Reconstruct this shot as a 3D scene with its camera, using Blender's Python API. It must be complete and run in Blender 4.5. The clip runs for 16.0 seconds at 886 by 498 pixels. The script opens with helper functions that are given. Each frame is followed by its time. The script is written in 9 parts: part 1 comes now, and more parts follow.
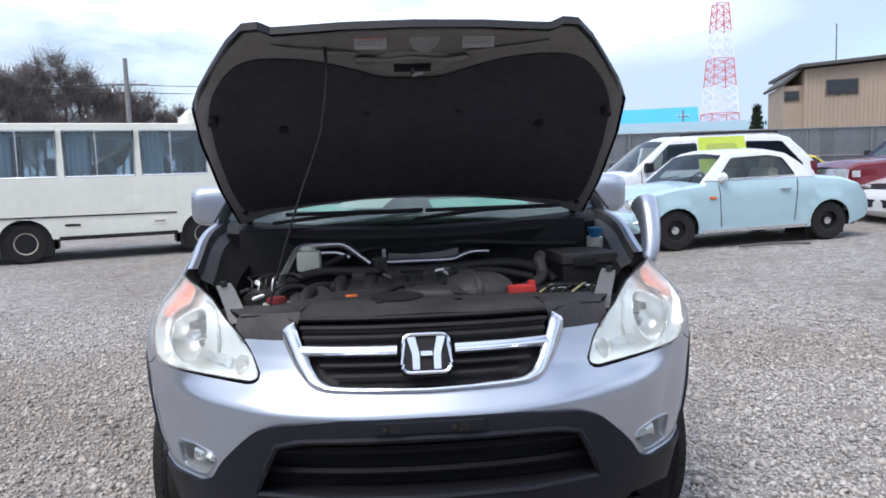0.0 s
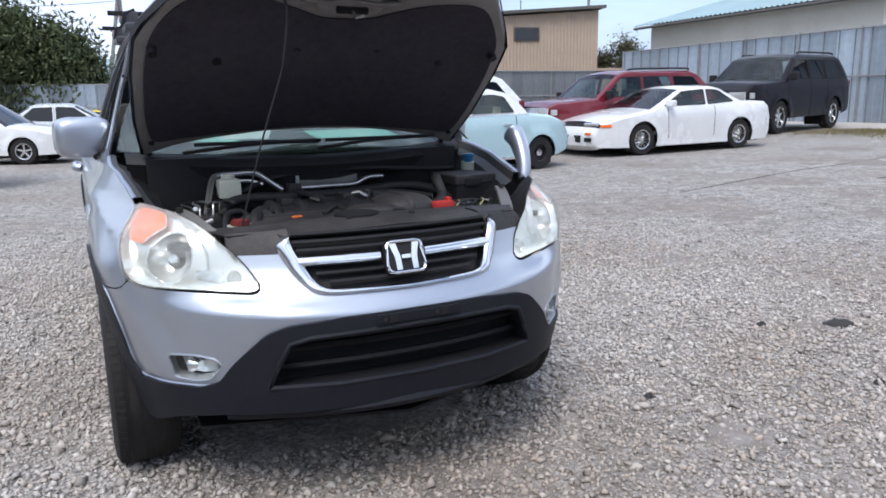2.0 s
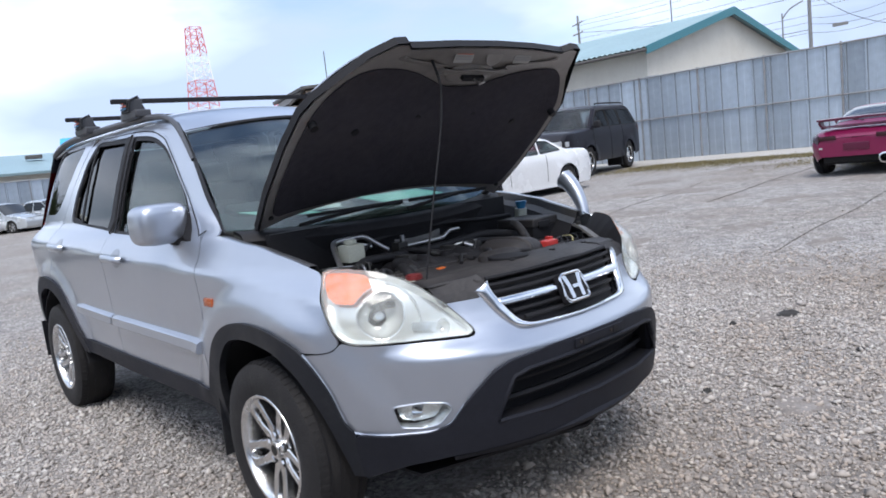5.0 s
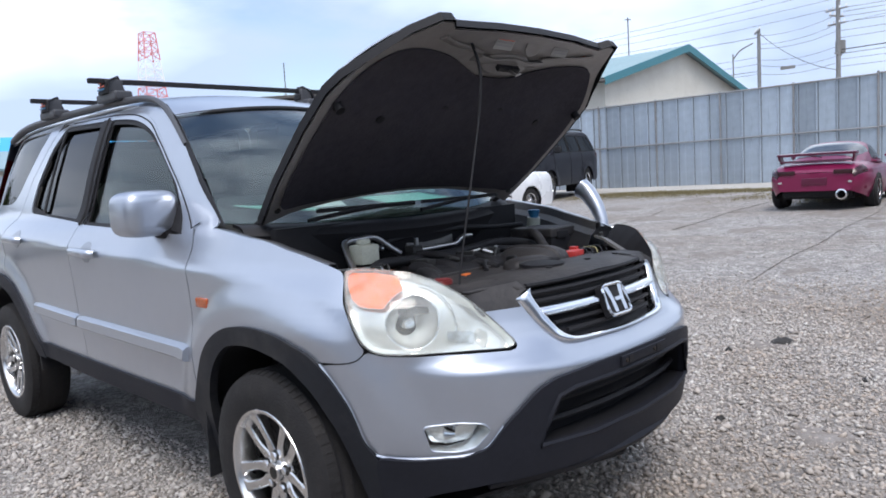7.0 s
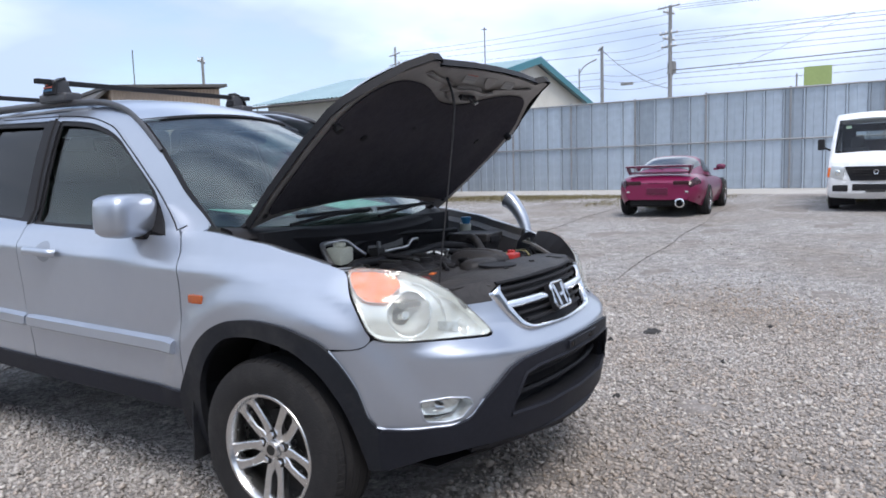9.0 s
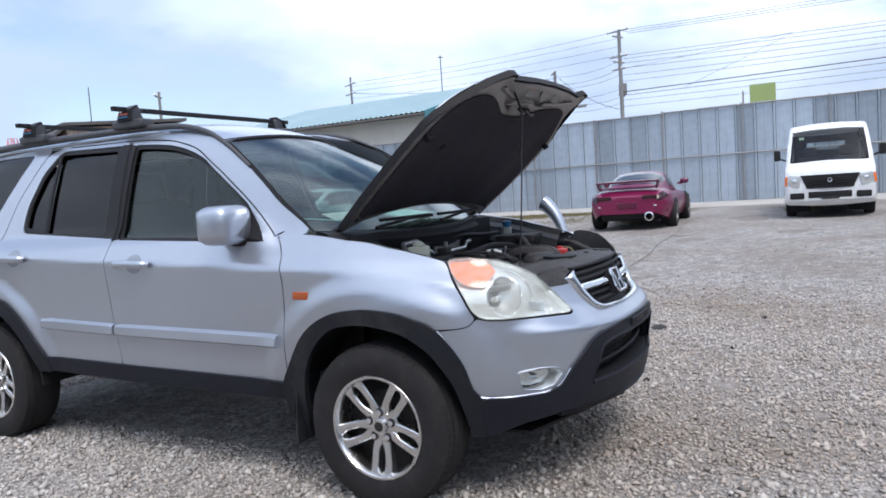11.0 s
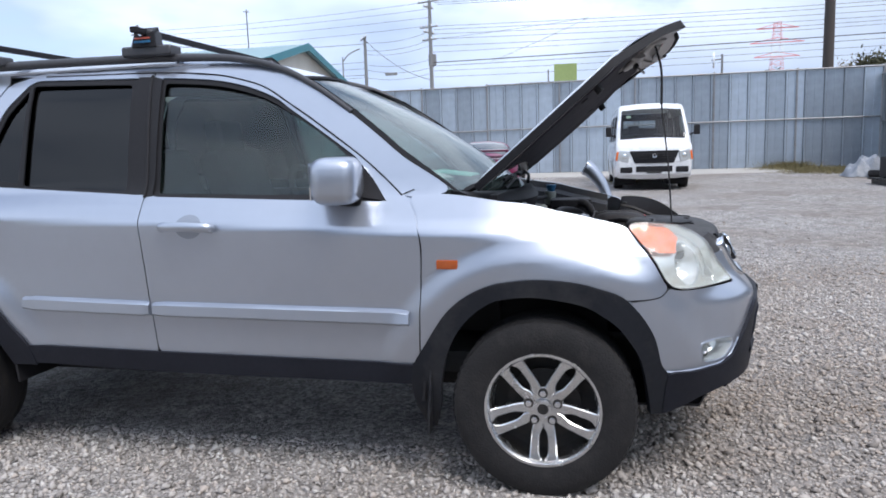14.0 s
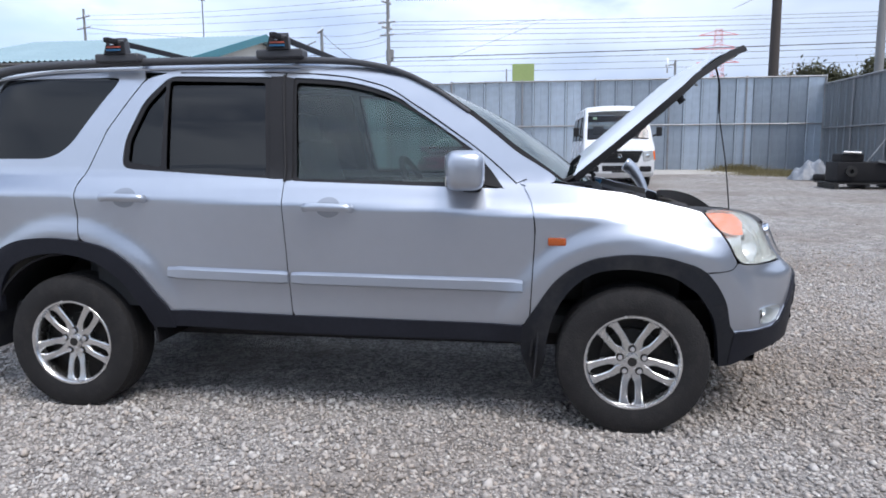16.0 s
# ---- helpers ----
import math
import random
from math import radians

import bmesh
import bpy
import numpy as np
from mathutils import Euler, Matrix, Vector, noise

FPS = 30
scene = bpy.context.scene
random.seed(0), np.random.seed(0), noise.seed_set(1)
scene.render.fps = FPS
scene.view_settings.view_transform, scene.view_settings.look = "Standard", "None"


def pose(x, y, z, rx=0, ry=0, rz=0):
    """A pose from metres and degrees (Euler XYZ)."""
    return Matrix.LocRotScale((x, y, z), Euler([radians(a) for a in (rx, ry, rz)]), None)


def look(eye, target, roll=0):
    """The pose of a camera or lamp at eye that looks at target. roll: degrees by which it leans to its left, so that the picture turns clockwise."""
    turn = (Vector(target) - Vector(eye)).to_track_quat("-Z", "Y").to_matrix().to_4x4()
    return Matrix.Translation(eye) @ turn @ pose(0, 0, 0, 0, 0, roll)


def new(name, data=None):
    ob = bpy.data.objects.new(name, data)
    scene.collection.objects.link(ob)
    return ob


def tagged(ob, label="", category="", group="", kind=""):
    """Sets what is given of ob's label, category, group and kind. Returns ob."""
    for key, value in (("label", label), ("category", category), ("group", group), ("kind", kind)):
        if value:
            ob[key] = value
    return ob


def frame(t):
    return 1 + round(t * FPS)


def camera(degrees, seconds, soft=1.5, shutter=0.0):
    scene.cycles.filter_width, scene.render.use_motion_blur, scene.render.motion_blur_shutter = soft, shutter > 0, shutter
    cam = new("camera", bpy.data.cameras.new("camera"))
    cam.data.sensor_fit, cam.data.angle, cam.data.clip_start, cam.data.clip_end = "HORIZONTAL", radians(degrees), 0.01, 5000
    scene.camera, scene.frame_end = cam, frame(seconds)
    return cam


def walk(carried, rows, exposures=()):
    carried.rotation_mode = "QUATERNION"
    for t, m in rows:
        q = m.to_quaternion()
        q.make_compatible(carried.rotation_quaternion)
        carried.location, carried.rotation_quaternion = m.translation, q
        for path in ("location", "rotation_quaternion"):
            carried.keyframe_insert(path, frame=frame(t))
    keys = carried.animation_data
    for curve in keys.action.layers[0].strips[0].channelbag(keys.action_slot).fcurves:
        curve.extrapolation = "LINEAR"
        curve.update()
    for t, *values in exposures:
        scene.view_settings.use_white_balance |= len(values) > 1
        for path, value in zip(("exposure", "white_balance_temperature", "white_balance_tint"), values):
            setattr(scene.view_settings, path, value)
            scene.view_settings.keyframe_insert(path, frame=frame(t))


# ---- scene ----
cam = camera(62.9, 16.0, soft=1.75)
PATH = [
    (0, (-0.06, -2.552, 1.258), (0.061, -0.567, 1.052), -1.8),
    (0.5, (-0.271, -2.679, 1.223), (-0.003, -0.713, 0.973), -2.1),
    (1, (-0.454, -2.76, 1.24), (0.056, -0.854, 0.914), -1.0),
    (1.5, (-0.653, -2.734, 1.256), (0.06, -0.904, 0.876), -0.3),
    (2, (-0.873, -2.755, 1.266), (-0.001, -0.999, 0.871), -1.0),
    (2.5, (-1.078, -2.723, 1.275), (-0.105, -1.024, 0.868), -2.5),
    (3, (-1.301, -2.621, 1.249), (-0.208, -1.001, 0.823), 2.0),
    (3.5, (-1.511, -2.578, 1.272), (-0.393, -0.988, 0.803), -4.3),
    (4, (-1.699, -2.455, 1.3), (-0.517, -0.883, 0.939), -4.8),
    (4.5, (-1.881, -2.395, 1.309), (-0.603, -0.883, 1.023), -4.5),
    (5, (-1.977, -2.306, 1.288), (-0.662, -0.818, 1.043), -6.3),
    (5.2, (-1.983, -2.227, 1.242), (-0.646, -0.758, 1.011), -6.3),
    (7.5, (-2.029, -1.888, 1.221), (-0.539, -0.565, 1.046), -1.0),
    (8, (-2.197, -1.831, 1.227), (-0.571, -0.681, 1.039), -1.2),
    (8.5, (-2.424, -1.853, 1.27), (-0.775, -0.743, 1.051), -3.3),
    (8.7, (-2.48, -1.853, 1.298), (-0.824, -0.758, 1.064), -2.2),
    (10.8, (-3.092, -1.703, 1.206), (-1.353, -0.725, 1.073), -3.6),
    (11, (-3.117, -1.619, 1.22), (-1.378, -0.643, 1.07), -3.8),
    (11.5, (-3.142, -1.414, 1.239), (-1.361, -0.524, 1.042), -3.6),
    (12, (-3.116, -1.216, 1.248), (-1.314, -0.362, 1.085), -3.8),
    (12.5, (-3.155, -0.962, 1.243), (-1.317, -0.184, 1.111), -3.7),
    (13, (-3.178, -0.712, 1.232), (-1.31, -0.025, 1.04), -5.2),
    (13.5, (-3.199, -0.451, 1.236), (-1.31, 0.16, 0.995), -2.9),
    (14, (-3.305, -0.225, 1.242), (-1.373, 0.22, 0.975), -1.8),
    (14.5, (-3.484, -0.041, 1.221), (-1.541, 0.334, 0.93), -2.7),
    (15, (-3.656, 0.158, 1.216), (-1.707, 0.479, 0.902), 0.4),
    (15.5, (-3.826, 0.265, 1.226), (-1.866, 0.532, 0.929), 1.8),
    (16, (-3.932, 0.348, 1.252), (-1.974, 0.645, 0.971), -0.4),
]
walk(cam, [(t, look(eye, target, roll)) for t, eye, target, roll in PATH], [(0, 0.21, 6400, 12), (4, 0.20, 6400, 12), (8, 0.17, 6450, 12), (12, 0.15, 6350, 12), (16, 0.15, 6350, 12)])

from mathutils import geometry

# ---- world, sun ----
SUN_EL, SUN_ROT = radians(58), radians(221)
world = bpy.data.worlds.new("overcast_sky")
scene.world = world
world.use_nodes = True
wn, wl = world.node_tree.nodes, world.node_tree.links
wn.clear()
w_out = wn.new("ShaderNodeOutputWorld")
w_bg = wn.new("ShaderNodeBackground")
w_bg.inputs["Strength"].default_value = 0.15
w_sky = wn.new("ShaderNodeTexSky")
w_sky.sky_type = "NISHITA"
w_sky.sun_disc = False
w_sky.sun_elevation, w_sky.sun_rotation = SUN_EL, SUN_ROT
w_sky.air_density, w_sky.dust_density = 1.0, 1.5
w_tc = wn.new("ShaderNodeTexCoord")
w_map = wn.new("ShaderNodeMapping")
w_map.inputs["Scale"].default_value = (1.0, 1.0, 2.6)
w_map.inputs["Location"].default_value = (3.1, 0.4, 0.2)
wl.new(w_tc.outputs["Generated"], w_map.inputs["Vector"])
w_n1 = wn.new("ShaderNodeTexNoise")
w_n1.inputs["Scale"].default_value = 2.1
w_n1.inputs["Detail"].default_value = 7.0
w_n1.inputs["Roughness"].default_value = 0.55
w_n2 = wn.new("ShaderNodeTexNoise")
w_n2.inputs["Scale"].default_value = 1.3
w_n2.inputs["Detail"].default_value = 5.0
wl.new(w_map.outputs["Vector"], w_n1.inputs["Vector"])
wl.new(w_map.outputs["Vector"], w_n2.inputs["Vector"])
w_cover = wn.new("ShaderNodeValToRGB")
w_cover.color_ramp.elements[0].position, w_cover.color_ramp.elements[1].position = 0.33, 0.49
# the cover breaks up overhead, where deep blue shows
w_sep = wn.new("ShaderNodeSeparateXYZ")
wl.new(w_tc.outputs["Generated"], w_sep.inputs[0])
w_up = wn.new("ShaderNodeMapRange")
w_up.inputs["From Min"].default_value, w_up.inputs["From Max"].default_value = 0.3, 0.85
w_up.inputs["To Max"].default_value = 0.07
wl.new(w_sep.outputs["Z"], w_up.inputs["Value"])
w_less = wn.new("ShaderNodeMath")
w_less.operation = "SUBTRACT"
wl.new(w_n1.outputs["Fac"], w_less.inputs[0])
wl.new(w_up.outputs[0], w_less.inputs[1])
wl.new(w_less.outputs[0], w_cover.inputs["Fac"])
w_tone = wn.new("ShaderNodeValToRGB")
w_tone.color_ramp.elements[0].position, w_tone.color_ramp.elements[1].position = 0.36, 0.62
w_tone.color_ramp.elements[0].color = (3.2, 4.0, 5.5, 1)
w_tone.color_ramp.elements[1].color = (7.7, 8.6, 9.9, 1)
wl.new(w_n2.outputs["Fac"], w_tone.inputs["Fac"])
w_mix = wn.new("ShaderNodeMix")
w_mix.data_type = "RGBA"
wl.new(w_cover.outputs["Color"], w_mix.inputs[0])
wl.new(w_sky.outputs["Color"], w_mix.inputs[6])
wl.new(w_tone.outputs["Color"], w_mix.inputs[7])
w_side = wn.new("ShaderNodeVectorMath")
w_side.operation = "DOT_PRODUCT"
w_side.inputs[1].default_value = (math.sin(radians(35)), math.cos(radians(35)), 0)
wl.new(w_tc.outputs["Generated"], w_side.inputs[0])
w_gain = wn.new("ShaderNodeMapRange")
w_gain.interpolation_type = "SMOOTHSTEP"
w_gain.inputs["From Min"].default_value, w_gain.inputs["From Max"].default_value = 0.35, 0.98
w_gain.inputs["To Min"].default_value, w_gain.inputs["To Max"].default_value = 0.9, 1.2
wl.new(w_side.outputs["Value"], w_gain.inputs["Value"])
# an overcast sky is brightest overhead
w_top = wn.new("ShaderNodeMapRange")
w_top.inputs["From Min"].default_value, w_top.inputs["From Max"].default_value = 0.35, 0.95
w_top.inputs["To Min"].default_value, w_top.inputs["To Max"].default_value = 1.0, 1.5
wl.new(w_sep.outputs["Z"], w_top.inputs["Value"])
w_both = wn.new("ShaderNodeMath")
w_both.operation = "MULTIPLY"
wl.new(w_gain.outputs[0], w_both.inputs[0])
wl.new(w_top.outputs[0], w_both.inputs[1])
w_scale = wn.new("ShaderNodeVectorMath")
w_scale.operation = "SCALE"
wl.new(w_mix.outputs[2], w_scale.inputs[0])
wl.new(w_both.outputs[0], w_scale.inputs["Scale"])
wl.new(w_scale.outputs[0], w_bg.inputs["Color"])
wl.new(w_bg.outputs["Background"], w_out.inputs["Surface"])

sun = new("sun", bpy.data.lights.new("sun", "SUN"))
sun.data.energy, sun.data.angle, sun.data.color = 2.2, radians(28), (1.0, 0.96, 0.9)
# veiled sun in the south-west, behind the camera
sun.matrix_world = look((-7.6, -8.6, 18.4), (0, 0, 0))

# ---- materials ----


def mat(name, color, rough=0.5, metal=0.0, vary=0.0, scale=8.0, bump=0.0, bump_scale=60.0, coat=0.0, dirt=None, dirt_amt=0.0, spec=0.5, rand=0.0, streak=1.0):
    m = bpy.data.materials.new(name)
    m.use_nodes = True
    n, l = m.node_tree.nodes, m.node_tree.links
    b = n["Principled BSDF"]
    b.inputs["Roughness"].default_value = rough
    b.inputs["Metallic"].default_value = metal
    b.inputs["Specular IOR Level"].default_value = spec
    b.inputs["Coat Weight"].default_value = coat
    b.inputs["Coat Roughness"].default_value = 0.06
    tc = n.new("ShaderNodeTexCoord")
    col = None
    rgb = n.new("ShaderNodeRGB")
    rgb.outputs[0].default_value = (*color, 1)
    col = rgb.outputs[0]
    if vary:
        t1 = n.new("ShaderNodeTexNoise")
        t1.inputs["Scale"].default_value = scale
        t1.inputs["Detail"].default_value = 6
        l.new(tc.outputs["Object"], t1.inputs["Vector"])
        t2 = n.new("ShaderNodeTexNoise")
        t2.inputs["Scale"].default_value = scale * 9
        t2.inputs["Detail"].default_value = 4
        l.new(tc.outputs["Object"], t2.inputs["Vector"])
        add = n.new("ShaderNodeMath")
        add.operation = "ADD"
        l.new(t1.outputs["Fac"], add.inputs[0])
        l.new(t2.outputs["Fac"], add.inputs[1])
        mr = n.new("ShaderNodeMapRange")
        mr.inputs["From Min"].default_value, mr.inputs["From Max"].default_value = 0.6, 1.4
        mr.inputs["To Min"].default_value, mr.inputs["To Max"].default_value = 1 - vary, 1 + vary
        l.new(add.outputs[0], mr.inputs["Value"])
        hv = n.new("ShaderNodeHueSaturation")
        l.new(mr.outputs[0], hv.inputs["Value"])
        l.new(col, hv.inputs["Color"])
        col = hv.outputs["Color"]
        rr = n.new("ShaderNodeMapRange")
        rr.inputs["To Min"].default_value, rr.inputs["To Max"].default_value = max(0.02, rough - 0.08), min(1, rough + 0.1)
        l.new(t1.outputs["Fac"], rr.inputs["Value"])
        l.new(rr.outputs[0], b.inputs["Roughness"])
    if rand:
        oi = n.new("ShaderNodeObjectInfo")
        m2 = n.new("ShaderNodeMapRange")
        m2.inputs["To Min"].default_value, m2.inputs["To Max"].default_value = 1 - rand, 1 + rand
        l.new(oi.outputs["Random"], m2.inputs["Value"])
        h2 = n.new("ShaderNodeHueSaturation")
        l.new(m2.outputs[0], h2.inputs["Value"])
        l.new(col, h2.inputs["Color"])
        col = h2.outputs["Color"]
    if dirt:
        t3 = n.new("ShaderNodeTexNoise")
        t3.inputs["Scale"].default_value = scale * 0.6
        t3.inputs["Detail"].default_value = 9
        t3.inputs["Roughness"].default_value = 0.7
        mp = n.new("ShaderNodeMapping")
        mp.inputs["Scale"].default_value = (1.0, 1.0, streak)
        l.new(tc.outputs["Object"], mp.inputs["Vector"])
        l.new(mp.outputs["Vector"], t3.inputs["Vector"])
        rp = n.new("ShaderNodeMapRange")
        rp.inputs["From Min"].default_value, rp.inputs["From Max"].default_value = 0.48, 0.72
        rp.inputs["To Max"].default_value = dirt_amt
        l.new(t3.outputs["Fac"], rp.inputs["Value"])
        mx = n.new("ShaderNodeMix")
        mx.data_type = "RGBA"
        l.new(rp.outputs[0], mx.inputs[0])
        l.new(col, mx.inputs[6])
        mx.inputs[7].default_value = (*dirt, 1)
        col = mx.outputs[2]
    l.new(col, b.inputs["Base Color"])
    if bump:
        t4 = n.new("ShaderNodeTexNoise")
        t4.inputs["Scale"].default_value = bump_scale
        t4.inputs["Detail"].default_value = 4
        l.new(tc.outputs["Object"], t4.inputs["Vector"])
        bp = n.new("ShaderNodeBump")
        bp.inputs["Strength"].default_value = bump
        bp.inputs["Distance"].default_value = 0.01
        l.new(t4.outputs["Fac"], bp.inputs["Height"])
        l.new(bp.outputs[0], b.inputs["Normal"])
    return m


def glass_mat(name, tint, gloss=1.0):
    m = bpy.data.materials.new(name)
    m.use_nodes = True
    n, l = m.node_tree.nodes, m.node_tree.links
    n.clear()
    o = n.new("ShaderNodeOutputMaterial")
    tr = n.new("ShaderNodeBsdfTransparent")
    tr.inputs["Color"].default_value = (*tint, 1)
    g = n.new("ShaderNodeBsdfGlossy")
    g.inputs["Roughness"].default_value = 0.015
    f = n.new("ShaderNodeLayerWeight")
    f.inputs["Blend"].default_value = 0.5
    pw = n.new("ShaderNodeMath")
    pw.operation = "POWER"
    pw.inputs[1].default_value = 5.0
    l.new(f.outputs["Facing"], pw.inputs[0])
    mu = n.new("ShaderNodeMath")
    mu.operation = "MULTIPLY_ADD"
    mu.inputs[1].default_value = 0.8
    mu.inputs[2].default_value = 0.042 * gloss
    mu.use_clamp = True
    l.new(pw.outputs[0], mu.inputs[0])
    mx = n.new("ShaderNodeMixShader")
    l.new(mu.outputs[0], mx.inputs[0])
    l.new(tr.outputs[0], mx.inputs[1])
    l.new(g.outputs[0], mx.inputs[2])
    l.new(mx.outputs[0], o.inputs["Surface"])
    return m


SILVER = mat("silver_paint", (0.47, 0.503, 0.565), 0.33, 0.82, 0.02, 2.0, 0.0, coat=0.8)
SILVER.node_tree.nodes["Principled BSDF"].inputs["Coat Roughness"].default_value = 0.1
CLAD = mat("dark_grey_plastic", (0.017, 0.018, 0.024), 0.5, 0.0, 0.15, 6.0, 0.06, 500.0, spec=0.15)
CLAD_WORN = mat("worn_arch_plastic", (0.014, 0.0155, 0.02), 0.5, 0.0, 0.2, 6.0, 0.06, 400.0, dirt=(0.10, 0.095, 0.09), dirt_amt=0.35, spec=0.25)
BLACK = mat("black_plastic", (0.014, 0.0135, 0.0155), 0.62, 0.0, 0.2, 8.0, spec=0.3)
DUSTY = mat("dusty_black_plastic", (0.022, 0.02, 0.021), 0.6, 0.0, 0.35, 7.0, 0.25, 60.0, dirt=(0.085, 0.076, 0.07), dirt_amt=0.55)
RUBBER = mat("tyre_rubber", (0.011, 0.010, 0.0105), 0.82, 0.0, 0.2, 14.0, 0.25, 120.0, dirt=(0.075, 0.068, 0.062), dirt_amt=0.22)
CHROME = mat("chrome", (0.80, 0.81, 0.83), 0.15, 1.0, 0.03, 20.0)
ALLOY = mat("machined_alloy", (0.72, 0.72, 0.72), 0.24, 1.0, 0.06, 20.0, 0.03, 220.0)
# Shade behind spokes and nuts put into near-black; brown dirt added.
RECESS_DARK = mat("dark_recess_tone", (0.022, 0.021, 0.02), 0.6, 0.3, 0.2, 20.0, dirt=(0.07, 0.05, 0.04), dirt_amt=0.5)
STEEL = mat("brushed_steel_pipe", (0.5, 0.5, 0.5), 0.36, 1.0, 0.1, 25.0)
DARKMETAL = mat("dark_cast_metal", (0.042, 0.041, 0.04), 0.55, 0.5, 0.3, 22.0, 0.2, 140.0)
AMBER = mat("amber_lens", (0.85, 0.155, 0.008), 0.15, 0.0, 0.1, 60.0, 0.3, 260.0, coat=0.6)
RED_LENS = mat("red_lens", (0.4, 0.01, 0.012), 0.15, 0.0, 0.1, 60.0, coat=0.6)
BOWL = mat("lamp_bowl", (0.88, 0.90, 0.90), 0.16, 0.6, 0.05, 30.0, 0.1, 60.0)
REFLECTOR = mat("lamp_reflector", (0.84, 0.86, 0.85), 0.12, 0.95, 0.1, 30.0, 0.4, 45.0)
LAMPBODY = mat("lamp_housing", (0.90, 0.92, 0.90), 0.2, 0.7, 0.08, 30.0, 0.12, 25.0)
LENS = glass_mat("clear_lens", (0.99, 0.995, 0.985), 0.8)
# the lens is a little milky with age; its white also carries glare
l_n, l_l = LENS.node_tree.nodes, LENS.node_tree.links
l_mix, l_dif, l_tex = l_n.new("ShaderNodeMixShader"), l_n.new("ShaderNodeBsdfDiffuse"), l_n.new("ShaderNodeTexNoise")
l_dif.inputs["Color"].default_value = (0.86, 0.87, 0.82, 1)
l_tex.inputs["Scale"].default_value = 9.0
l_rng = l_n.new("ShaderNodeMapRange")
l_rng.inputs["From Min"].default_value, l_rng.inputs["From Max"].default_value = 0.3, 0.7
l_rng.inputs["To Min"].default_value, l_rng.inputs["To Max"].default_value = 0.06, 0.16
l_l.new(l_tex.outputs["Fac"], l_rng.inputs["Value"])
l_l.new(l_rng.outputs[0], l_mix.inputs[0])
l_l.new([x for x in l_n if x.bl_idname == "ShaderNodeMixShader"][0].outputs[0], l_mix.inputs[1])
l_l.new(l_dif.outputs[0], l_mix.inputs[2])
l_l.new(l_mix.outputs[0], [x for x in l_n if x.bl_idname == "ShaderNodeOutputMaterial"][0].inputs["Surface"])
CLEARLENS = glass_mat("clear_fog_lens", (0.97, 0.98, 0.98), 1.0)
BULB = mat("pale_bulb_glass", (0.75, 0.77, 0.74), 0.1, 0.2, 0.05, 30.0)
GLASS = glass_mat("window_glass", (0.62, 0.70, 0.67), 1.4)
PRIVACY = glass_mat("privacy_glass", (0.04, 0.04, 0.05), 1.3)
WSGLASS = glass_mat("windscreen_glass", (0.62, 0.72, 0.70), 2.0)
CARPET = mat("dark_interior_trim", (0.035, 0.036, 0.038), 0.85, 0.0, 0.2, 14.0)
SEATCLOTH = mat("grey_seat_cloth", (0.07, 0.074, 0.078), 0.9, 0.0, 0.15, 6.0)
REDPLASTIC = mat("red_plastic_cover", (0.45, 0.035, 0.03), 0.45, 0.0, 0.15, 30.0)
ORANGE = mat("orange_plastic", (0.7, 0.16, 0.03), 0.45, 0.0, 0.15, 30.0)
BLUECAP = mat("blue_plastic_cap", (0.025, 0.15, 0.3), 0.4, 0.0, 0.1, 30.0)
MILKY = mat("milky_plastic_tank", (0.42, 0.44, 0.38), 0.45, 0.0, 0.15, 20.0)
PAPER = mat("paper_sheet", (0.8, 0.8, 0.78), 0.7, 0.0, 0.05, 12.0)
TEALPAPER = mat("mint_paper", (0.35, 0.72, 0.62), 0.6, 0.0, 0.05, 12.0)
GREYBAR = mat("grey_print", (0.3, 0.3, 0.3), 0.7)
STICKER = mat("faded_sticker", (0.36, 0.35, 0.33), 0.7, 0.0, 0.1, 30.0)
REDBAR = mat("red_print", (0.55, 0.12, 0.08), 0.7)


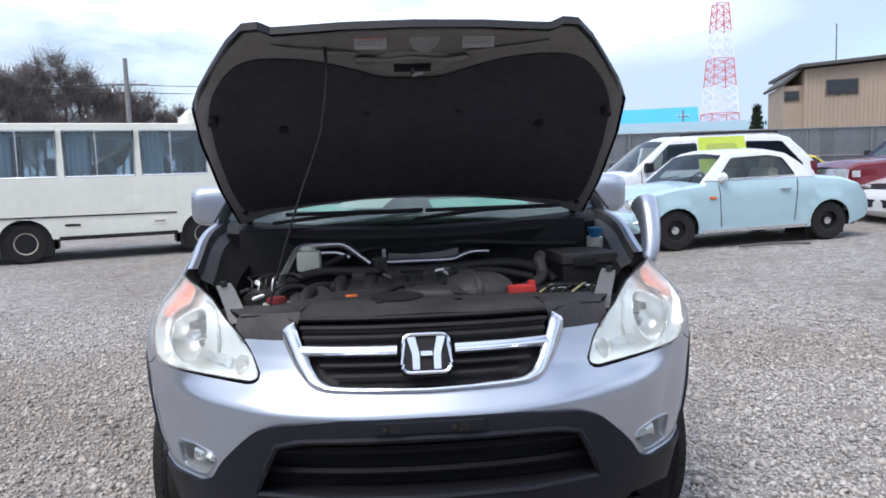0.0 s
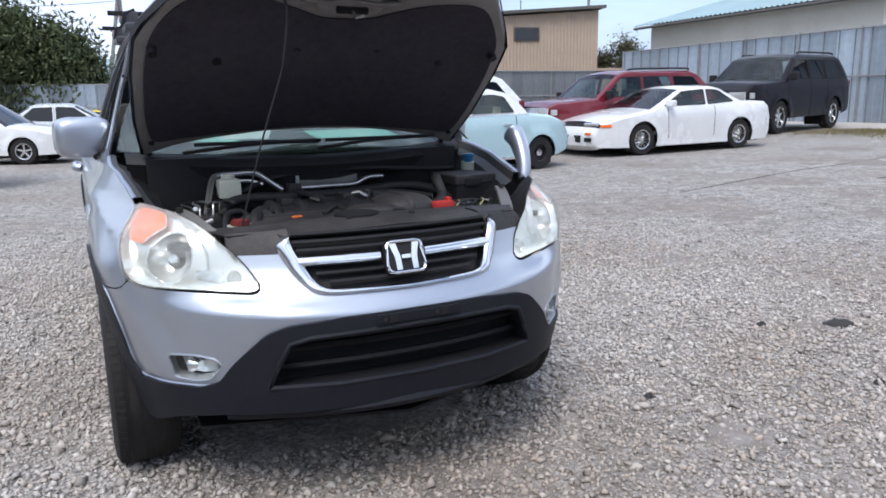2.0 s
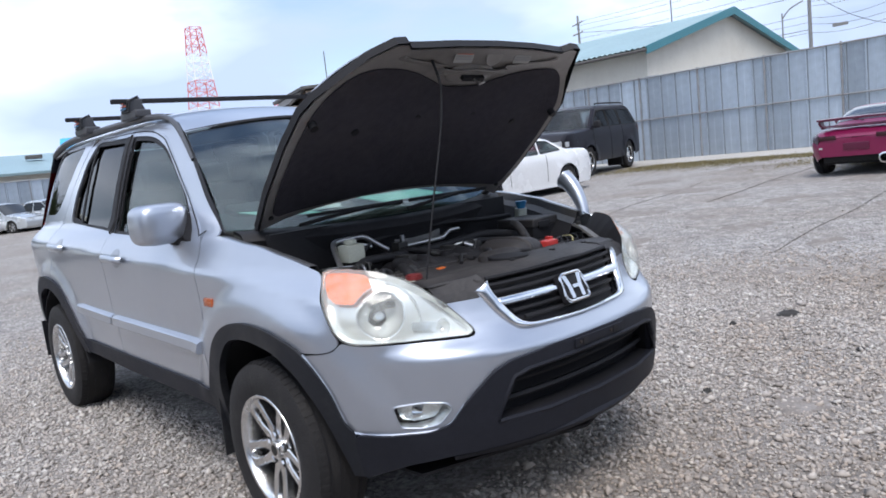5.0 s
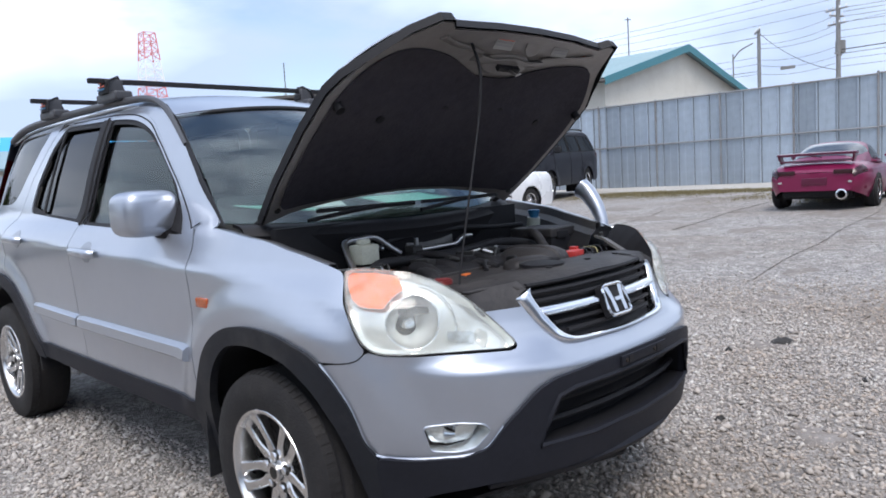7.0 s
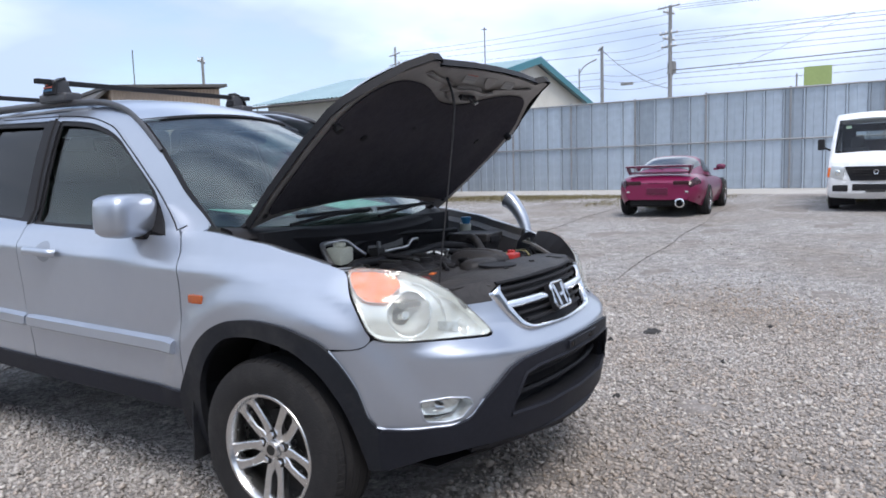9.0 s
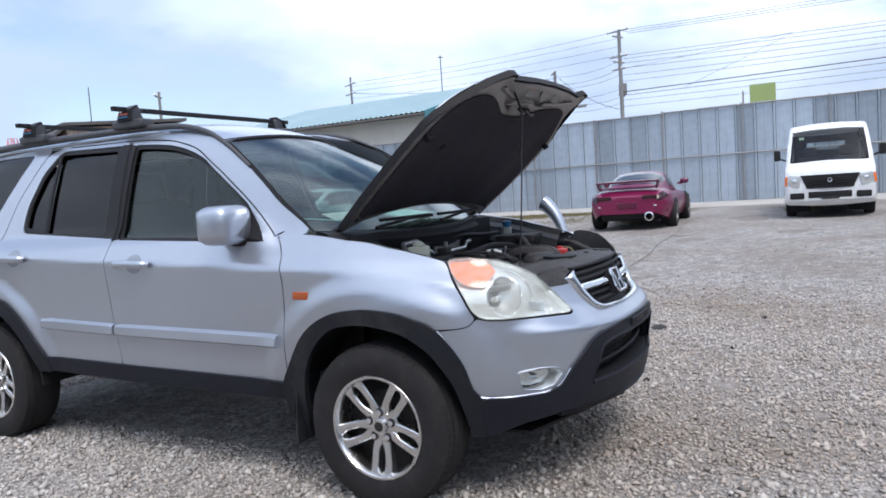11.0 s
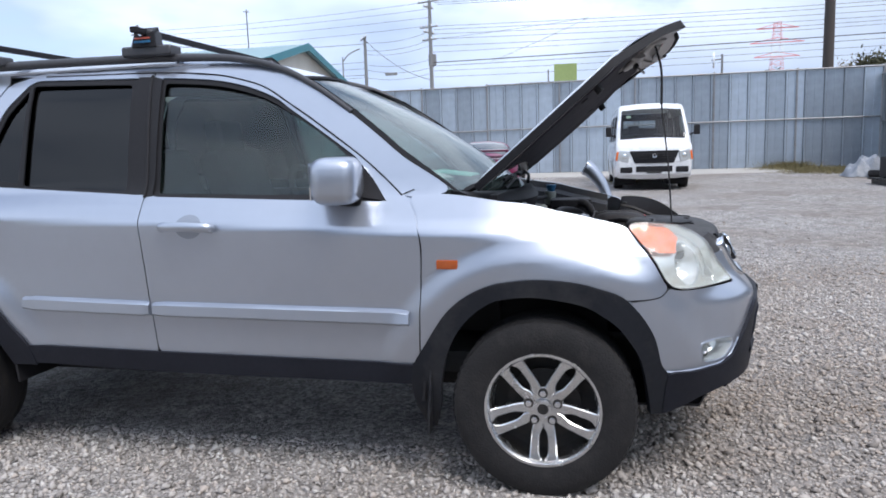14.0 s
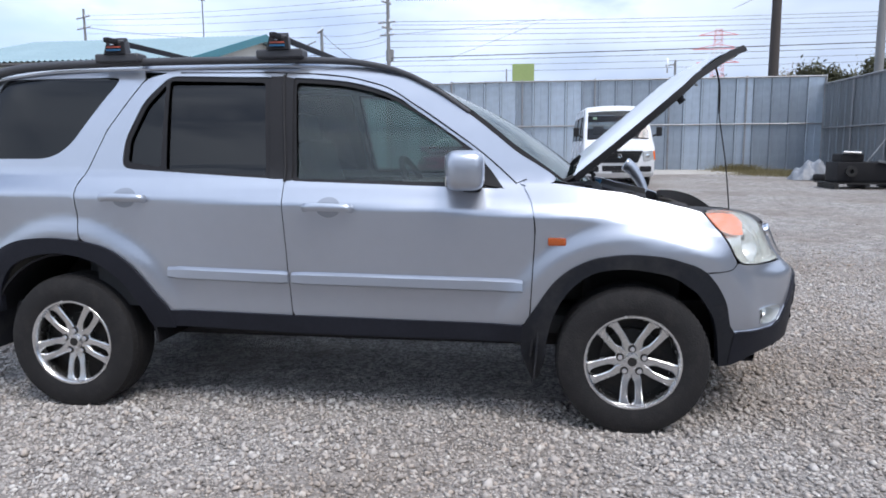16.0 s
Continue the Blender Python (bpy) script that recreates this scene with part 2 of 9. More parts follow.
def ground_mat():
    m = mat("gravel", (0.3, 0.29, 0.28), 0.9)
    n, l = m.node_tree.nodes, m.node_tree.links
    b = n["Principled BSDF"]
    tc = [x for x in n if x.bl_idname == "ShaderNodeTexCoord"][0]
    v1 = n.new("ShaderNodeTexVoronoi")
    v1.inputs["Scale"].default_value = 62.0
    v2 = n.new("ShaderNodeTexVoronoi")
    v2.inputs["Scale"].default_value = 130.0
    for v in (v1, v2):
        l.new(tc.outputs["Object"], v.inputs["Vector"])
    r1 = n.new("ShaderNodeValToRGB")
    e = r1.color_ramp.elements
    e[0].position, e[0].color = 0.0, (0.16, 0.15, 0.143, 1)
    e[1].position, e[1].color = 1.0, (0.58, 0.545, 0.515, 1)
    mid = r1.color_ramp.elements.new(0.5)
    mid.color = (0.35, 0.326, 0.306, 1)
    sep = n.new("ShaderNodeSeparateColor")
    l.new(v1.outputs["Color"], sep.inputs[0])
    l.new(sep.outputs[0], r1.inputs["Fac"])
    # broad patches: dusty, earthy ground with thin gravel further out, brownish stains
    big = n.new("ShaderNodeTexNoise")
    big.inputs["Scale"].default_value = 0.42
    big.inputs["Detail"].default_value = 8
    big.inputs["Roughness"].default_value = 0.62
    l.new(tc.outputs["Object"], big.inputs["Vector"])
    ramp = n.new("ShaderNodeMapRange")
    ramp.inputs["From Min"].default_value, ramp.inputs["From Max"].default_value = 0.44, 0.63
    ramp.inputs["To Max"].default_value = 0.8
    l.new(big.outputs["Fac"], ramp.inputs["Value"])
    mx = n.new("ShaderNodeMix")
    mx.data_type = "RGBA"
    l.new(ramp.outputs[0], mx.inputs[0])
    l.new(r1.outputs[0], mx.inputs[6])
    mx.inputs[7].default_value = (0.275, 0.238, 0.205, 1)
    st = n.new("ShaderNodeTexNoise")
    st.inputs["Scale"].default_value = 1.1
    st.inputs["Detail"].default_value = 6
    l.new(tc.outputs["Object"], st.inputs["Vector"])
    sr = n.new("ShaderNodeMapRange")
    sr.inputs["From Min"].default_value, sr.inputs["From Max"].default_value = 0.64, 0.74
    sr.inputs["To Max"].default_value = 0.6
    l.new(st.outputs["Fac"], sr.inputs["Value"])
    mx2 = n.new("ShaderNodeMix")
    mx2.data_type = "RGBA"
    l.new(sr.outputs[0], mx2.inputs[0])
    l.new(mx.outputs[2], mx2.inputs[6])
    mx2.inputs[7].default_value = (0.2, 0.16, 0.13, 1)
    mo = n.new("ShaderNodeTexNoise")
    mo.inputs["Scale"].default_value = 7.0
    mo.inputs["Detail"].default_value = 8
    mo.inputs["Roughness"].default_value = 0.75
    l.new(tc.outputs["Object"], mo.inputs["Vector"])
    mr = n.new("ShaderNodeMapRange")
    mr.inputs["From Min"].default_value, mr.inputs["From Max"].default_value = 0.3, 0.7
    mr.inputs["To Min"].default_value, mr.inputs["To Max"].default_value = 0.45, 1.3
    l.new(mo.outputs["Fac"], mr.inputs["Value"])
    hv = n.new("ShaderNodeHueSaturation")
    l.new(mr.outputs[0], hv.inputs["Value"])
    l.new(mx2.outputs[2], hv.inputs["Color"])
    l.new(hv.outputs["Color"], b.inputs["Base Color"])
    bp = n.new("ShaderNodeBump")
    bp.inputs["Strength"].default_value = 0.6
    bp.inputs["Distance"].default_value = 0.015
    bp.invert = True
    ad = n.new("ShaderNodeMath")
    ad.operation = "ADD"
    l.new(v1.outputs["Distance"], ad.inputs[0])
    l.new(v2.outputs["Distance"], ad.inputs[1])
    l.new(ad.outputs[0], bp.inputs["Height"])
    l.new(bp.outputs[0], b.inputs["Normal"])
    return m


GRAVEL = ground_mat()

# ---- mesh helpers ----


def link_mesh(name, verts, faces, material, parent=None, label="", smooth=False):
    me = bpy.data.meshes.new(name)
    me.from_pydata([tuple(v) for v in verts], [], faces)
    me.materials.append(material)
    if smooth:
        me.polygons.foreach_set("use_smooth", [True] * len(me.polygons))
    me.update()
    ob = new(name, me)
    if parent:
        ob.parent = parent
    if label:
        ob["label"] = label
    return ob


def part(name, bm, material, parent, label="", smooth=True, m=None):
    if m is not None:
        bmesh.ops.transform(bm, matrix=m, verts=bm.verts)
    bmesh.ops.recalc_face_normals(bm, faces=bm.faces)
    me = bpy.data.meshes.new(name)
    bm.to_mesh(me)
    bm.free()
    me.materials.append(material)
    if smooth:
        me.polygons.foreach_set("use_smooth", [True] * len(me.polygons))
        me.set_sharp_from_angle(angle=radians(38))
    ob = new(name, me)
    if parent:
        ob.parent = parent
    if label:
        ob["label"] = label
    return ob


def box(sx, sy, sz, at=(0, 0, 0), rot=(0, 0, 0), bevel=0.0, seg=2):
    bm = bmesh.new()
    bmesh.ops.create_cube(bm, size=1)
    bmesh.ops.scale(bm, vec=(sx, sy, sz), verts=bm.verts)
    if bevel:
        bmesh.ops.bevel(bm, geom=bm.edges[:], offset=bevel, segments=seg, affect="EDGES", profile=0.7)
    bmesh.ops.transform(bm, matrix=pose(*at, *rot), verts=bm.verts)
    return bm


def cyl(r, length, at=(0, 0, 0), rot=(0, 0, 0), r2=None, seg=20, bevel=0.0):
    bm = bmesh.new()
    bmesh.ops.create_cone(bm, cap_ends=True, segments=seg, radius1=r, radius2=r if r2 is None else r2, depth=length)
    if bevel:
        ed = [e for e in bm.edges if any(len(f.verts) > 4 for f in e.link_faces)]
        bmesh.ops.bevel(bm, geom=ed, offset=bevel, segments=2, affect="EDGES")
    bmesh.ops.transform(bm, matrix=pose(*at, *rot), verts=bm.verts)
    return bm


def blob(sx, sy, sz, at, rot=(0, 0, 0), e=3.2, nu=28, nv=14):
    """A softly squared, rounded body."""
    bm = bmesh.new()
    f = lambda c: math.copysign(abs(c) ** (2 / e), c)
    rows = []
    for j in range(1, nv):
        b = -math.pi / 2 + math.pi * j / nv
        rows.append([bm.verts.new((sx / 2 * f(math.cos(b)) * f(math.cos(2 * math.pi * i / nu)), sy / 2 * f(math.cos(b)) * f(math.sin(2 * math.pi * i / nu)), sz / 2 * f(math.sin(b)))) for i in range(nu)])
    for A, B in zip(rows, rows[1:]):
        for i in range(nu):
            bm.faces.new((A[i], A[(i + 1) % nu], B[(i + 1) % nu], B[i]))
    bm.faces.new(rows[0][::-1])
    bm.faces.new(rows[-1])
    bmesh.ops.transform(bm, matrix=pose(*at, *rot), verts=bm.verts)
    return bm


def join(*bms):
    out = bms[0]
    for b in bms[1:]:
        me = bpy.data.meshes.new("tmp")
        b.to_mesh(me)
        b.free()
        out.from_mesh(me)
        bpy.data.meshes.remove(me)
    return out


def lathe(profile, axis="x", seg=40):
    """profile: (radius, along) pairs; a closed loop turned round the axis."""
    bm = bmesh.new()
    rings = []
    for i in range(seg):
        a = 2 * math.pi * i / seg
        c, s = math.cos(a), math.sin(a)
        rings.append([bm.verts.new((h, r * c, r * s) if axis == "x" else (r * c, r * s, h)) for r, h in profile])
    k = len(profile)
    for i in range(seg):
        A, B = rings[i], rings[(i + 1) % seg]
        for j in range(k):
            bm.faces.new((A[j], A[(j + 1) % k], B[(j + 1) % k], B[j]))
    return bm


def smooth_path(pts, n=6):
    P = [Vector(p) for p in pts]
    out = []
    for i in range(len(P) - 1):
        p0, p1, p2, p3 = P[max(i - 1, 0)], P[i], P[i + 1], P[min(i + 2, len(P) - 1)]
        for k in range(n):
            t = k / n
            out.append(0.5 * (2 * p1 + (p2 - p0) * t + (2 * p0 - 5 * p1 + 4 * p2 - p3) * t * t + (3 * p1 - p0 - 3 * p2 + p3) * t ** 3))
    out.append(P[-1])
    return out


def tube(pts, r, seg=8, curve=True, n=6, r_end=None, flat=1.0):
    P = smooth_path(pts, n) if curve else [Vector(p) for p in pts]
    bm = bmesh.new()
    rings = []
    up = Vector((0, 0, 1))
    for i, p in enumerate(P):
        d = (P[min(i + 1, len(P) - 1)] - P[max(i - 1, 0)]).normalized()
        side = d.cross(up)
        if side.length < 0.05:
            side = d.cross(Vector((0, 1, 0)))
        side.normalize()
        v = side.cross(d).normalized()
        rr = r if r_end is None else r + (r_end - r) * i / max(1, len(P) - 1)
        rings.append([bm.verts.new(p + (side * math.cos(2 * math.pi * k / seg) + v * math.sin(2 * math.pi * k / seg) * flat) * rr) for k in range(seg)])
    for A, B in zip(rings, rings[1:]):
        for k in range(seg):
            bm.faces.new((A[k], A[(k + 1) % seg], B[(k + 1) % seg], B[k]))
    bm.faces.new(rings[0])
    bm.faces.new(rings[-1])
    return bm


def inside(p, loop):
    x, y = p
    hit = False
    for i in range(len(loop)):
        (x1, y1), (x2, y2) = loop[i], loop[i - 1]
        if (y1 > y) != (y2 > y) and x < (x2 - x1) * (y - y1) / (y2 - y1) + x1:
            hit = not hit
    return hit


def dense(loop, step):
    out = []
    for i in range(len(loop)):
        a, b = loop[i], loop[(i + 1) % len(loop)]
        k = max(1, int(math.hypot(b[0] - a[0], b[1] - a[1]) / step))
        out += [(a[0] + (b[0] - a[0]) * j / k, a[1] + (b[1] - a[1]) * j / k) for j in range(k)]
    return out


def rounded(loop, r, n=4):
    """An outline with its corners rounded by about r."""
    out = []
    for i in range(len(loop)):
        p, a, b = Vector(loop[i]), Vector(loop[i - 1]), Vector(loop[(i + 1) % len(loop)])
        da, db = a - p, b - p
        ra, rb = min(r, da.length * 0.45), min(r, db.length * 0.45)
        s, e = p + da.normalized() * ra, p + db.normalized() * rb
        for k in range(n + 1):
            t = k / n
            q = s * (1 - t) ** 2 + p * 2 * t * (1 - t) + e * t * t
            out.append((q.x, q.y))
    return out


def panel(name, surf, loop, material, parent, holes=(), step=0.05, lift=0.0, thick=0.006, label="", round_to=0.0, centre=(0, 1.3, 0.8)):
    """A sheet on the surface surf(u, z) -> points, cut to an outline in (u, z), with thickness and real edges."""
    if round_to:
        loop = rounded(loop, round_to)
    loops = [dense(loop, step)] + [dense(h, step) for h in holes]
    pts, edges = [], []
    for lp in loops:
        k = len(pts)
        pts += lp
        edges += [(k + i, k + (i + 1) % len(lp)) for i in range(len(lp))]
    us, zs = [p[0] for p in loops[0]], [p[1] for p in loops[0]]
    gu = np.arange(min(us) + step * 0.5, max(us), step)
    gz = np.arange(min(zs) + step * 0.5, max(zs), step)
    every = np.array(pts)
    for u in gu:
        for z in gz:
            if inside((u, z), loops[0]) and not any(inside((u, z), h) for h in loops[1:]):
                if np.min((every[:, 0] - u) ** 2 + (every[:, 1] - z) ** 2) > (step * 0.35) ** 2:
                    pts.append((float(u), float(z)))
    vs, es, fs, *_ = geometry.delaunay_2d_cdt([Vector(p) for p in pts], edges, [], 0, 1e-5)
    keep = []
    for f in fs:
        cx, cz = sum(vs[i][0] for i in f) / 3, sum(vs[i][1] for i in f) / 3
        if inside((cx, cz), loops[0]) and not any(inside((cx, cz), h) for h in loops[1:]):
            keep.append(list(f))
    U, Z = np.array([v[0] for v in vs]), np.array([v[1] for v in vs])
    e = 0.004
    P, Pu, Pz = surf(U, Z), surf(U + e, Z), surf(U, Z + e)
    N = np.cross(Pu - P, Pz - P)
    N /= np.linalg.norm(N, axis=1, keepdims=True) + 1e-12
    if np.sum(N * (P - np.array(centre))) < 0:
        N = -N
    outer, inner = P + N * lift, P + N * (lift - thick)
    # facing
    tri = keep[len(keep) // 2]
    nn = np.cross(outer[tri[1]] - outer[tri[0]], outer[tri[2]] - outer[tri[0]])
    if nn @ N[tri[0]] < 0:
        keep = [f[::-1] for f in keep]
    n = len(vs)
    verts = np.vstack([outer, inner])
    faces = [tuple(f) for f in keep] + [tuple(i + n for i in f[::-1]) for f in keep]
    count = {}
    for f in keep:
        for i in range(3):
            a, b = f[i], f[(i + 1) % 3]
            count[(a, b)] = count.get((a, b), 0) + 1
    rim = [(a, b) for (a, b) in count if (b, a) not in count]
    flat_from = len(faces)
    extra = []
    for a, b in rim:
        k = len(verts) + len(extra)
        extra += [outer[a], outer[b], inner[b], inner[a]]
        faces.append((k + 1, k, k + 3, k + 2))
    allv = np.vstack([verts, np.array(extra)]) if extra else verts
    ob = link_mesh(name, allv, faces, material, parent, label)
    ob.data.polygons.foreach_set("use_smooth", [True] * len(faces))
    # the skin's own normals, flat ones on the cut edges
    split = []
    for i, f in enumerate(faces):
        if i < len(keep):
            split += [tuple(N[j]) for j in f]
        elif i < flat_from:
            split += [tuple(-N[j - n]) for j in f]
        else:
            q = np.cross(allv[f[1]] - allv[f[0]], allv[f[2]] - allv[f[0]])
            split += [tuple(q / (np.linalg.norm(q) + 1e-12))] * 4
    ob.data.normals_split_custom_set(split)
    return ob


def strip(sections, cap=False):
    """A sheet through rows of points."""
    bm = bmesh.new()
    rows = [[bm.verts.new(tuple(p)) for p in row] for row in sections]
    for A, B in zip(rows, rows[1:]):
        for k in range(len(A) - 1):
            bm.faces.new((A[k], A[k + 1], B[k + 1], B[k]))
    return bm


def thicken(bm, t):
    bmesh.ops.recalc_face_normals(bm, faces=bm.faces)
    bmesh.ops.solidify(bm, geom=bm.faces[:], thickness=t)
    return bm


def empty(name, at, label, category, group="", rz=0.0):
    e = new(name)
    e.matrix_world = pose(*at, 0, 0, rz)
    return tagged(e, label, category, group)


def gh(x, y):
    """Height of the yard: level round the cars, rising a little towards the east fence."""
    return 0.28 * min(1.0, max(0.0, (x - 3.0) / 21.0)) ** 1.0


# ---- ground and large structure ----


def ground_at(x, y):
    w = noise.noise(Vector((x * 0.4, y * 0.4, 0))) * 0.015 + noise.noise(Vector((x * 1.3, y * 1.3, 5))) * 0.006
    d = max(0.0, min(1.0, (math.hypot(x, y - 1.3) - 2.5) / 3))
    return gh(x, y) + w * d - 0.004 + 0.02 * (1 - d)


def build_ground():
    xs = np.concatenate([[-900, -300, -120, -60, -30], np.arange(-16, 28.1, 0.5), [32, 40, 60, 120, 300, 900]])
    ys = np.concatenate([[-900, -300, -100, -40, -20], np.arange(-12, 34.1, 0.5), [40, 50, 70, 120, 300, 900]])
    verts, faces = [], []
    for y in ys:
        for x in xs:
            near = 1.0 if -16 <= x <= 28 and -12 <= y <= 34 else 0.0
            verts.append((x, y, ground_at(x, y) if near else gh(x, y) - 0.004))
    nx = len(xs)
    for j in range(len(ys) - 1):
        for i in range(nx - 1):
            faces.append((j * nx + i, j * nx + i + 1, (j + 1) * nx + i + 1, (j + 1) * nx + i))
    g = link_mesh("ground", verts, faces, GRAVEL, None, smooth=True)
    tagged(g, "grey crushed gravel yard with brown earthy patches", "ground", kind="structure")


build_ground()

FENCE = mat("galvanised_sheet", (0.40, 0.46, 0.53), 0.38, 0.5, 0.14, .5, 0.03, 12.0, dirt=(0.66, 0.71, 0.77), dirt_amt=0.7, rand=0.24, streak=0.12)
# Shade of the folds put into their flanks' colour, with some weathering.
FENCE_FOLD_SHADE = mat("fold_flank_shade", (0.20, 0.225, 0.25), 0.5, 0.4, 0.2, 2.0, dirt=(0.12, 0.10, 0.09), dirt_amt=0.4)
# Darker copy of the galvanised sheet: the south fence's shade in its colour.
FENCE_SHADED = mat("shaded_weathered_sheet", (0.19, 0.205, 0.22), 0.5, 0.35, 0.2, 1.0, dirt=(0.1, 0.08, 0.07), dirt_amt=0.5, rand=0.15)
RUSTY = mat("weathered_fence_pipe", (0.3, 0.31, 0.32), 0.5, 0.5, 0.15, 5.0, dirt=(0.2, 0.12, 0.08), dirt_amt=0.5)
CONCRETE = mat("pale_concrete_strip", (0.42, 0.40, 0.37), 0.9, 0.0, 0.12, 0.8, 0.3, 25.0, dirt=(0.28, 0.25, 0.2), dirt_amt=0.5)


def fence(name, a, b, height, base, width=0.62, material=FENCE, label=""):
    """Folded steel sheets side by side on pipe rails and posts, from a to b."""
    A, B = Vector((*a, 0)), Vector((*b, 0))
    d = (B - A).normalized()
    n = Vector((d.y, -d.x, 0))
    count = int((B - A).length / width)
    w = (B - A).length / count
    f = tagged(new(name), label, "fence", kind="structure")
    # one sheet: flat pan with raised folds at both sides and a shallow middle rib
    prof = [(0, 0), (0.024, 0.05), (0.05, 0.055), (0.076, 0.05), (0.10, 0.0), (0.33, 0.0), (0.342, 0.01), (0.356, 0.0), (w - 0.004, 0.0)]
    bm = bmesh.new()
    lo = [bm.verts.new((p[0], -p[1], 0)) for p in prof]
    hi = [bm.verts.new((p[0], -p[1], height)) for p in prof]
    for k in range(len(prof) - 1):
        bm.faces.new((lo[k], lo[k + 1], hi[k + 1], hi[k]))
    thicken(bm, 0.003)
    me = bpy.data.meshes.new("sheet")
    bm.to_mesh(me)
    bm.free()
    me.materials.append(material)
    me.materials.append(FENCE_FOLD_SHADE)
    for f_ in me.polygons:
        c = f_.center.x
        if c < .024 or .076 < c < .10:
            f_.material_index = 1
    rot = Matrix.Rotation(math.atan2(d.y, d.x), 4, "Z")
    rng = random.Random(len(name) * 7 + count)
    for i in range(count):
        p = A + d * (w * i)
        ob = new("sheet", me)
        ob.parent = f
        ob.matrix_world = Matrix.Translation((p.x, p.y, base + rng.uniform(-0.012, 0.012))) @ rot
    for z in (0.5, 0.99):
        rail = part("rail", tube([A + n * 0.07 + Vector((0, 0, base + height * z)), B + n * 0.07 + Vector((0, 0, base + height * z))], 0.03, 6, False), RUSTY, f)
    k = max(2, int((B - A).length / (w * 4)) + 1)
    for i in range(k):
        p = A + (B - A) * (i / (k - 1)) + n * 0.05
        part("post", tube([(p.x, p.y, base - 0.2), (p.x, p.y, base + height + 0.03)], 0.035, 6, False), RUSTY, f)
    return f

fence("fence_east_north", (24.66, 27.4), (24.66, 4.3), 3.42, 0.26, label="tall galvanised corrugated steel sheet fence with pipe rails")
fence("fence_east_south", (24.70, 4.3), (24.70, -9.4), 3.45, 0.26, label="tall galvanised steel sheet fence, slightly higher section")
fence("fence_south", (24.66, -9.42), (4.0, -9.42), 3.2, 0.22, material=FENCE_SHADED, label="weathered steel sheet fence, its shade put into the dark sheet colour")
# Two unseen fences, added to darken what the SUV's paint reflects.
fence("fence_yard_south", (4.0, -9.42), (-13.0, -9.42), 3.2, 0.2, material=FENCE_SHADED, label="unseen dark sheet fence added to darken reflections on the SUV nose")
fence("fence_yard_west", (-13.0, -9.42), (-13.0, 7.6), 3.4, 0.1, material=FENCE_SHADED, label="unseen dark sheet fence added behind the camera to darken the SUV side")
fence("fence_north", (8.0, 31.0), (24.6, 29.6), 2.6, 0.25, material=FENCE_SHADED, label="low grey steel fence before the tan building")
fence("fence_west", (-9.0, 46.0), (16.0, 44.0), 2.7, 0.0, label="streaked grey steel sheet fence at the far side of the yard")

bm = strip([[(21.6 + 0.25 * math.sin(y * 0.9), y, gh(21.6, y) - 0.02), (21.9, y, gh(21.9, y) + 0.03), (24.6, y, gh(24.6, y) + 0.035)] for y in np.arange(-6, 22, 0.5)])
tagged(part("pavement", thicken(bm, 0.03), CONCRETE, None), "pale broken concrete strip along the fence", "pavement", kind="structure")


def corrugated(w, h, pitch=0.25, depth=0.03):
    bm = bmesh.new()
    k = int(w / (pitch / 2))
    lo = [bm.verts.new((w * i / k, depth * (i % 2), 0)) for i in range(k + 1)]
    hi = [bm.verts.new((w * i / k, depth * (i % 2), h)) for i in range(k + 1)]
    for i in range(k):
        bm.faces.new((lo[i], lo[i + 1], hi[i + 1], hi[i]))
    return bm


def quad_sheet(p, q, r, s, ribs, depth, flip=1):
    """A ribbed sheet over the four corners p q r s (p-q is the eave)."""
    p, q, r, s = (Vector(v) for v in (p, q, r, s))
    n = (q - p).cross(s - p).normalized() * flip
    bm = bmesh.new()
    rows = []
    for j in range(2):
        a, b = (p, q) if j == 0 else (s, r)
        rows.append([bm.verts.new(a + (b - a) * (i / ribs) + n * (depth * (i % 2))) for i in range(ribs + 1)])
    for i in range(ribs):
        bm.faces.new((rows[0][i], rows[0][i + 1], rows[1][i + 1], rows[1][i]))
    return bm


TAN = mat("tan_corrugated_cladding", (0.40, 0.31, 0.235), 0.7, 0.0, 0.08, 0.8, dirt=(0.3, 0.24, 0.2), dirt_amt=0.4)
CREAM = mat("cream_plaster_wall", (0.62, 0.60, 0.54), 0.8, 0.0, 0.05, 0.7, dirt=(0.45, 0.42, 0.36), dirt_amt=0.4)
TEALROOF = mat("teal_metal_roof", (0.27, 0.38, 0.41), 0.45, 0.1, 0.1, 0.6, dirt=(0.34, 0.46, 0.48), dirt_amt=0.5)
TEALTRIM = mat("teal_barge_board", (0.05, 0.20, 0.24), 0.5, 0.0, 0.1, 2.0)
DARKWIN = mat("dark_window_pane", (0.03, 0.033, 0.037), 0.12, 0.0, 0.1, 3.0)
ROOFGREY = mat("dark_roof_edge", (0.09, 0.085, 0.08), 0.7, 0.0, 0.15, 3.0)


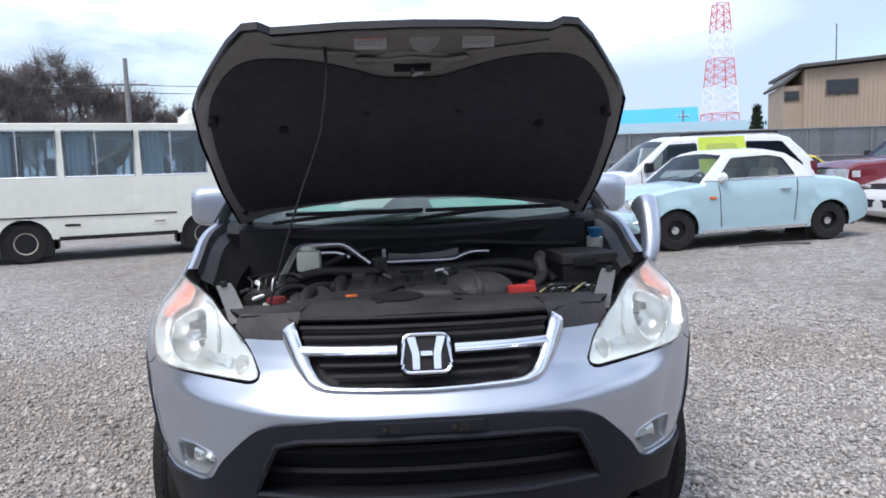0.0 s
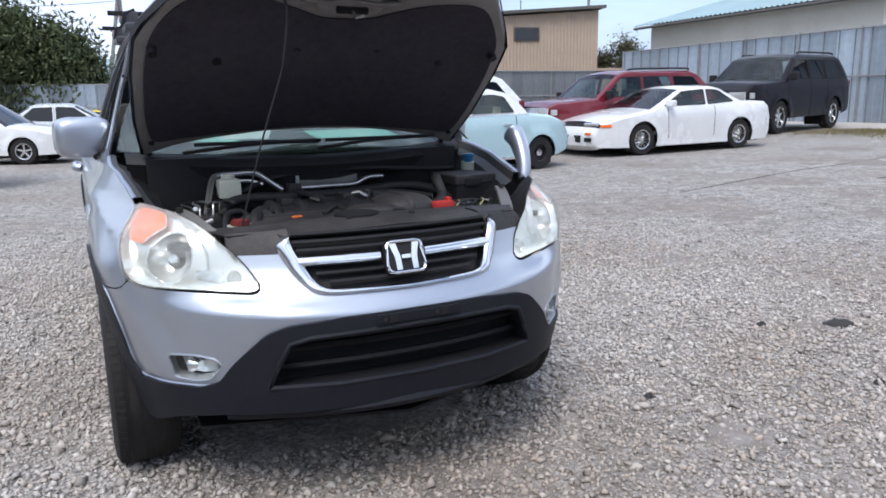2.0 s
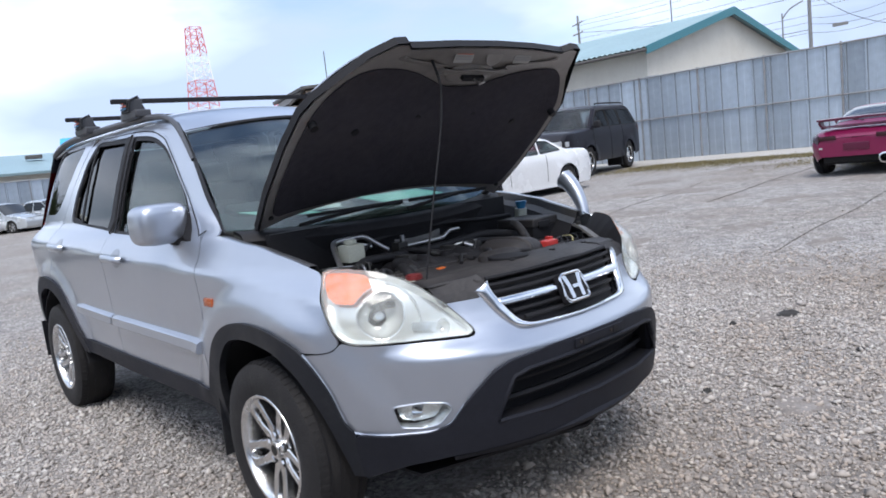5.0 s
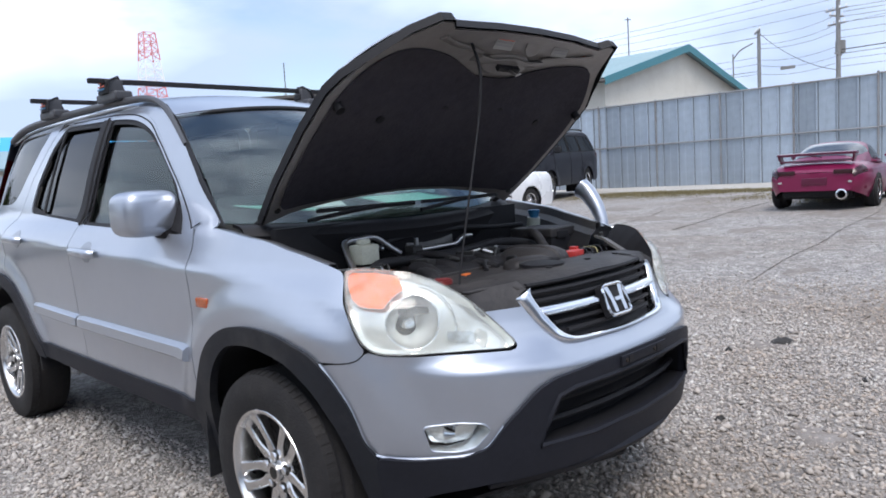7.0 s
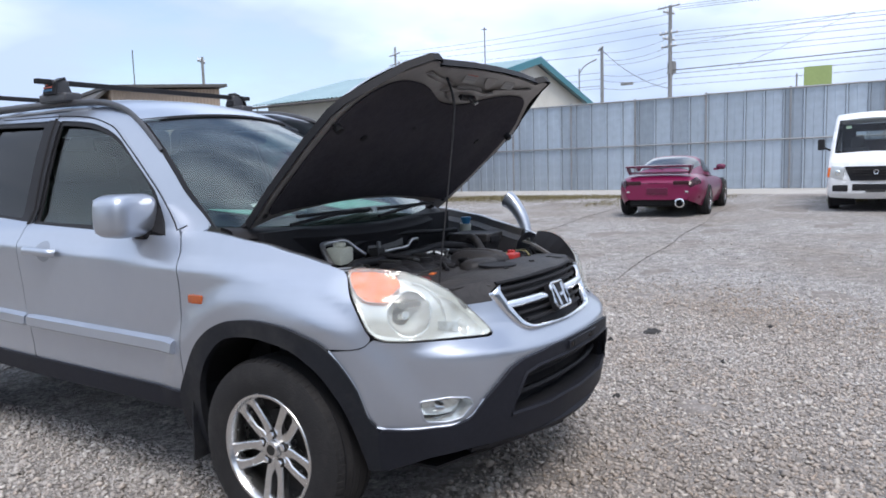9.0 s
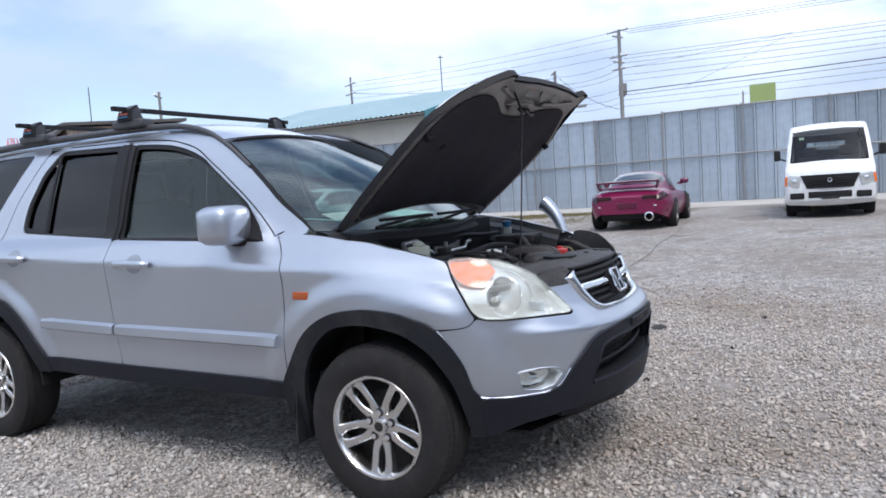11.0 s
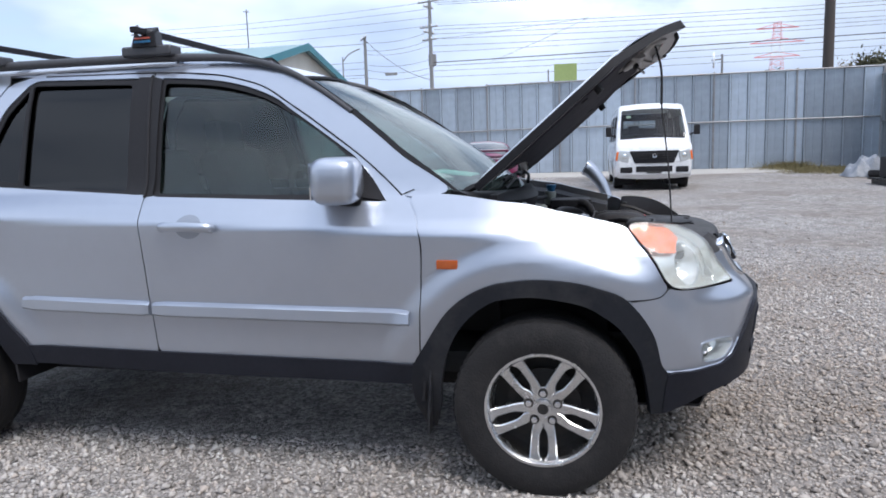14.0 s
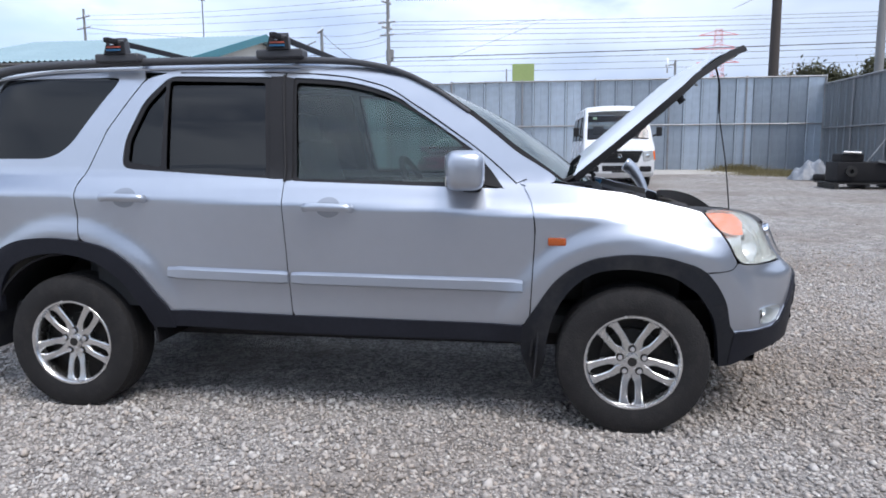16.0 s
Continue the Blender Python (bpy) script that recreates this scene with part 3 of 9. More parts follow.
def tan_building():
    b = empty("storage_building", (20.8, 33.6, 0), "tan corrugated two-storey building with a shallow mono-pitch roof", "building", rz=-17)
    w, d, h1, h2 = 5.95, 7.0, 5.95, 6.3
    for sheet in (quad_sheet((0, 0, 0), (w, 0, 0), (w, 0, h2), (0, 0, h1), 60, 0.03), quad_sheet((0, d, 0), (0, 0, 0), (0, 0, h1), (0, d, h1), 60, 0.03),
                  quad_sheet((w, 0, 0), (w, d, 0), (w, d, h2), (w, 0, h2), 60, 0.03), quad_sheet((w, d, 0), (0, d, 0), (0, d, h1), (w, d, h2), 10, 0.03)):
        part("wall", sheet, TAN, b, smooth=False)
    rs = (h2 - h1) / w
    part("roof", thicken(strip([[(-0.35, -0.45, h1 - 0.35 * rs + 0.08), (w + 0.3, -0.45, h2 + 0.3 * rs + 0.08)], [(-0.35, d + 0.3, h1 - 0.35 * rs + 0.08), (w + 0.3, d + 0.3, h2 + 0.3 * rs + 0.08)]]), 0.16), ROOFGREY, b, smooth=False)
    part("canopy", thicken(strip([[(-1.0, 0.2, 5.2), (0.1, 0.2, 6.1)], [(-1.0, 5, 5.2), (0.1, 5, 6.1)]]), 0.14), ROOFGREY, b, smooth=False)
    part("side_wall", join(box(0.9, 4, 5.2, (-0.45, 2.4, 2.6))), TAN, b, smooth=False)
    for x, z, sx, sz in ((1.7, 5.0, 1.35, 0.62), (-0.55, 4.7, 0.6, 0.36), (4.0, 2.4, 1.2, 0.5)):
        win = part("window", box(sx + 0.12, 0.1, sz + 0.12, (x, -0.05 if x > 0 else 0.36, z)), ROOFGREY, b, smooth=False)
        part("pane", box(sx, 0.04, sz, (x, -0.11 if x > 0 else 0.30, z)), DARKWIN, win, smooth=False)
    part("annex", box(2.2, 3, 3.1, (w + 1.1, 1.6, 1.55)), TAN, b, smooth=False)
    part("antenna", tube([(2.2, 3, h2), (2.2, 3, h2 + 2.3)], 0.03, 5, False), ROOFGREY, b)


def teal_shed():
    x0, x1, y0, y1, ze, zr = 33.3, 51.5, 19.5, 35.0, 6.0, 8.3
    xm = (x0 + x1) / 2
    b = empty("long_shed", (x0, y0, 0), "cream shed with a teal corrugated gable roof behind the fence", "building")
    W = lambda bm: bmesh.ops.translate(bm, vec=(-x0, -y0, 0), verts=bm.verts) and None or bm
    bm = bmesh.new()
    g = [bm.verts.new(p) for p in ((x0, y0, 0), (x1, y0, 0), (x1, y0, ze), (xm, y0, zr), (x0, y0, ze))]
    k = [bm.verts.new((v.co.x, y1, v.co.z)) for v in g]
    bm.faces.new(g)
    bm.faces.new(k)
    bm.faces.new((g[0], k[0], k[4], g[4]))
    bm.faces.new((g[1], k[1], k[2], g[2]))
    part("wall", W(bm), CREAM, b, smooth=False)
    o, s = 0.9, (zr - ze) / (xm - x0)
    part("roof", W(join(quad_sheet((x0 - o, y1 + .6, ze - o * s + .12), (x0 - o, y0 - .6, ze - o * s + .12), (xm, y0 - .6, zr + .12), (xm, y1 + .6, zr + .12), 96, 0.09),
                        quad_sheet((x1 + o, y0 - .6, ze - o * s + .12), (x1 + o, y1 + .6, ze - o * s + .12), (xm, y1 + .6, zr + .12), (xm, y0 - .6, zr + .12), 96, 0.09))), TEALROOF, b, smooth=False)
    for sx, xe in ((-1, x0 - o), (1, x1 + o)):
        bmt = thicken(strip([[(xe, y0 - .62, ze - o * s - .22), (xm, y0 - .62, zr - .22)], [(xe, y0 - .62, ze - o * s + .2), (xm, y0 - .62, zr + .24)]]), 0.08)
        part("barge_board", W(bmt), TEALTRIM, b, smooth=False)
    part("gutter", W(tube([(x0 - o, y0 - .6, ze - o * s), (x0 - o, y1 + .6, ze - o * s)], 0.09, 6, False)), ROOFGREY, b)
    part("antenna_mast", W(join(tube([(44, 24, zr), (44, 24, zr + 3.0)], 0.04, 5, False), tube([(43.6, 24, zr + 2.8), (44.4, 24, zr + 2.9)], 0.03, 5, False))), ROOFGREY, b)


def warehouse():
    b = empty("open_warehouse", (4, 60, 0), "long cream warehouse with teal roof and dark open bays", "building", rz=-3)
    part("wall", box(40, 12, 3.4, (16, 6, 1.9)), CREAM, b, smooth=False)
    part("roof", thicken(strip([[(-5, -1.2, 3.7), (37, -1.2, 3.7)], [(-5, 6, 5.4), (37, 6, 5.4)], [(-5, 13, 3.7), (37, 13, 3.7)]]), 0.2), TEALROOF, b, smooth=False)
    # Near-black slabs stand in for the shade inside the open bays.
    for i in range(4):
        part("bay_shade_slab", box(7.2, 0.3, 2.6, (1 + i * 9.2, -0.05, 1.4)), mat("bay_darkness", (0.012, 0.012, 0.012), 0.9) if i == 0 else bpy.data.materials["bay_darkness"], b, smooth=False)
    part("vent", box(1.2, 0.5, 0.3, (9, 3, 5.0), bevel=0.05), ROOFGREY, b)


def far_buildings():
    blue = mat("bright_blue_roof", (0.05, 0.38, 0.75), 0.5, 0.0, 0.06, 0.4)
    b = empty("blue_roofed_hall", (30.2, 89, 0), "low hall with a bright blue metal roof", "building", rz=-20)
    part("wall", box(15, 8, 4.2, (0, 4, 2.1)), CREAM, b, smooth=False)
    part("roof", thicken(strip([[(-8, -1, 5.9), (8, -1, 5.9)], [(-8, 4.2, 8.9), (8, 4.2, 8.9)], [(-8, 9, 5.9), (8, 9, 5.9)]]), 0.2), blue, b, smooth=False)
    h = empty("tan_roofed_house", (1, 72, 0), "distant house with a pale tan roof", "building", rz=8)
    part("wall", box(11, 7, 2.8, (0, 3, 1.4)), CREAM, h, smooth=False)
    part("roof", thicken(strip([[(-6, -1, 2.8), (6, -1, 2.8)], [(-5.4, 3, 5.2), (5.4, 3, 5.2)], [(-6, 8, 2.8), (6, 8, 2.8)]]), 0.2), TAN, h, smooth=False)


tan_building()
teal_shed()
warehouse()
far_buildings()

POLE_GREY = mat("grey_concrete_pole", (0.22, 0.22, 0.22), 0.8, 0.0, 0.15, 3.0)
POLE_WOOD = mat("dark_wood_pole", (0.06, 0.05, 0.045), 0.85, 0.0, 0.2, 3.0)
MAST_RED = mat("mast_red_paint", (0.68, 0.22, 0.22), 0.55, 0.0, 0.1, 0.5)
MAST_WHITE = mat("mast_white_paint", (0.85, 0.87, 0.9), 0.55, 0.0, 0.05, 0.5)


def lattice_mast(name, at, height, foot, top, bands, label, thin=1.0):
    t = empty(name, at, label, "tower")
    if at[2] > 0:
        part("concrete_footing", box(foot * 1.2, foot * 1.2, at[2] + .3, (0, 0, -at[2] / 2 - .1), bevel=.05), MAST_WHITE, t, smooth=False)
    for k in range(bands):
        z0, z1 = height * k / bands, height * (k + 1) / bands
        bms = []
        for j in range(3):
            za, zb = z0 + (z1 - z0) * j / 3, z0 + (z1 - z0) * (j + 1) / 3
            wa, wb = foot + (top - foot) * za / height, foot + (top - foot) * zb / height
            ca = [(wa * sx, wa * sy, za) for sx, sy in ((-.5, -.5), (.5, -.5), (.5, .5), (-.5, .5))]
            cb = [(wb * sx, wb * sy, zb) for sx, sy in ((-.5, -.5), (.5, -.5), (.5, .5), (-.5, .5))]
            for i in range(4):
                n = (i + 1) % 4
                bms += [tube([ca[i], cb[i]], foot * 0.018 * thin, 4, False), tube([ca[i], cb[n]], foot * 0.008 * thin, 4, False), tube([ca[n], cb[i]], foot * 0.008 * thin, 4, False), tube([cb[i], cb[n]], foot * 0.009 * thin, 4, False)]
        part("mast_section", join(*bms), MAST_RED if (bands - 1 - k) % 2 == 0 else MAST_WHITE, t, smooth=False)["kind"] = "stuff"


lattice_mast("radio_mast", (123.9, 270.4, 0.5), 61.0, 13.0, 4.4, 6, "tall red and white lattice radio mast in the distance")
lattice_mast("power_pylon", (200, -42, 0), 31, 5.0, 1.5, 7, "distant red and white lattice pylon", .6)
pylon = bpy.data.objects["power_pylon"]
for z, w in ((29.5, 5.0), (26.0, 6.4), (22.5, 5.4)):
    part("pylon_arm", join(tube([(0, -w, z), (0, w, z)], .12, 4, False), tube([(0, -w, z), (0, 0, z + 1.2)], .08, 4, False), tube([(0, w, z), (0, 0, z + 1.2)], .08, 4, False)), MAST_RED, pylon, smooth=False)
lattice_mast("small_pylon", (68, 118, 0), 15, 4.0, 1.0, 1, "thin pale lattice pylon in the distance")


def utility_pole(at, height, arms, r=0.15, material=None, transformer=False, label="grey concrete utility pole with cross arms"):
    p = empty("utility_pole", at, label, "utility pole")
    part("pole", tube([(0, 0, 0), (0, 0, height)], r, 10, False, r_end=r * 0.7), material or POLE_GREY, p)
    for z, w, a in arms:
        arm = part("cross_arm", box(w, 0.09, 0.09, (0, 0.1, height - z), (0, 0, a)), POLE_GREY, p, smooth=False)
        for k in (-0.45, -0.15, 0.15, 0.45):
            part("insulator", cyl(0.05, 0.18, (k * w * math.cos(radians(a)), 0.1 + k * w * math.sin(radians(a)), height - z + 0.13), seg=8), MAST_WHITE, arm)
    if transformer:
        part("transformer", cyl(0.3, 0.8, (0.45, 0, height - 4.2), seg=14, bevel=0.04), POLE_GREY, p)
        part("bracket", box(1.3, 0.1, 0.1, (0, 0, height - 4.7)), POLE_GREY, p, smooth=False)
    return p


utility_pole((50.0, 12.5, 0), 12.2, ((0.1, 1.8, 70), (0.5, 1.2, 160), (1.9, 1.5, 70), (2.3, 1.3, 160), (2.8, 1.2, 70)), 0.17, transformer=True, label="tall utility pole with cross arms and a transformer can")
utility_pole((52.5, 18.4, 0), 10.3, ((0.1, 2.0, 30),), 0.16)
lamp_pole = utility_pole((53.3, 20.6, 0), 9.0, (), 0.07, label="slim pole carrying a curved street lamp arm")
part("lamp_arm", tube([(0, 0, 8.6), (.1, -.5, 9.2), (.2, -1.4, 9.6)], .05, 6), POLE_GREY, lamp_pole)
utility_pole((62.0, 45.0, 0), 14.5, ((0.8, 2.6, 60), (1.8, 2.6, 60)), 0.16)
utility_pole((30.6, -9.2, 0), 12.0, (), 0.24, POLE_WOOD, label="thick dark wooden pole behind the fence")
utility_pole((23.4, -10.62, 0), 11.0, ((0.6, 1.4, 0), (1.1, 1.2, 0)), 0.16)
utility_pole((-13.6, 36.0, 0), 7.6, ((1.3, 2.0, 10), (1.7, 1.6, 10)), 0.16, label="leaning grey utility pole beyond the bus")
utility_pole((3.0, 58.0, 0), 10.5, ((1.2, 1.6, 10),), 0.17)
utility_pole((30.5, 38.0, 0), 9.2, ((0.3, 1.2, 30),), 0.12, label="slim utility pole beside the tan building")
utility_pole((27.5, 66.0, 0), 6.6, ((0.6, 1.2, 0),), 0.13)
sp = empty("strut_pole", (1.2, 57.0, 0), "leaning grey strut pole propping a utility pole", "pole")
part("pole", tube([(0, 0, 0), (1.7, 1.0, 9.4)], 0.14, 8, False), POLE_GREY, sp)

WIRE = mat("black_cable", (0.02, 0.02, 0.022), 0.6)


def wire(a, b, sag, r=0.018):
    A, B = Vector(a), Vector(b)
    pts = [A + (B - A) * (i / 14) - Vector((0, 0, 4 * sag * (i / 14) * (1 - i / 14))) for i in range(15)]
    tagged(part("overhead_cable", tube(pts, r, 4, False), WIRE, None), "thin black overhead power cable sagging between poles", "cable", "overhead cables")


for z, dy, sag, r in ((12.15, 0, .25, .014), (12.0, .3, .3, .014), (11.85, .6, .3, .014), (10.35, 0, .35, .013), (10.1, .3, .35, .013), (9.8, 0, .4, .013), (9.45, .3, .4, .013), (8.95, 0, .5, .013), (8.5, 0, .3, .012), (7.75, .2, .1, .03), (7.5, 0, .2, .016), (7.15, .1, .3, .012), (6.7, 0, .3, .012)):
    wire((50, 12.5 - dy, z), (50, -44, z + (.55 if z < 9 else -.1)), sag, r)
for z0, z1 in ((12.1, 13.9), (11.6, 13.5), (11.0, 13.0), (10.4, 12.2), (10.0, 9.9), (9.4, 9.3), (9.0, 9.0), (8.0, 8.2), (7.4, 7.8), (7.0, 7.2)):
    wire((50, 12.5, z0), (62, 45, z1) if z0 > 10.2 else (52.5, 18.4, z1), 0.3, .012)
for z in (8.4, 7.9, 7.2):
    wire((52.5, 18.4, z), (62, 45, z + 2.4), .4, .012)
wire((50, 12.5, 9.4), (46, 1.0, 9.5), .05, .01)
wire((46, 1.0, 9.5), (50, 8.0, 7.6), .05, .01)
sc = empty("cable_splice", (50, 15.6, 7.1), "small dark splice box hanging on the overhead cables", "splice box", rz=90)
part("case", box(.9, .22, .2, (0, 0, 0), bevel=.05), POLE_GREY, sc)
wire((52.5, 18.4, 10.1), (50, 12.5, 6.5), 0.5)
for z in (9.8, 7.4):
    wire((52.5, 18.4, z), (62, 45, z + 3), 0.5)
for z in (6.3, 5.9):
    wire((-60, 33, z + 0.6), (-13.6, 36, z), 0.5)
    wire((-13.6, 36, z), (3.0, 58, z + 3.2), 0.5)
for z in (11, 10.2):
    wire((23.4, -11.2, z - 0.6), (60, -14, z + 2), 0.4)

sg = empty("green_sign_board", (38.6, 2.35, 0), "pale green sign board on posts beyond the fence", "sign", rz=-85)
GREENSIGN = mat("faded_green_board", (0.30, 0.38, 0.14), 0.6, 0.0, 0.1, 1.0)
part("board", box(1.25, 0.08, 1.15, (.25, 0, 5.3), bevel=0.01), GREENSIGN, sg, smooth=False)
for x in (-0.7, 0.7):
    part("post", tube([(x, 0.08, 0), (x, 0.08, 5.6)], 0.04, 6, False), POLE_GREY, sg)
tm = empty("traffic_mirror", (30.5, -5.0, 0), "round grey traffic mirror on a post beyond the fence", "mirror", rz=-70)
part("post", tube([(0, 0, 0), (0, 0, 5.0)], 0.05, 8, False), POLE_GREY, tm)
part("mirror_disc", cyl(0.34, 0.07, (-0.38, 0, 4.75), (90, 0, 62), seg=24, bevel=0.02), MAST_WHITE, tm)
part("arm", tube([(-0.45, 0.05, 4.75), (0, 0, 4.8)], 0.03, 6, False), POLE_GREY, tm)

# ---- the silver SUV with its bonnet open ----
# its plan outline from the nose round one side to the tail (half width, length)
PLAN = np.array([(0, -.812), (.13, -.808), (.26, -.793), (.38, -.768), (.49, -.725), (.59, -.662), (.67, -.588), (.74, -.50), (.787, -.41), (.822, -.31), (.839, -.2), (.845, -.05),
                 (.849, .15), (.851, .5), (.853, 1.0), (.855, 1.6), (.852, 2.2), (.842, 2.7), (.825, 3.02), (.785, 3.22), (.7, 3.37), (.55, 3.45), (.3, 3.49), (0, 3.5)])
ALONG = np.r_[0, np.cumsum(np.hypot(*np.diff(PLAN, axis=0).T))]
NOSE_IN = np.array([(.2, .13), (.24, .09), (.30, .05), (.36, .03), (.45, .014), (.55, .006), (.62, .002), (.66, .003), (.672, .010), (.70, .042), (.75, .078), (.80, .102), (.88, .13), (.95, .19), (1.1, .35), (1.7, 1.0)])
SIDE_IN = np.array([(.2, .10), (.30, .055), (.36, .040), (.42, .030), (.5, .024), (.56, .0215), (.6, .018), (.7, .008), (.8, .000), (.88, -.005), (.93, -.008), (.948, -.008), (.96, -.002), (1.0, .0255), (1.05, .052), (1.1, .078), (1.2, .112), (1.35, .165), (1.5, .225), (1.58, .265), (1.64, .32), (1.7, .42)])
# height of the shoulder fold, falling towards the headlamp
FOLD = np.array([(0, .87), (1.0, .882), (1.11, .90), (1.34, .930), (1.54, .944), (1.89, .962), (2.39, .985), (3.17, 1.015), (3.73, 1.035), (5.2, 1.04)])


def plan_at(u):
    u = np.clip(np.asarray(u, float), 0, ALONG[-1] - 1e-6)
    i = np.clip(np.searchsorted(ALONG, u, side="right") - 1, 0, len(PLAN) - 2)
    first = PLAN[1] * np.array([-1, 1])
    p0 = np.where((i < 1)[..., None], first, PLAN[np.maximum(i - 1, 0)])
    p1, p2, p3 = PLAN[i], PLAN[i + 1], PLAN[np.minimum(i + 2, len(PLAN) - 1)]
    t = ((u - ALONG[i]) / (ALONG[i + 1] - ALONG[i]))[..., None]
    return 0.5 * (2 * p1 + (p2 - p0) * t + (2 * p0 - 5 * p1 + 4 * p2 - p3) * t * t + (3 * p1 - p0 - 3 * p2 + p3) * t ** 3)


def soft_step(a, b, x):
    t = np.clip((x - a) / (b - a), 0, 1)
    return t * t * (3 - 2 * t)


def blurred(table, z, wide=.02):
    return np.mean([np.interp(z + d, table[:, 0], table[:, 1]) for d in np.linspace(-wide, wide, 7)], axis=0)


def body(u, z):
    """The body's skin: u metres round the plan from the nose (positive on the driver's side), z the height."""
    u, z = np.asarray(u, float), np.asarray(z, float)
    side, a = np.where(u < 0, 1.0, -1.0), np.abs(u)
    p = plan_at(a)
    d = plan_at(a + .01) - plan_at(np.maximum(a - .01, 0))
    d /= np.linalg.norm(d, axis=-1, keepdims=True)
    n = np.stack([d[..., 1], -d[..., 0]], -1)
    f = 1 - soft_step(.5, .8, p[..., 0])
    f = np.where(p[..., 1] > 1, 0, f)
    rise = .948 - np.interp(a, FOLD[:, 0], FOLD[:, 1])
    zs = z + rise * soft_step(.70, .85, z) * soft_step(1.16, 1.06, z)
    zn = z - .022 * soft_step(.15, .6, a) * soft_step(.76, .70, z) * soft_step(.55, .62, z)
    inset = f * blurred(NOSE_IN, zn, .009) + (1 - f) * blurred(SIDE_IN, zs, .007)
    y = p[..., 1]
    inset = inset + .06 * soft_step(.78, .99, z) * soft_step(.25, -.25, y) * (1 - f) * (y < 1)
    # swollen wheel arches
    for hub in (0.0, 2.62):
        r = np.hypot(y - hub, (z - .33) * 1.02)
        inset = inset - .024 * soft_step(.635, .535, r) * soft_step(.35, .6, z)
    q = p - n * inset[..., None]
    w = q[..., 0] * (1 + .018 * soft_step(.45, .85, q[..., 0]) * (side > 0))
    return np.stack([w * side, q[..., 1], z + 0 * q[..., 0]], -1)


suv = empty("suv_car", (0, 0, 0), "silver compact SUV with its bonnet propped open and dark grey cladding", "car")


def both(loop, sgn):
    return [(u * sgn, z) for u, z in loop]


def mirrored(half):
    """A closed outline from its half, listed from the middle line round to the middle line again."""
    return half + [(-u, z) for u, z in reversed(half) if u > 1e-6]


def body_side(sgn):
    fender = [(1.808, .47), (1.788, .91), (1.806, 1.02), (1.84, 1.088), (1.72, 1.092), (1.65, 1.083), (1.41, 1.048), (1.22, 1.003), (1.048, .964), (1.018, .908), (.979, .846), (.948, .784), (.929, .759), (.95, .738), (.972, .731), (1.0, .728), (1.075, .722), (1.23, .75), (1.39, .77), (1.54, .75), (1.66, .68), (1.75, .56)]
    panel("front_wing", body, both(rounded(fender, .025, 3), sgn), SILVER, suv, step=.018)
    us = np.linspace(1.13, 1.835, 20)
    zs = np.interp(us, (1.045, 1.22, 1.41, 1.65, 1.72, 1.84), (.964, 1.001, 1.046, 1.081, 1.089, 1.086)) - .002
    P = body(us * sgn, zs)
    o = 1 if sgn < 0 else -1
    part("wing_lip", strip([[tuple(p) for p in P], [(p[0] - o * .010, p[1], p[2] + .004) for p in P], [(p[0] - o * .018, p[1], p[2] + .003) for p in P]]), SILVER, suv)
    part("wing_gutter", strip([[(p[0] - o * .018, p[1], p[2] + .003) for p in P], [(p[0] - o * .036, p[1], p[2] + .002) for p in P], [(p[0] - o * .044, p[1], p[2] - .03) for p in P], [(p[0] - o * .08, p[1], p[2] - .05) for p in P]]), GUTTER, suv)
    part("inner_wing", strip([[(p[0] - o * .078, p[1], p[2] - .049) for p in P], [(p[0] - o * .095, p[1], p[2] - .075) for p in P], [(o * .62, p[1], p[2] - .12) for p in P], [(o * .60, p[1], .55) for p in P]]), BLACK, suv)
    def arc(loop, a, b):
        q = smooth_path([(u, z, 0) for u, z in loop[a:b]], 4)
        return loop[:a] + [(p.x, p.y) for p in q] + loop[b:]
    hole_f = [(1.925, 1.068), (1.985, 1.145), (2.12, 1.285), (2.28, 1.40), (2.45, 1.492), (2.66, 1.552), (2.925, 1.578), (2.888, 1.102)]
    hole_f = arc(hole_f, 1, 7)
    front = [(1.812, .475), (1.792, .91), (1.81, 1.02), (1.855, 1.10), (2.18, 1.336), (2.44, 1.522), (2.67, 1.583), (2.962, 1.612), (2.902, 1.09), (2.873, .475)]
    front = arc(front, 3, 8)
    door = panel("front_door", body, both(rounded(front, .05), sgn), SILVER, suv, holes=[both(rounded(hole_f, .035), sgn)], step=.024)
    hole_r = [(2.912, 1.108), (2.972, 1.580), (3.55, 1.598), (3.655, 1.47), (3.715, 1.29), (3.715, 1.175), (3.68, 1.155)]
    rear = [(2.877, .475), (2.906, 1.09), (2.966, 1.612), (3.53, 1.628), (3.66, 1.587), (3.81, 1.34), (3.90, 1.10), (3.872, .83), (3.77, .80), (3.64, .71), (3.54, .56), (3.48, .475)]
    rdoor = panel("rear_door", body, both(rounded(rear, .03), sgn), SILVER, suv, holes=[both(rounded(hole_r, .04), sgn)], step=.024)
    # dark window frames and glass
    gf = [(1.975, 1.095), (2.01, 1.145), (2.14, 1.272), (2.29, 1.382), (2.45, 1.472), (2.66, 1.532), (2.902, 1.556), (2.858, 1.115)]
    gf = arc(gf, 1, 7)
    gm = [(3.005, 1.128), (3.055, 1.558), (3.545, 1.578), (3.50, 1.155)]
    gq = [(3.525, 1.165), (3.562, 1.56), (3.64, 1.45), (3.692, 1.29), (3.69, 1.19)]
    panel("window_frame", body, both(rounded(hole_f, .035), sgn), BLACK, door, holes=[both(rounded(gf, .02), sgn)], lift=-.006, step=.06)
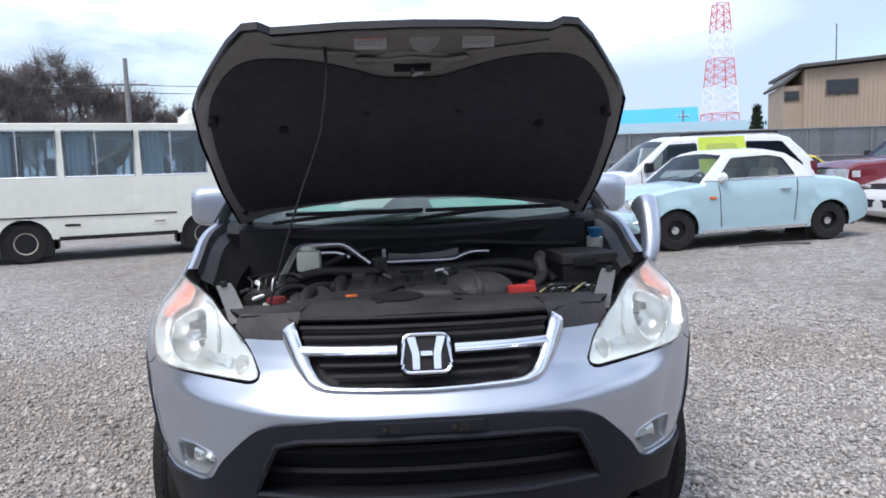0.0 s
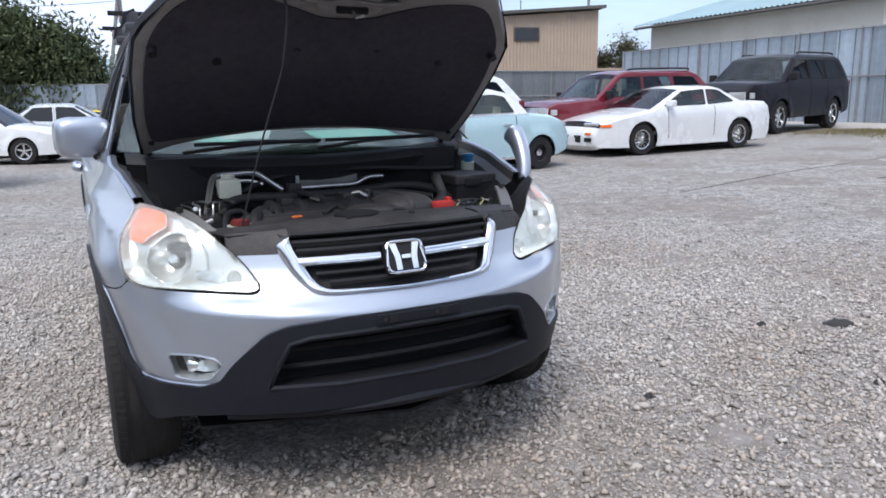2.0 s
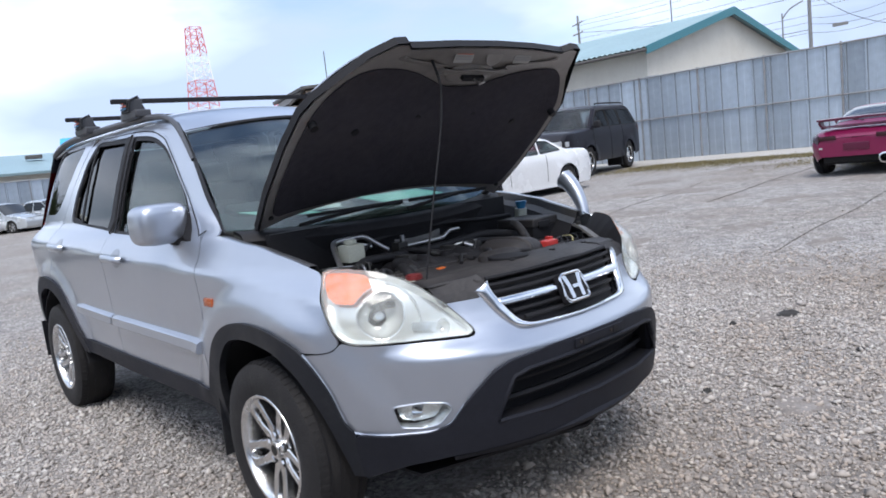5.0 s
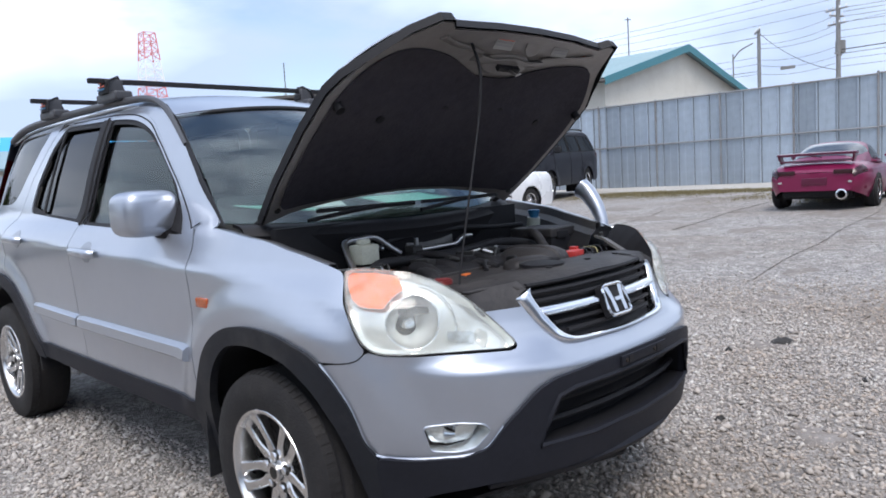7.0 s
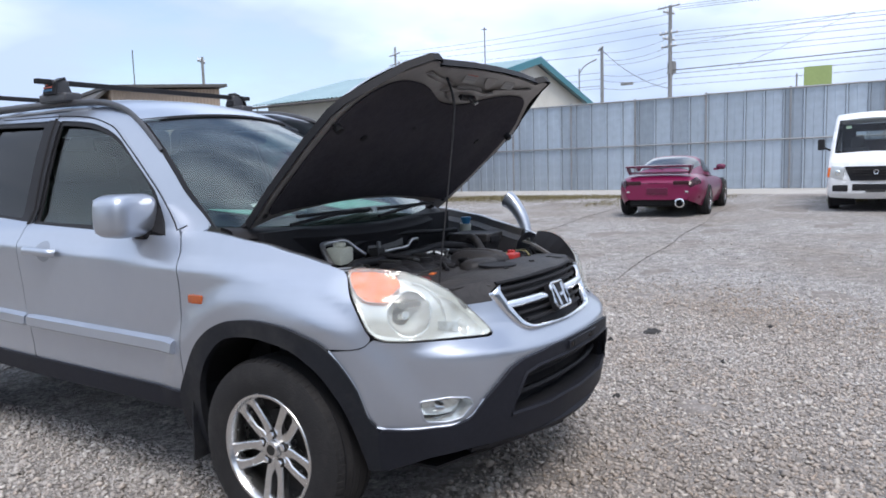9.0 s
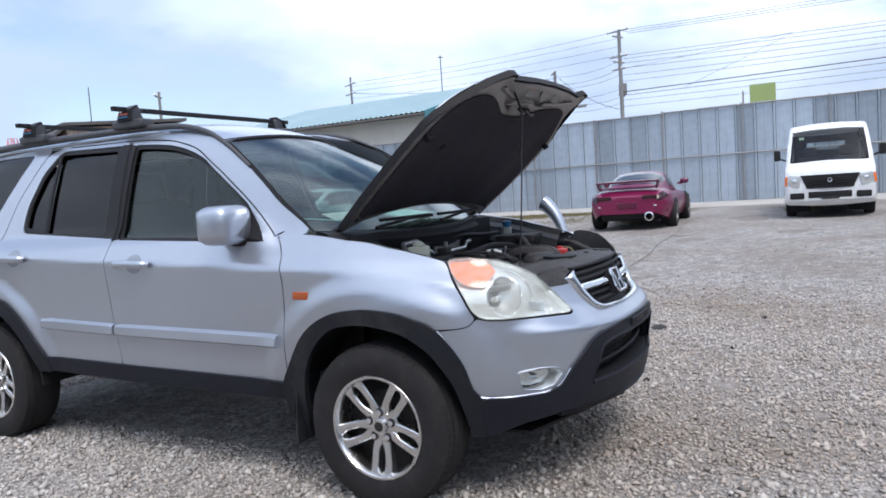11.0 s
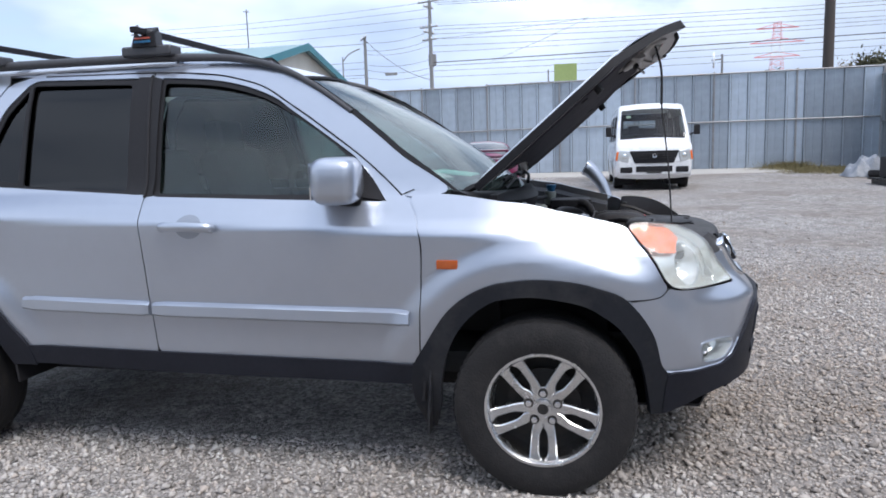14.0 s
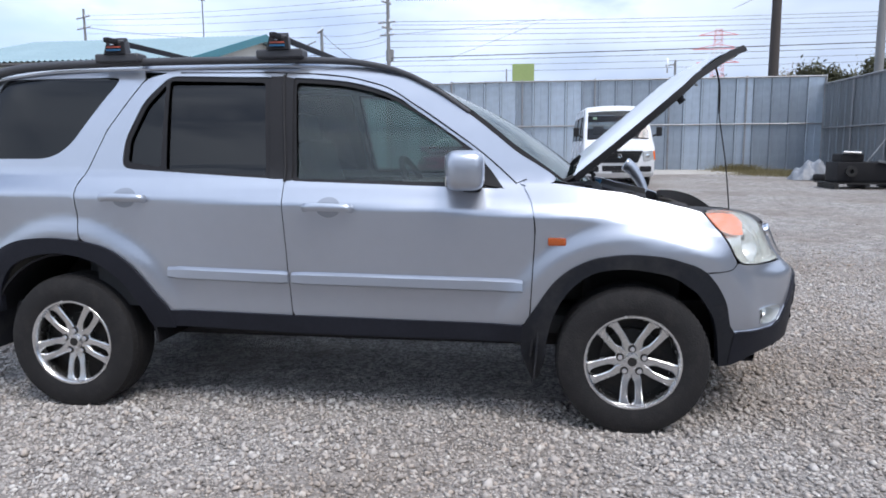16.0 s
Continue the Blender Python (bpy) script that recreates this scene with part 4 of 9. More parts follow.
    panel("window_frame", body, both(rounded(hole_r, .04), sgn), BLACK, rdoor, holes=[both(rounded(gm, .02), sgn), both(rounded(gq, .02), sgn)], lift=-.006, step=.06)
    for loop, m, owner in ((gf, GLASS, door), (gm, PRIVACY, rdoor), (gq, PRIVACY, rdoor)):
        cu, cz = sum(p[0] for p in loop) / len(loop), sum(p[1] for p in loop) / len(loop)
        wide = [(u + .012 * (1 if u > cu else -1), z + .012 * (1 if z > cz else -1)) for u, z in loop]
        g = panel("window_pane", body, both(rounded(wide, .02), sgn), m, owner, lift=-.021, thick=.004, step=.05)
        g.visible_shadow = False
    panel("window_divider", body, both([(3.497, 1.155), (3.545, 1.578), (3.562, 1.575), (3.525, 1.158)], sgn), BLACK, rdoor, lift=-.003, step=.1)
    # black cover strips on the pillar between the doors
    panel("pillar_cover", body, both([(2.874, 1.104), (2.9155, 1.572), (2.961, 1.582), (2.9025, 1.102)], sgn), BLACK, door, lift=.002, thick=.004, step=.06)
    panel("pillar_cover", body, both([(2.9075, 1.110), (2.9665, 1.582), (3.03, 1.584), (2.98, 1.112)], sgn), BLACK, rdoor, lift=.002, thick=.004, step=.06)
    gap = body(np.linspace(2.9045, 2.9655, 9) * sgn, np.linspace(1.10, 1.588, 9))
    part("pillar_seal", tube([(p[0] + (.002 if p[0] > 0 else -.002), p[1], p[2]) for p in gap], .007, 6, False), BLACK, rdoor)
    panel("pillar_foot", body, both([(1.76, .96), (1.78, 1.092), (1.86, 1.096), (1.86, .96)], sgn), SILVER, suv, lift=-.009, thick=.004, step=.05)
    # quarter panel and its glass
    hole_q = [(3.805, 1.598), (3.80, 1.57), (4.00, 1.28), (4.11, 1.205), (4.46, 1.205), (4.60, 1.48), (4.56, 1.60)]
    quarter = [(3.906, 1.10), (3.878, .83), (4.04, .82), (4.22, .79), (4.37, .71), (4.47, .58), (4.56, .56), (5.04, .62), (5.14, .9), (5.12, 1.3), (5.02, 1.6), (4.6, 1.648), (3.7, 1.64), (3.667, 1.588), (3.815, 1.342)]
    qp = panel("quarter_panel", body, both(quarter, sgn), SILVER, suv, holes=[both(rounded(hole_q, .05), sgn)], step=.03)
    g = panel("window_pane", body, both(rounded(hole_q, .05), sgn), PRIVACY, qp, lift=-.004, thick=.004, step=.08)
    g.visible_shadow = False
    panel("rear_bumper", body, both([(4.42, .47), (4.44, .6), (4.56, .63), (5.5, .64), (5.5, .38), (4.5, .38)], sgn), CLAD, suv, lift=.02, step=.08)
    tl = panel("tail_lamp", body, both([(4.66, .95), (4.92, .95), (4.9, 1.45), (4.72, 1.45)], sgn), RED_LENS, suv, lift=.012, step=.08)
    # pillar and roof edge
    roof_edge = [(1.69, 1.105), (1.90, 1.25), (2.10, 1.40), (2.26, 1.51), (2.42, 1.59), (2.62, 1.645), (2.9, 1.668), (4.6, 1.672), (4.6, 1.636), (3.7, 1.628), (3.53, 1.614), (2.962, 1.600), (2.67, 1.572), (2.45, 1.508), (2.19, 1.322), (1.865, 1.09), (1.79, 1.08)]
    panel("roof_pillar", body, both(rounded(roof_edge, .06), sgn), SILVER, suv, step=.05, lift=-.003)
    panel("screen_seal", body, both([(1.67, 1.10), (1.69, 1.105), (1.90, 1.25), (2.10, 1.40), (2.26, 1.51), (2.42, 1.59), (2.40, 1.596), (2.24, 1.521), (2.075, 1.407), (1.88, 1.262)], sgn), BLACK, suv, step=.08, lift=-.002)
    # gap between door frame and pillar, joint of pillar and wing
    for line, r in (([(1.862, 1.090), (2.023, 1.218), (2.155, 1.314), (2.30, 1.418), (2.44, 1.507), (2.56, 1.549), (2.70, 1.579), (2.96, 1.600), (3.5, 1.613)], .0034), ([(1.862, 1.091), (1.85, 1.098), (1.825, 1.110)], .0018)):
        q = smooth_path([(u * sgn, z, 0) for u, z in line], 4)
        part("frame_gap", tube([tuple(p) for p in body(np.array([p.x for p in q]), np.array([p.y for p in q]))], r, 5, False), BLACK, suv)
    # arches, sill, mouldings
    def arch_loop(out, inn):
        return [(p.x, p.y) for p in smooth_path([(u, z, 0) for u, z in out], 5)] + [(p.x, p.y) for p in smooth_path([(u, z, 0) for u, z in inn], 5)]
    arch = arch_loop([(1.80, .225), (1.832, .32), (1.842, .40), (1.832, .475), (1.792, .552), (1.709, .682), (1.60, .758), (1.45, .796), (1.30, .796), (1.18, .773), (1.075, .725), (.99, .61), (.952, .50), (.925, .462), (.905, .40), (.905, .303)], [(.968, .303), (.985, .376), (1.024, .509), (1.068, .585), (1.13, .655), (1.23, .712), (1.40, .739), (1.54, .717), (1.645, .645), (1.71, .54), (1.742, .41), (1.75, .32), (1.775, .228)])
    panel("front_arch_trim", body, both(arch, sgn), CLAD_WORN, suv, step=.03, lift=.011, thick=.03)
    arch2 = arch_loop([(3.44, .42), (3.465, .51), (3.54, .60), (3.64, .725), (3.78, .808), (4.04, .838), (4.23, .81), (4.385, .725), (4.465, .60), (4.45, .47)], [(4.36, .47), (4.325, .60), (4.225, .71), (4.04, .765), (3.83, .738), (3.70, .655), (3.615, .54), (3.56, .42)])
    panel("rear_arch_trim", body, both(arch2, sgn), CLAD, suv, step=.03, lift=.012, thick=.03)
    panel("sill_cover", body, both([(1.83, .402), (1.825, .478), (2.868, .492), (3.46, .503), (3.50, .43), (2.8, .408)], sgn), CLAD, suv, step=.05, lift=.010, thick=.03)
    for a, b, za, zb, nm in ((1.835, 2.866, .652, .667, door), (2.882, 3.455, .667, .682, rdoor)):
        us = np.linspace(a, b, 24)
        zc = np.interp(us, (a, b), (za, zb))
        rows = []
        for u, z in zip(us, zc):
            tip = min(1.0, (u - a) / .02, (b - u) / .012 if nm is door else (b - u) / .05)
            tip = max(.72, tip) ** .5
            row = []
            for dz, lift in ((.031, -.004), (.029, .012), (.019, .025), (-.018, .031), (-.028, .018), (-.031, -.004)):
                q = body(np.array([u * sgn]), np.array([z + dz * tip]))[0]
                row.append((q[0] + (1 if q[0] > 0 else -1) * lift * (tip if lift > 0 else 1), q[1], q[2]))
            rows.append(row)
        for k, i in ((0, 0), (len(rows) + 1, -1)):
            rows.insert(k, [tuple(body(np.array([us[i] * sgn]), np.array([zc[i] + dz * .85]))[0] - np.array([.004 * (1 if row[0][0] > 0 else -1), 0, 0])) for dz in (.030, .029, .024, -.018, -.026, -.029)])
        part("side_moulding", strip(rows), SILVER, nm)
    # handles
    for uc, z, owner in ((2.69, .988, door), (3.65, 1.027, rdoor)):
        x, y, _ = body(np.array([uc * sgn]), np.array([z]))[0]
        o = 1 if x > 0 else -1
        cup = panel("handle_cup", body, both([(uc + .055 * math.cos(a), z + .045 * math.sin(a)) for a in np.linspace(0, 2 * math.pi, 18)[:-1]], sgn), mat_cup_shade, owner, lift=.0015, thick=.003, step=.03)
        part("door_handle", tube([(x + o * .006, y - .105, z - .004), (x + o * .03, y - .085, z), (x + o * .034, y, z + .004), (x + o * .03, y + .085, z + .004), (x + o * .008, y + .105, z)], .016, 10, flat=1.15), SILVER, owner)
    x, y, _ = body(np.array([1.705 * sgn]), np.array([.848]))[0]
    part("side_repeater", box(.02, .078, .034, (x, y, .848), bevel=.008), DEEP_AMBER, suv)
    # door mirror
    x, y, _ = body(np.array([2.03 * sgn]), np.array([1.10]))[0]
    o = 1 if x > 0 else -1
    dm = part("door_mirror", blob(.225, .17, .172, (x + o * .070, y + .065, 1.150), (0, 0, -o * 8), e=3.9), SILVER, suv)
    part("mirror_arm", box(.13, .09, .08, (x - o * .02, y + .04, 1.10), (0, o * 12, 0), bevel=.03, seg=3), BLACK, dm)
    part("mirror_glass", box(.18, .006, .13, (x + o * .070, y + .146, 1.150), (0, 0, -o * 8), bevel=.002), CHROME, dm)
    panel("mirror_sail", body, both([(1.925, 1.07), (1.985, 1.145), (2.03, 1.185), (2.06, 1.09)], sgn), BLACK, door, lift=.002, step=.05)
    # mud flap behind the front wheel, dark wheel wells
    part("mud_flap", thicken(strip([[(o * .70, .395, .60), (o * .84, .40, .60)], [(o * .69, .405, .40), (o * .845, .41, .40)], [(o * .70, .425, .22), (o * .84, .425, .21)]]), .008), CLAD_WORN, suv)
    part("mud_flap", thicken(strip([[(o * .70, 3.02, .52), (o * .86, 3.02, .52)], [(o * .70, 3.05, .28), (o * .85, 3.05, .28)]]), .008), CLAD_WORN, suv)
    for hub in (0.0, 2.62):
        rows = []
        for k in range(15):
            a = math.pi * k / 14
            edge = .835 - (.14 * float(soft_step(-.1, -.44, .44 * math.cos(a))) if hub < 1 else 0)
            rows.append([(o * .36, hub + .43 * math.cos(a), .34 + .43 * math.sin(a)), (o * edge, hub + .44 * math.cos(a), .34 + .425 * math.sin(a))])
        part("wheel_well", thicken(join(strip(rows), box(.02, .9, .5, (o * .37, hub, .60))), .01), BLACK, suv)
    # roof rail and cross bars
    rail = [(o * .54, 3.25, 1.60), (o * .535, 3.0, 1.655), (o * .535, 2.5, 1.670), (o * .535, 1.8, 1.668), (o * .542, 1.4, 1.655), (o * .562, 1.2, 1.632), (o * .592, 1.03, 1.586), (o * .627, .88, 1.510), (o * .665, .72, 1.402)]
    part("roof_rail", tube(rail, .024, 10, flat=1.0, r_end=.009), RAILGREY, suv)
    for yb in (1.63, 2.46):
        part("rack_pad", box(.085, .23, .042, (o * .545, yb, 1.690), bevel=.016, seg=3), RAILGREY, suv)


DEEP_AMBER = mat("deep_amber_lens", (0.42, 0.085, 0.012), 0.2, 0.0, 0.15, 60.0, 0.3, 260.0, coat=0.6)
# Gutter far darker than the body silver, with brown dust mixed in.
GUTTER = mat("dark_dusty_gutter", (0.06, 0.062, 0.068), 0.5, 0.3, 0.3, 12.0, dirt=(0.10, 0.085, 0.07), dirt_amt=0.5)
RAILGREY = mat("faded_grey_rail_plastic", (0.055, 0.055, 0.06), 0.42, 0.0, 0.15, 5.0, 0.05, 300.0)
# The cup is flat; its hollow's shade is put into this darker silver.
mat_cup_shade = mat("handle_cup_shade", (0.30, 0.325, 0.37), 0.4, 0.5, 0.05, 6.0, coat=0.5)


def inset_points(loop, s, depth):
    """Points of an outline on the body skin, moved inwards by a depth."""
    U, Z = np.array([u * s for u, z in loop]), np.array([z for u, z in loop])
    P = body(U, Z)
    n0 = np.cross(body(U + .004, Z) - P, body(U, Z + .004) - P)
    n0 /= np.linalg.norm(n0, axis=1, keepdims=True)
    n0 *= np.sign(np.sum(n0 * (P - np.array([0, 1.3, .8])), axis=1, keepdims=True))
    return P - n0 * depth


def nose():
    edge = [(0, .708), (.15, .711), (.29, .720), (.336, .744), (.378, .785), (.41, .834), (.50, .833), (.562, .833), (.512, .788), (.477, .753), (.474, .738), (.484, .730), (.505, .727), (.574, .730), (.707, .737), (.82, .741), (.882, .745), (.912, .753), (.926, .756), (.95, .734), (.972, .727), (1.0, .724), (1.072, .717), (.992, .605), (.945, .478), (.91, .455), (.82, .452), (.67, .452), (.60, .474), (.555, .53), (.505, .575), (.448, .622), (.39, .643), (.23, .655), (0, .657)]
    fog = [(.782, .545), (.765, .475), (.69, .468), (.635, .478), (.59, .523), (.61, .545), (.68, .552)]
    bumper = panel("front_bumper", body, mirrored(edge), SILVER, suv, holes=[rounded(fog, .02), rounded(both(fog, -1), .02)], step=.018)
    low = [(0, .659), (.23, .657), (.39, .645), (.45, .624), (.507, .577), (.557, .532), (.602, .477), (.67, .455), (.82, .455), (.91, .458), (.924, .44), (.924, .30), (.84, .325), (.75, .352), (.6, .372), (.45, .375), (.3, .372), (0, .37)]
    mouth = [(0, .612), (.16, .610), (.33, .606), (.39, .592), (.425, .53), (.455, .458), (.25, .453), (0, .453)]
    clad = panel("bumper_cladding", body, rounded(mirrored(low), .02, 3), CLAD, suv, holes=[mirrored(mouth)], step=.03, lift=.014, thick=.03)
    # thin raised silver lip where bumper and cladding meet
    lip = [(.557, .532), (.602, .477), (.67, .456), (.82, .454), (.91, .457), (.948, .482), (.99, .605), (1.07, .722)]
    for s in (1, -1):
        q = smooth_path([(u * s, z, 0) for u, z in lip], 5)
        part("bumper_lip", tube([tuple(p) for p in body(np.array([p.x for p in q]), np.array([p.y for p in q]))], .0045, 6, False), SILVER, bumper)
    P = body(np.array([u for u, z in mirrored(mouth)]), np.array([z for u, z in mirrored(mouth)]))
    part("mouth_lip", tube([(p[0], p[1] - .012, p[2]) for p in P] + [(P[0][0], P[0][1] - .012, P[0][2])], .009, 6, False), CLAD, clad)
    part("mouth_wall", strip([[tuple(p) for p in P] + [tuple(P[0])], [(p[0] * .97, p[1] + .10, p[2]) for p in P] + [(P[0][0] * .97, P[0][1] + .10, P[0][2])]]), BLACK, clad)
    for z in (.563, .505):
        pts = body(np.linspace(-.42, .42, 17), np.full(17, z))
        part("grille_slat", tube([(p[0], p[1] + .05, p[2]) for p in pts], .014, 6, False, flat=.8), BLACK, clad)
    part("under_grille_void", thicken(strip([[(x, y, z) for x, y in ((-.505, -.688), (-.49, -.655), (-.3, -.685), (0, -.70), (.3, -.685), (.49, -.655), (.505, -.688))] for z in (.36, .64)]), .01), BLACK, clad, smooth=False)
    part("skid_edge", tube([(x, -.79 + .5 * x * x, .362) for x in np.linspace(-.55, .55, 15)], .018, 6, False), CLAD, clad)
    part("undertray", thicken(strip([[(-.62, -.55, .30), (0, -.74, .30), (.62, -.55, .30)], [(-.62, .25, .28), (0, .25, .28), (.62, .25, .28)]]), .01), BLACK, suv)
    plate = part("plate_bracket", box(.27, .008, .030, (0, -.826, .640), (4, 0, 0), bevel=.003), CLAD, clad)
    for x in (-.085, .085):
        part("bracket_hole", box(.026, .008, .022, (x, -.829, .640)), BLACK, plate, smooth=False)
        part("bolt", cyl(.006, .008, (x - .026, -.830, .640), (90, 0, 0), seg=10), mat("rusty_bolt", (.05, .04, .035), .6, .6, .3, 40) if x < 0 else bpy.data.materials["rusty_bolt"], plate)
    for s in (1, -1):
        slot = rounded(both(fog, s), .014)
        lamp = panel("fog_lamp", body, slot, CLEARLENS, bumper, lift=-.006, thick=.004, step=.03)
        panel("fog_back", body, slot, REFLECTOR, lamp, lift=-.06, thick=.004, step=.03)
        bowl = [(.765, .53), (.75, .482), (.70, .478), (.645, .487), (.632, .522), (.66, .536)]
        panel("fog_reflector", body, rounded(both(bowl, s), .016), REFLECTOR, lamp, lift=-.045, thick=.004, step=.02)
        c = body(np.array([.70 * s]), np.array([.508]))[0]
        part("fog_bulb_cup", cyl(.026, .03, (c[0] * .97, c[1] + .03, c[2]), (90, 0, s * 40), r2=.014, seg=16), CHROME, lamp)
        P = body(np.array([u for u, z in slot]), np.array([z for u, z in slot]))
        part("fog_wall", strip([[tuple(p) for p in P] + [tuple(P[0])], [(p[0] * .97, p[1] + .06, p[2]) for p in P] + [(P[0][0] * .97, P[0][1] + .06, P[0][2])]]), BOWL, lamp)
        part("fog_bezel", tube([tuple(p) for p in P] + [tuple(P[0])], .0028, 6, False), SILVER, lamp)
    # headlamps
    for s in (1, -1):
        hl = [(1.040, .958), (1.036, .967), (1.015, .972), (.975, .973), (.908, .969), (.81, .956), (.73, .931), (.652, .892), (.578, .842), (.518, .79), (.483, .752), (.482, .739), (.505, .733), (.574, .736), (.707, .743), (.82, .747), (.88, .751), (.915, .762), (.94, .786), (.970, .846), (1.008, .908)]
        hl = rounded(hl, .012, 3)
        lens = panel("headlamp", body, both(hl, s), LENS, suv, lift=.008, thick=.004, step=.022)
        lens.visible_shadow = False
        # bright inner mask with two round openings
        small = [(u + (.80 - u) * .03, z + (.83 - z) * .04) for u, z in hl]
        rings = [(.792, .836, .084, .084, .07), (.572, .774, .024, .024, .03)]
        holes = [[(uc + ru * math.cos(2 * math.pi * k / 40), zc + rz * math.sin(2 * math.pi * k / 40)) for k in range(40)] for uc, zc, ru, rz, d in rings]
        panel("lamp_mask", body, both(small, s), LAMPBODY, lens, holes=[both(q, s) for q in holes], lift=-.030, thick=.003, step=.018)
        P = body(np.array([u * s for u, z in hl]), np.array([z for u, z in hl]))
        Q = inset_points(small, s, .031)
        part("lamp_wall", strip([[tuple(p) for p in P] + [tuple(P[0])], [tuple(q) for q in Q] + [tuple(Q[0])]]), LAMPBODY, lens)
        rim = [(u + (.80 - u) * -.004, z + (.83 - z) * -.004) for u, z in hl]
        R = body(np.array([u * s for u, z in rim]), np.array([z for u, z in rim]))
        part("lamp_seal", tube([tuple(p) for p in R] + [tuple(R[0])], .0024, 6, False), BLACK, lens)
        # amber corner, cut round by the main bowl
        amber = [(1.034, .956), (1.026, .967), (.94, .967), (.868, .958), (.850, .952), (.824, .922), (.848, .912), (.868, .896), (.878, .876), (.945, .882), (.988, .903), (1.018, .932)]
        turn = panel("turn_signal", body, both(rounded(amber, .01), s), AMBER, lens, lift=-.010, thick=.006, step=.02)
        T = inset_points(rounded(amber, .01), s, .012)
        part("signal_rim", tube([tuple(q) for q in T] + [tuple(T[0])], .0016, 6, False), CHROME, turn)
        # fluted bowls lofted back from the openings, each with its bulb
        for q, (uc, zc, ru, rz, d) in zip(holes, rings):
            P = inset_points(q, s, .033)
            mid = P.mean(axis=0)
            n0 = np.cross(P[10] - mid, P[0] - mid)
            n0 /= np.linalg.norm(n0)
            if n0[1] > 0:
                n0 = -n0
            n0 = n0 + np.array([0, -.5, 0])
            n0 /= np.linalg.norm(n0)
            rows = []
            for f, h in ((1.0, 0), (.985, .10), (.93, .30), (.82, .55), (.64, .78), (.42, .93), (.2, .99), (.02, 1.0)):
                flute = np.array([1 + (.02 if k % 2 and .3 < f < .97 else 0) for k in range(len(P))])[:, None]
                row = mid + (P - mid) * f * flute - n0 * d * h
                rows.append([tuple(p) for p in row] + [tuple(row[0])])
            bowl = part("reflector_bowl", strip(rows), BOWL, lens)
            part("bowl_ring", tube([tuple(p) for p in P] + [tuple(P[0])], .0035 if ru > .05 else .002, 6, False), REFLECTOR, bowl)
            at = Matrix.Translation(Vector(mid - n0 * d * .97)) @ Vector(n0).to_track_quat("Z", "Y").to_matrix().to_4x4()
            part("bulb", cyl(rz * .13, d * .5, (0, 0, d * .25), seg=16, bevel=.004), BULB, bowl, m=at)
            part("bulb_shield", cyl(rz * .17, d * .16, (0, 0, d * .56), seg=16, bevel=.003), REFLECTOR, bowl, m=at)
        # dark case behind, curved crease inside the main opening
        C = [inset_points([(u + (.80 - u) * f, z + (.83 - z) * f) for u, z in hl], s, d) for f, d in ((-.006, .001), (.02, .04), (.10, .11))]
        part("lamp_case", strip([[tuple(p) for p in row] + [tuple(row[0])] for row in C]), BLACK, lens)
        panel("case_back", body, [((u + (.80 - u) * .10) * s, z + (.83 - z) * .10) for u, z in hl], BLACK, lens, lift=-.105, thick=.004, step=.05)
        arc = [(.79 + .135 * math.cos(a), .80 + .135 * math.sin(a)) for a in np.radians(np.linspace(95, 190, 14))]
        A = inset_points(arc, s, .026)
        part("mask_crease", tube([tuple(p) for p in A], .0045, 8, False), REFLECTOR, lens)
        # ribbed bright bar between the bowls
        bar = [(.69, .80), (.69, .772), (.605, .758), (.60, .79)]
        panel("lamp_rib", body, rounded(both(bar, s), .006), REFLECTOR, lens, lift=-.022, thick=.006, step=.012)
    # seams between wings and bumper
    for s in (1, -1):
        us = np.linspace(.922, 1.08, 15)
        zs = np.interp(us, (.922, .928, .95, .972, 1.0, 1.08), (.757, .7565, .736, .729, .7265, .7245))
        part("panel_seam", tube([tuple(p) for p in body(us * s, zs)], .0016, 5, False), BLACK, bumper)
    # radiator grille
    back = [(0, .72), (.15, .722), (.27, .735), (.305, .757), (.34, .80), (.368, .85), (.378, .885), (0, .90)]
    grille = panel("radiator_grille", body, mirrored(back), BLACK, suv, lift=-.03, thick=.01, step=.05)
    for z, w, m in ((.745, .25, BLACK), (.770, .29, BLACK), (.838, .35, BLACK), (.862, .362, BLACK), (.885, .366, BLACK)):
        pts = body(np.linspace(-w, w, 15), np.full(15, z))
        part("grille_slat", tube([(p[0], p[1] + .012, p[2]) for p in pts], .0075, 6, False), m, grille)
    for s in (1, -1):
        pts = body(np.linspace(.078 * s, .348 * s, 9), np.linspace(.806, .808, 9))
        part("chrome_bar", tube([(p[0], p[1] + .006, p[2]) for p in pts], .021, 10, False, flat=.85), CHROME, grille)
    # bright surround: straight sides that kink into a thin lower bar
    outer = smooth_path([(.392, .877, 0), (.424, .858, 0), (.414, .832, 0), (.378, .785, 0), (.336, .744, 0), (.298, .722, 0), (.24, .714, 0), (.12, .711, 0), (0, .709, 0)], 4)
    innr = smooth_path([(.376, .879, 0), (.372, .862, 0), (.360, .838, 0), (.329, .795, 0), (.299, .756, 0), (.274, .738, 0), (.235, .729, 0), (.12, .725, 0), (0, .722, 0)], 4)
    outer = outer + [Vector((-p.x, p.y, 0)) for p in reversed(outer[:-1])]
    innr = innr + [Vector((-p.x, p.y, 0)) for p in reversed(innr[:-1])]
    rows = []
    for f, lift in ((-.02, -.012), (.0, .004), (.12, .010), (.35, .014), (.65, .014), (.88, .010), (1.0, .004), (1.02, -.02)):
        q = [p.lerp(k, f) for p, k in zip(outer, innr)]
        S = body(np.array([p.x for p in q]), np.array([p.y for p in q]))
        S[:, 1] -= lift
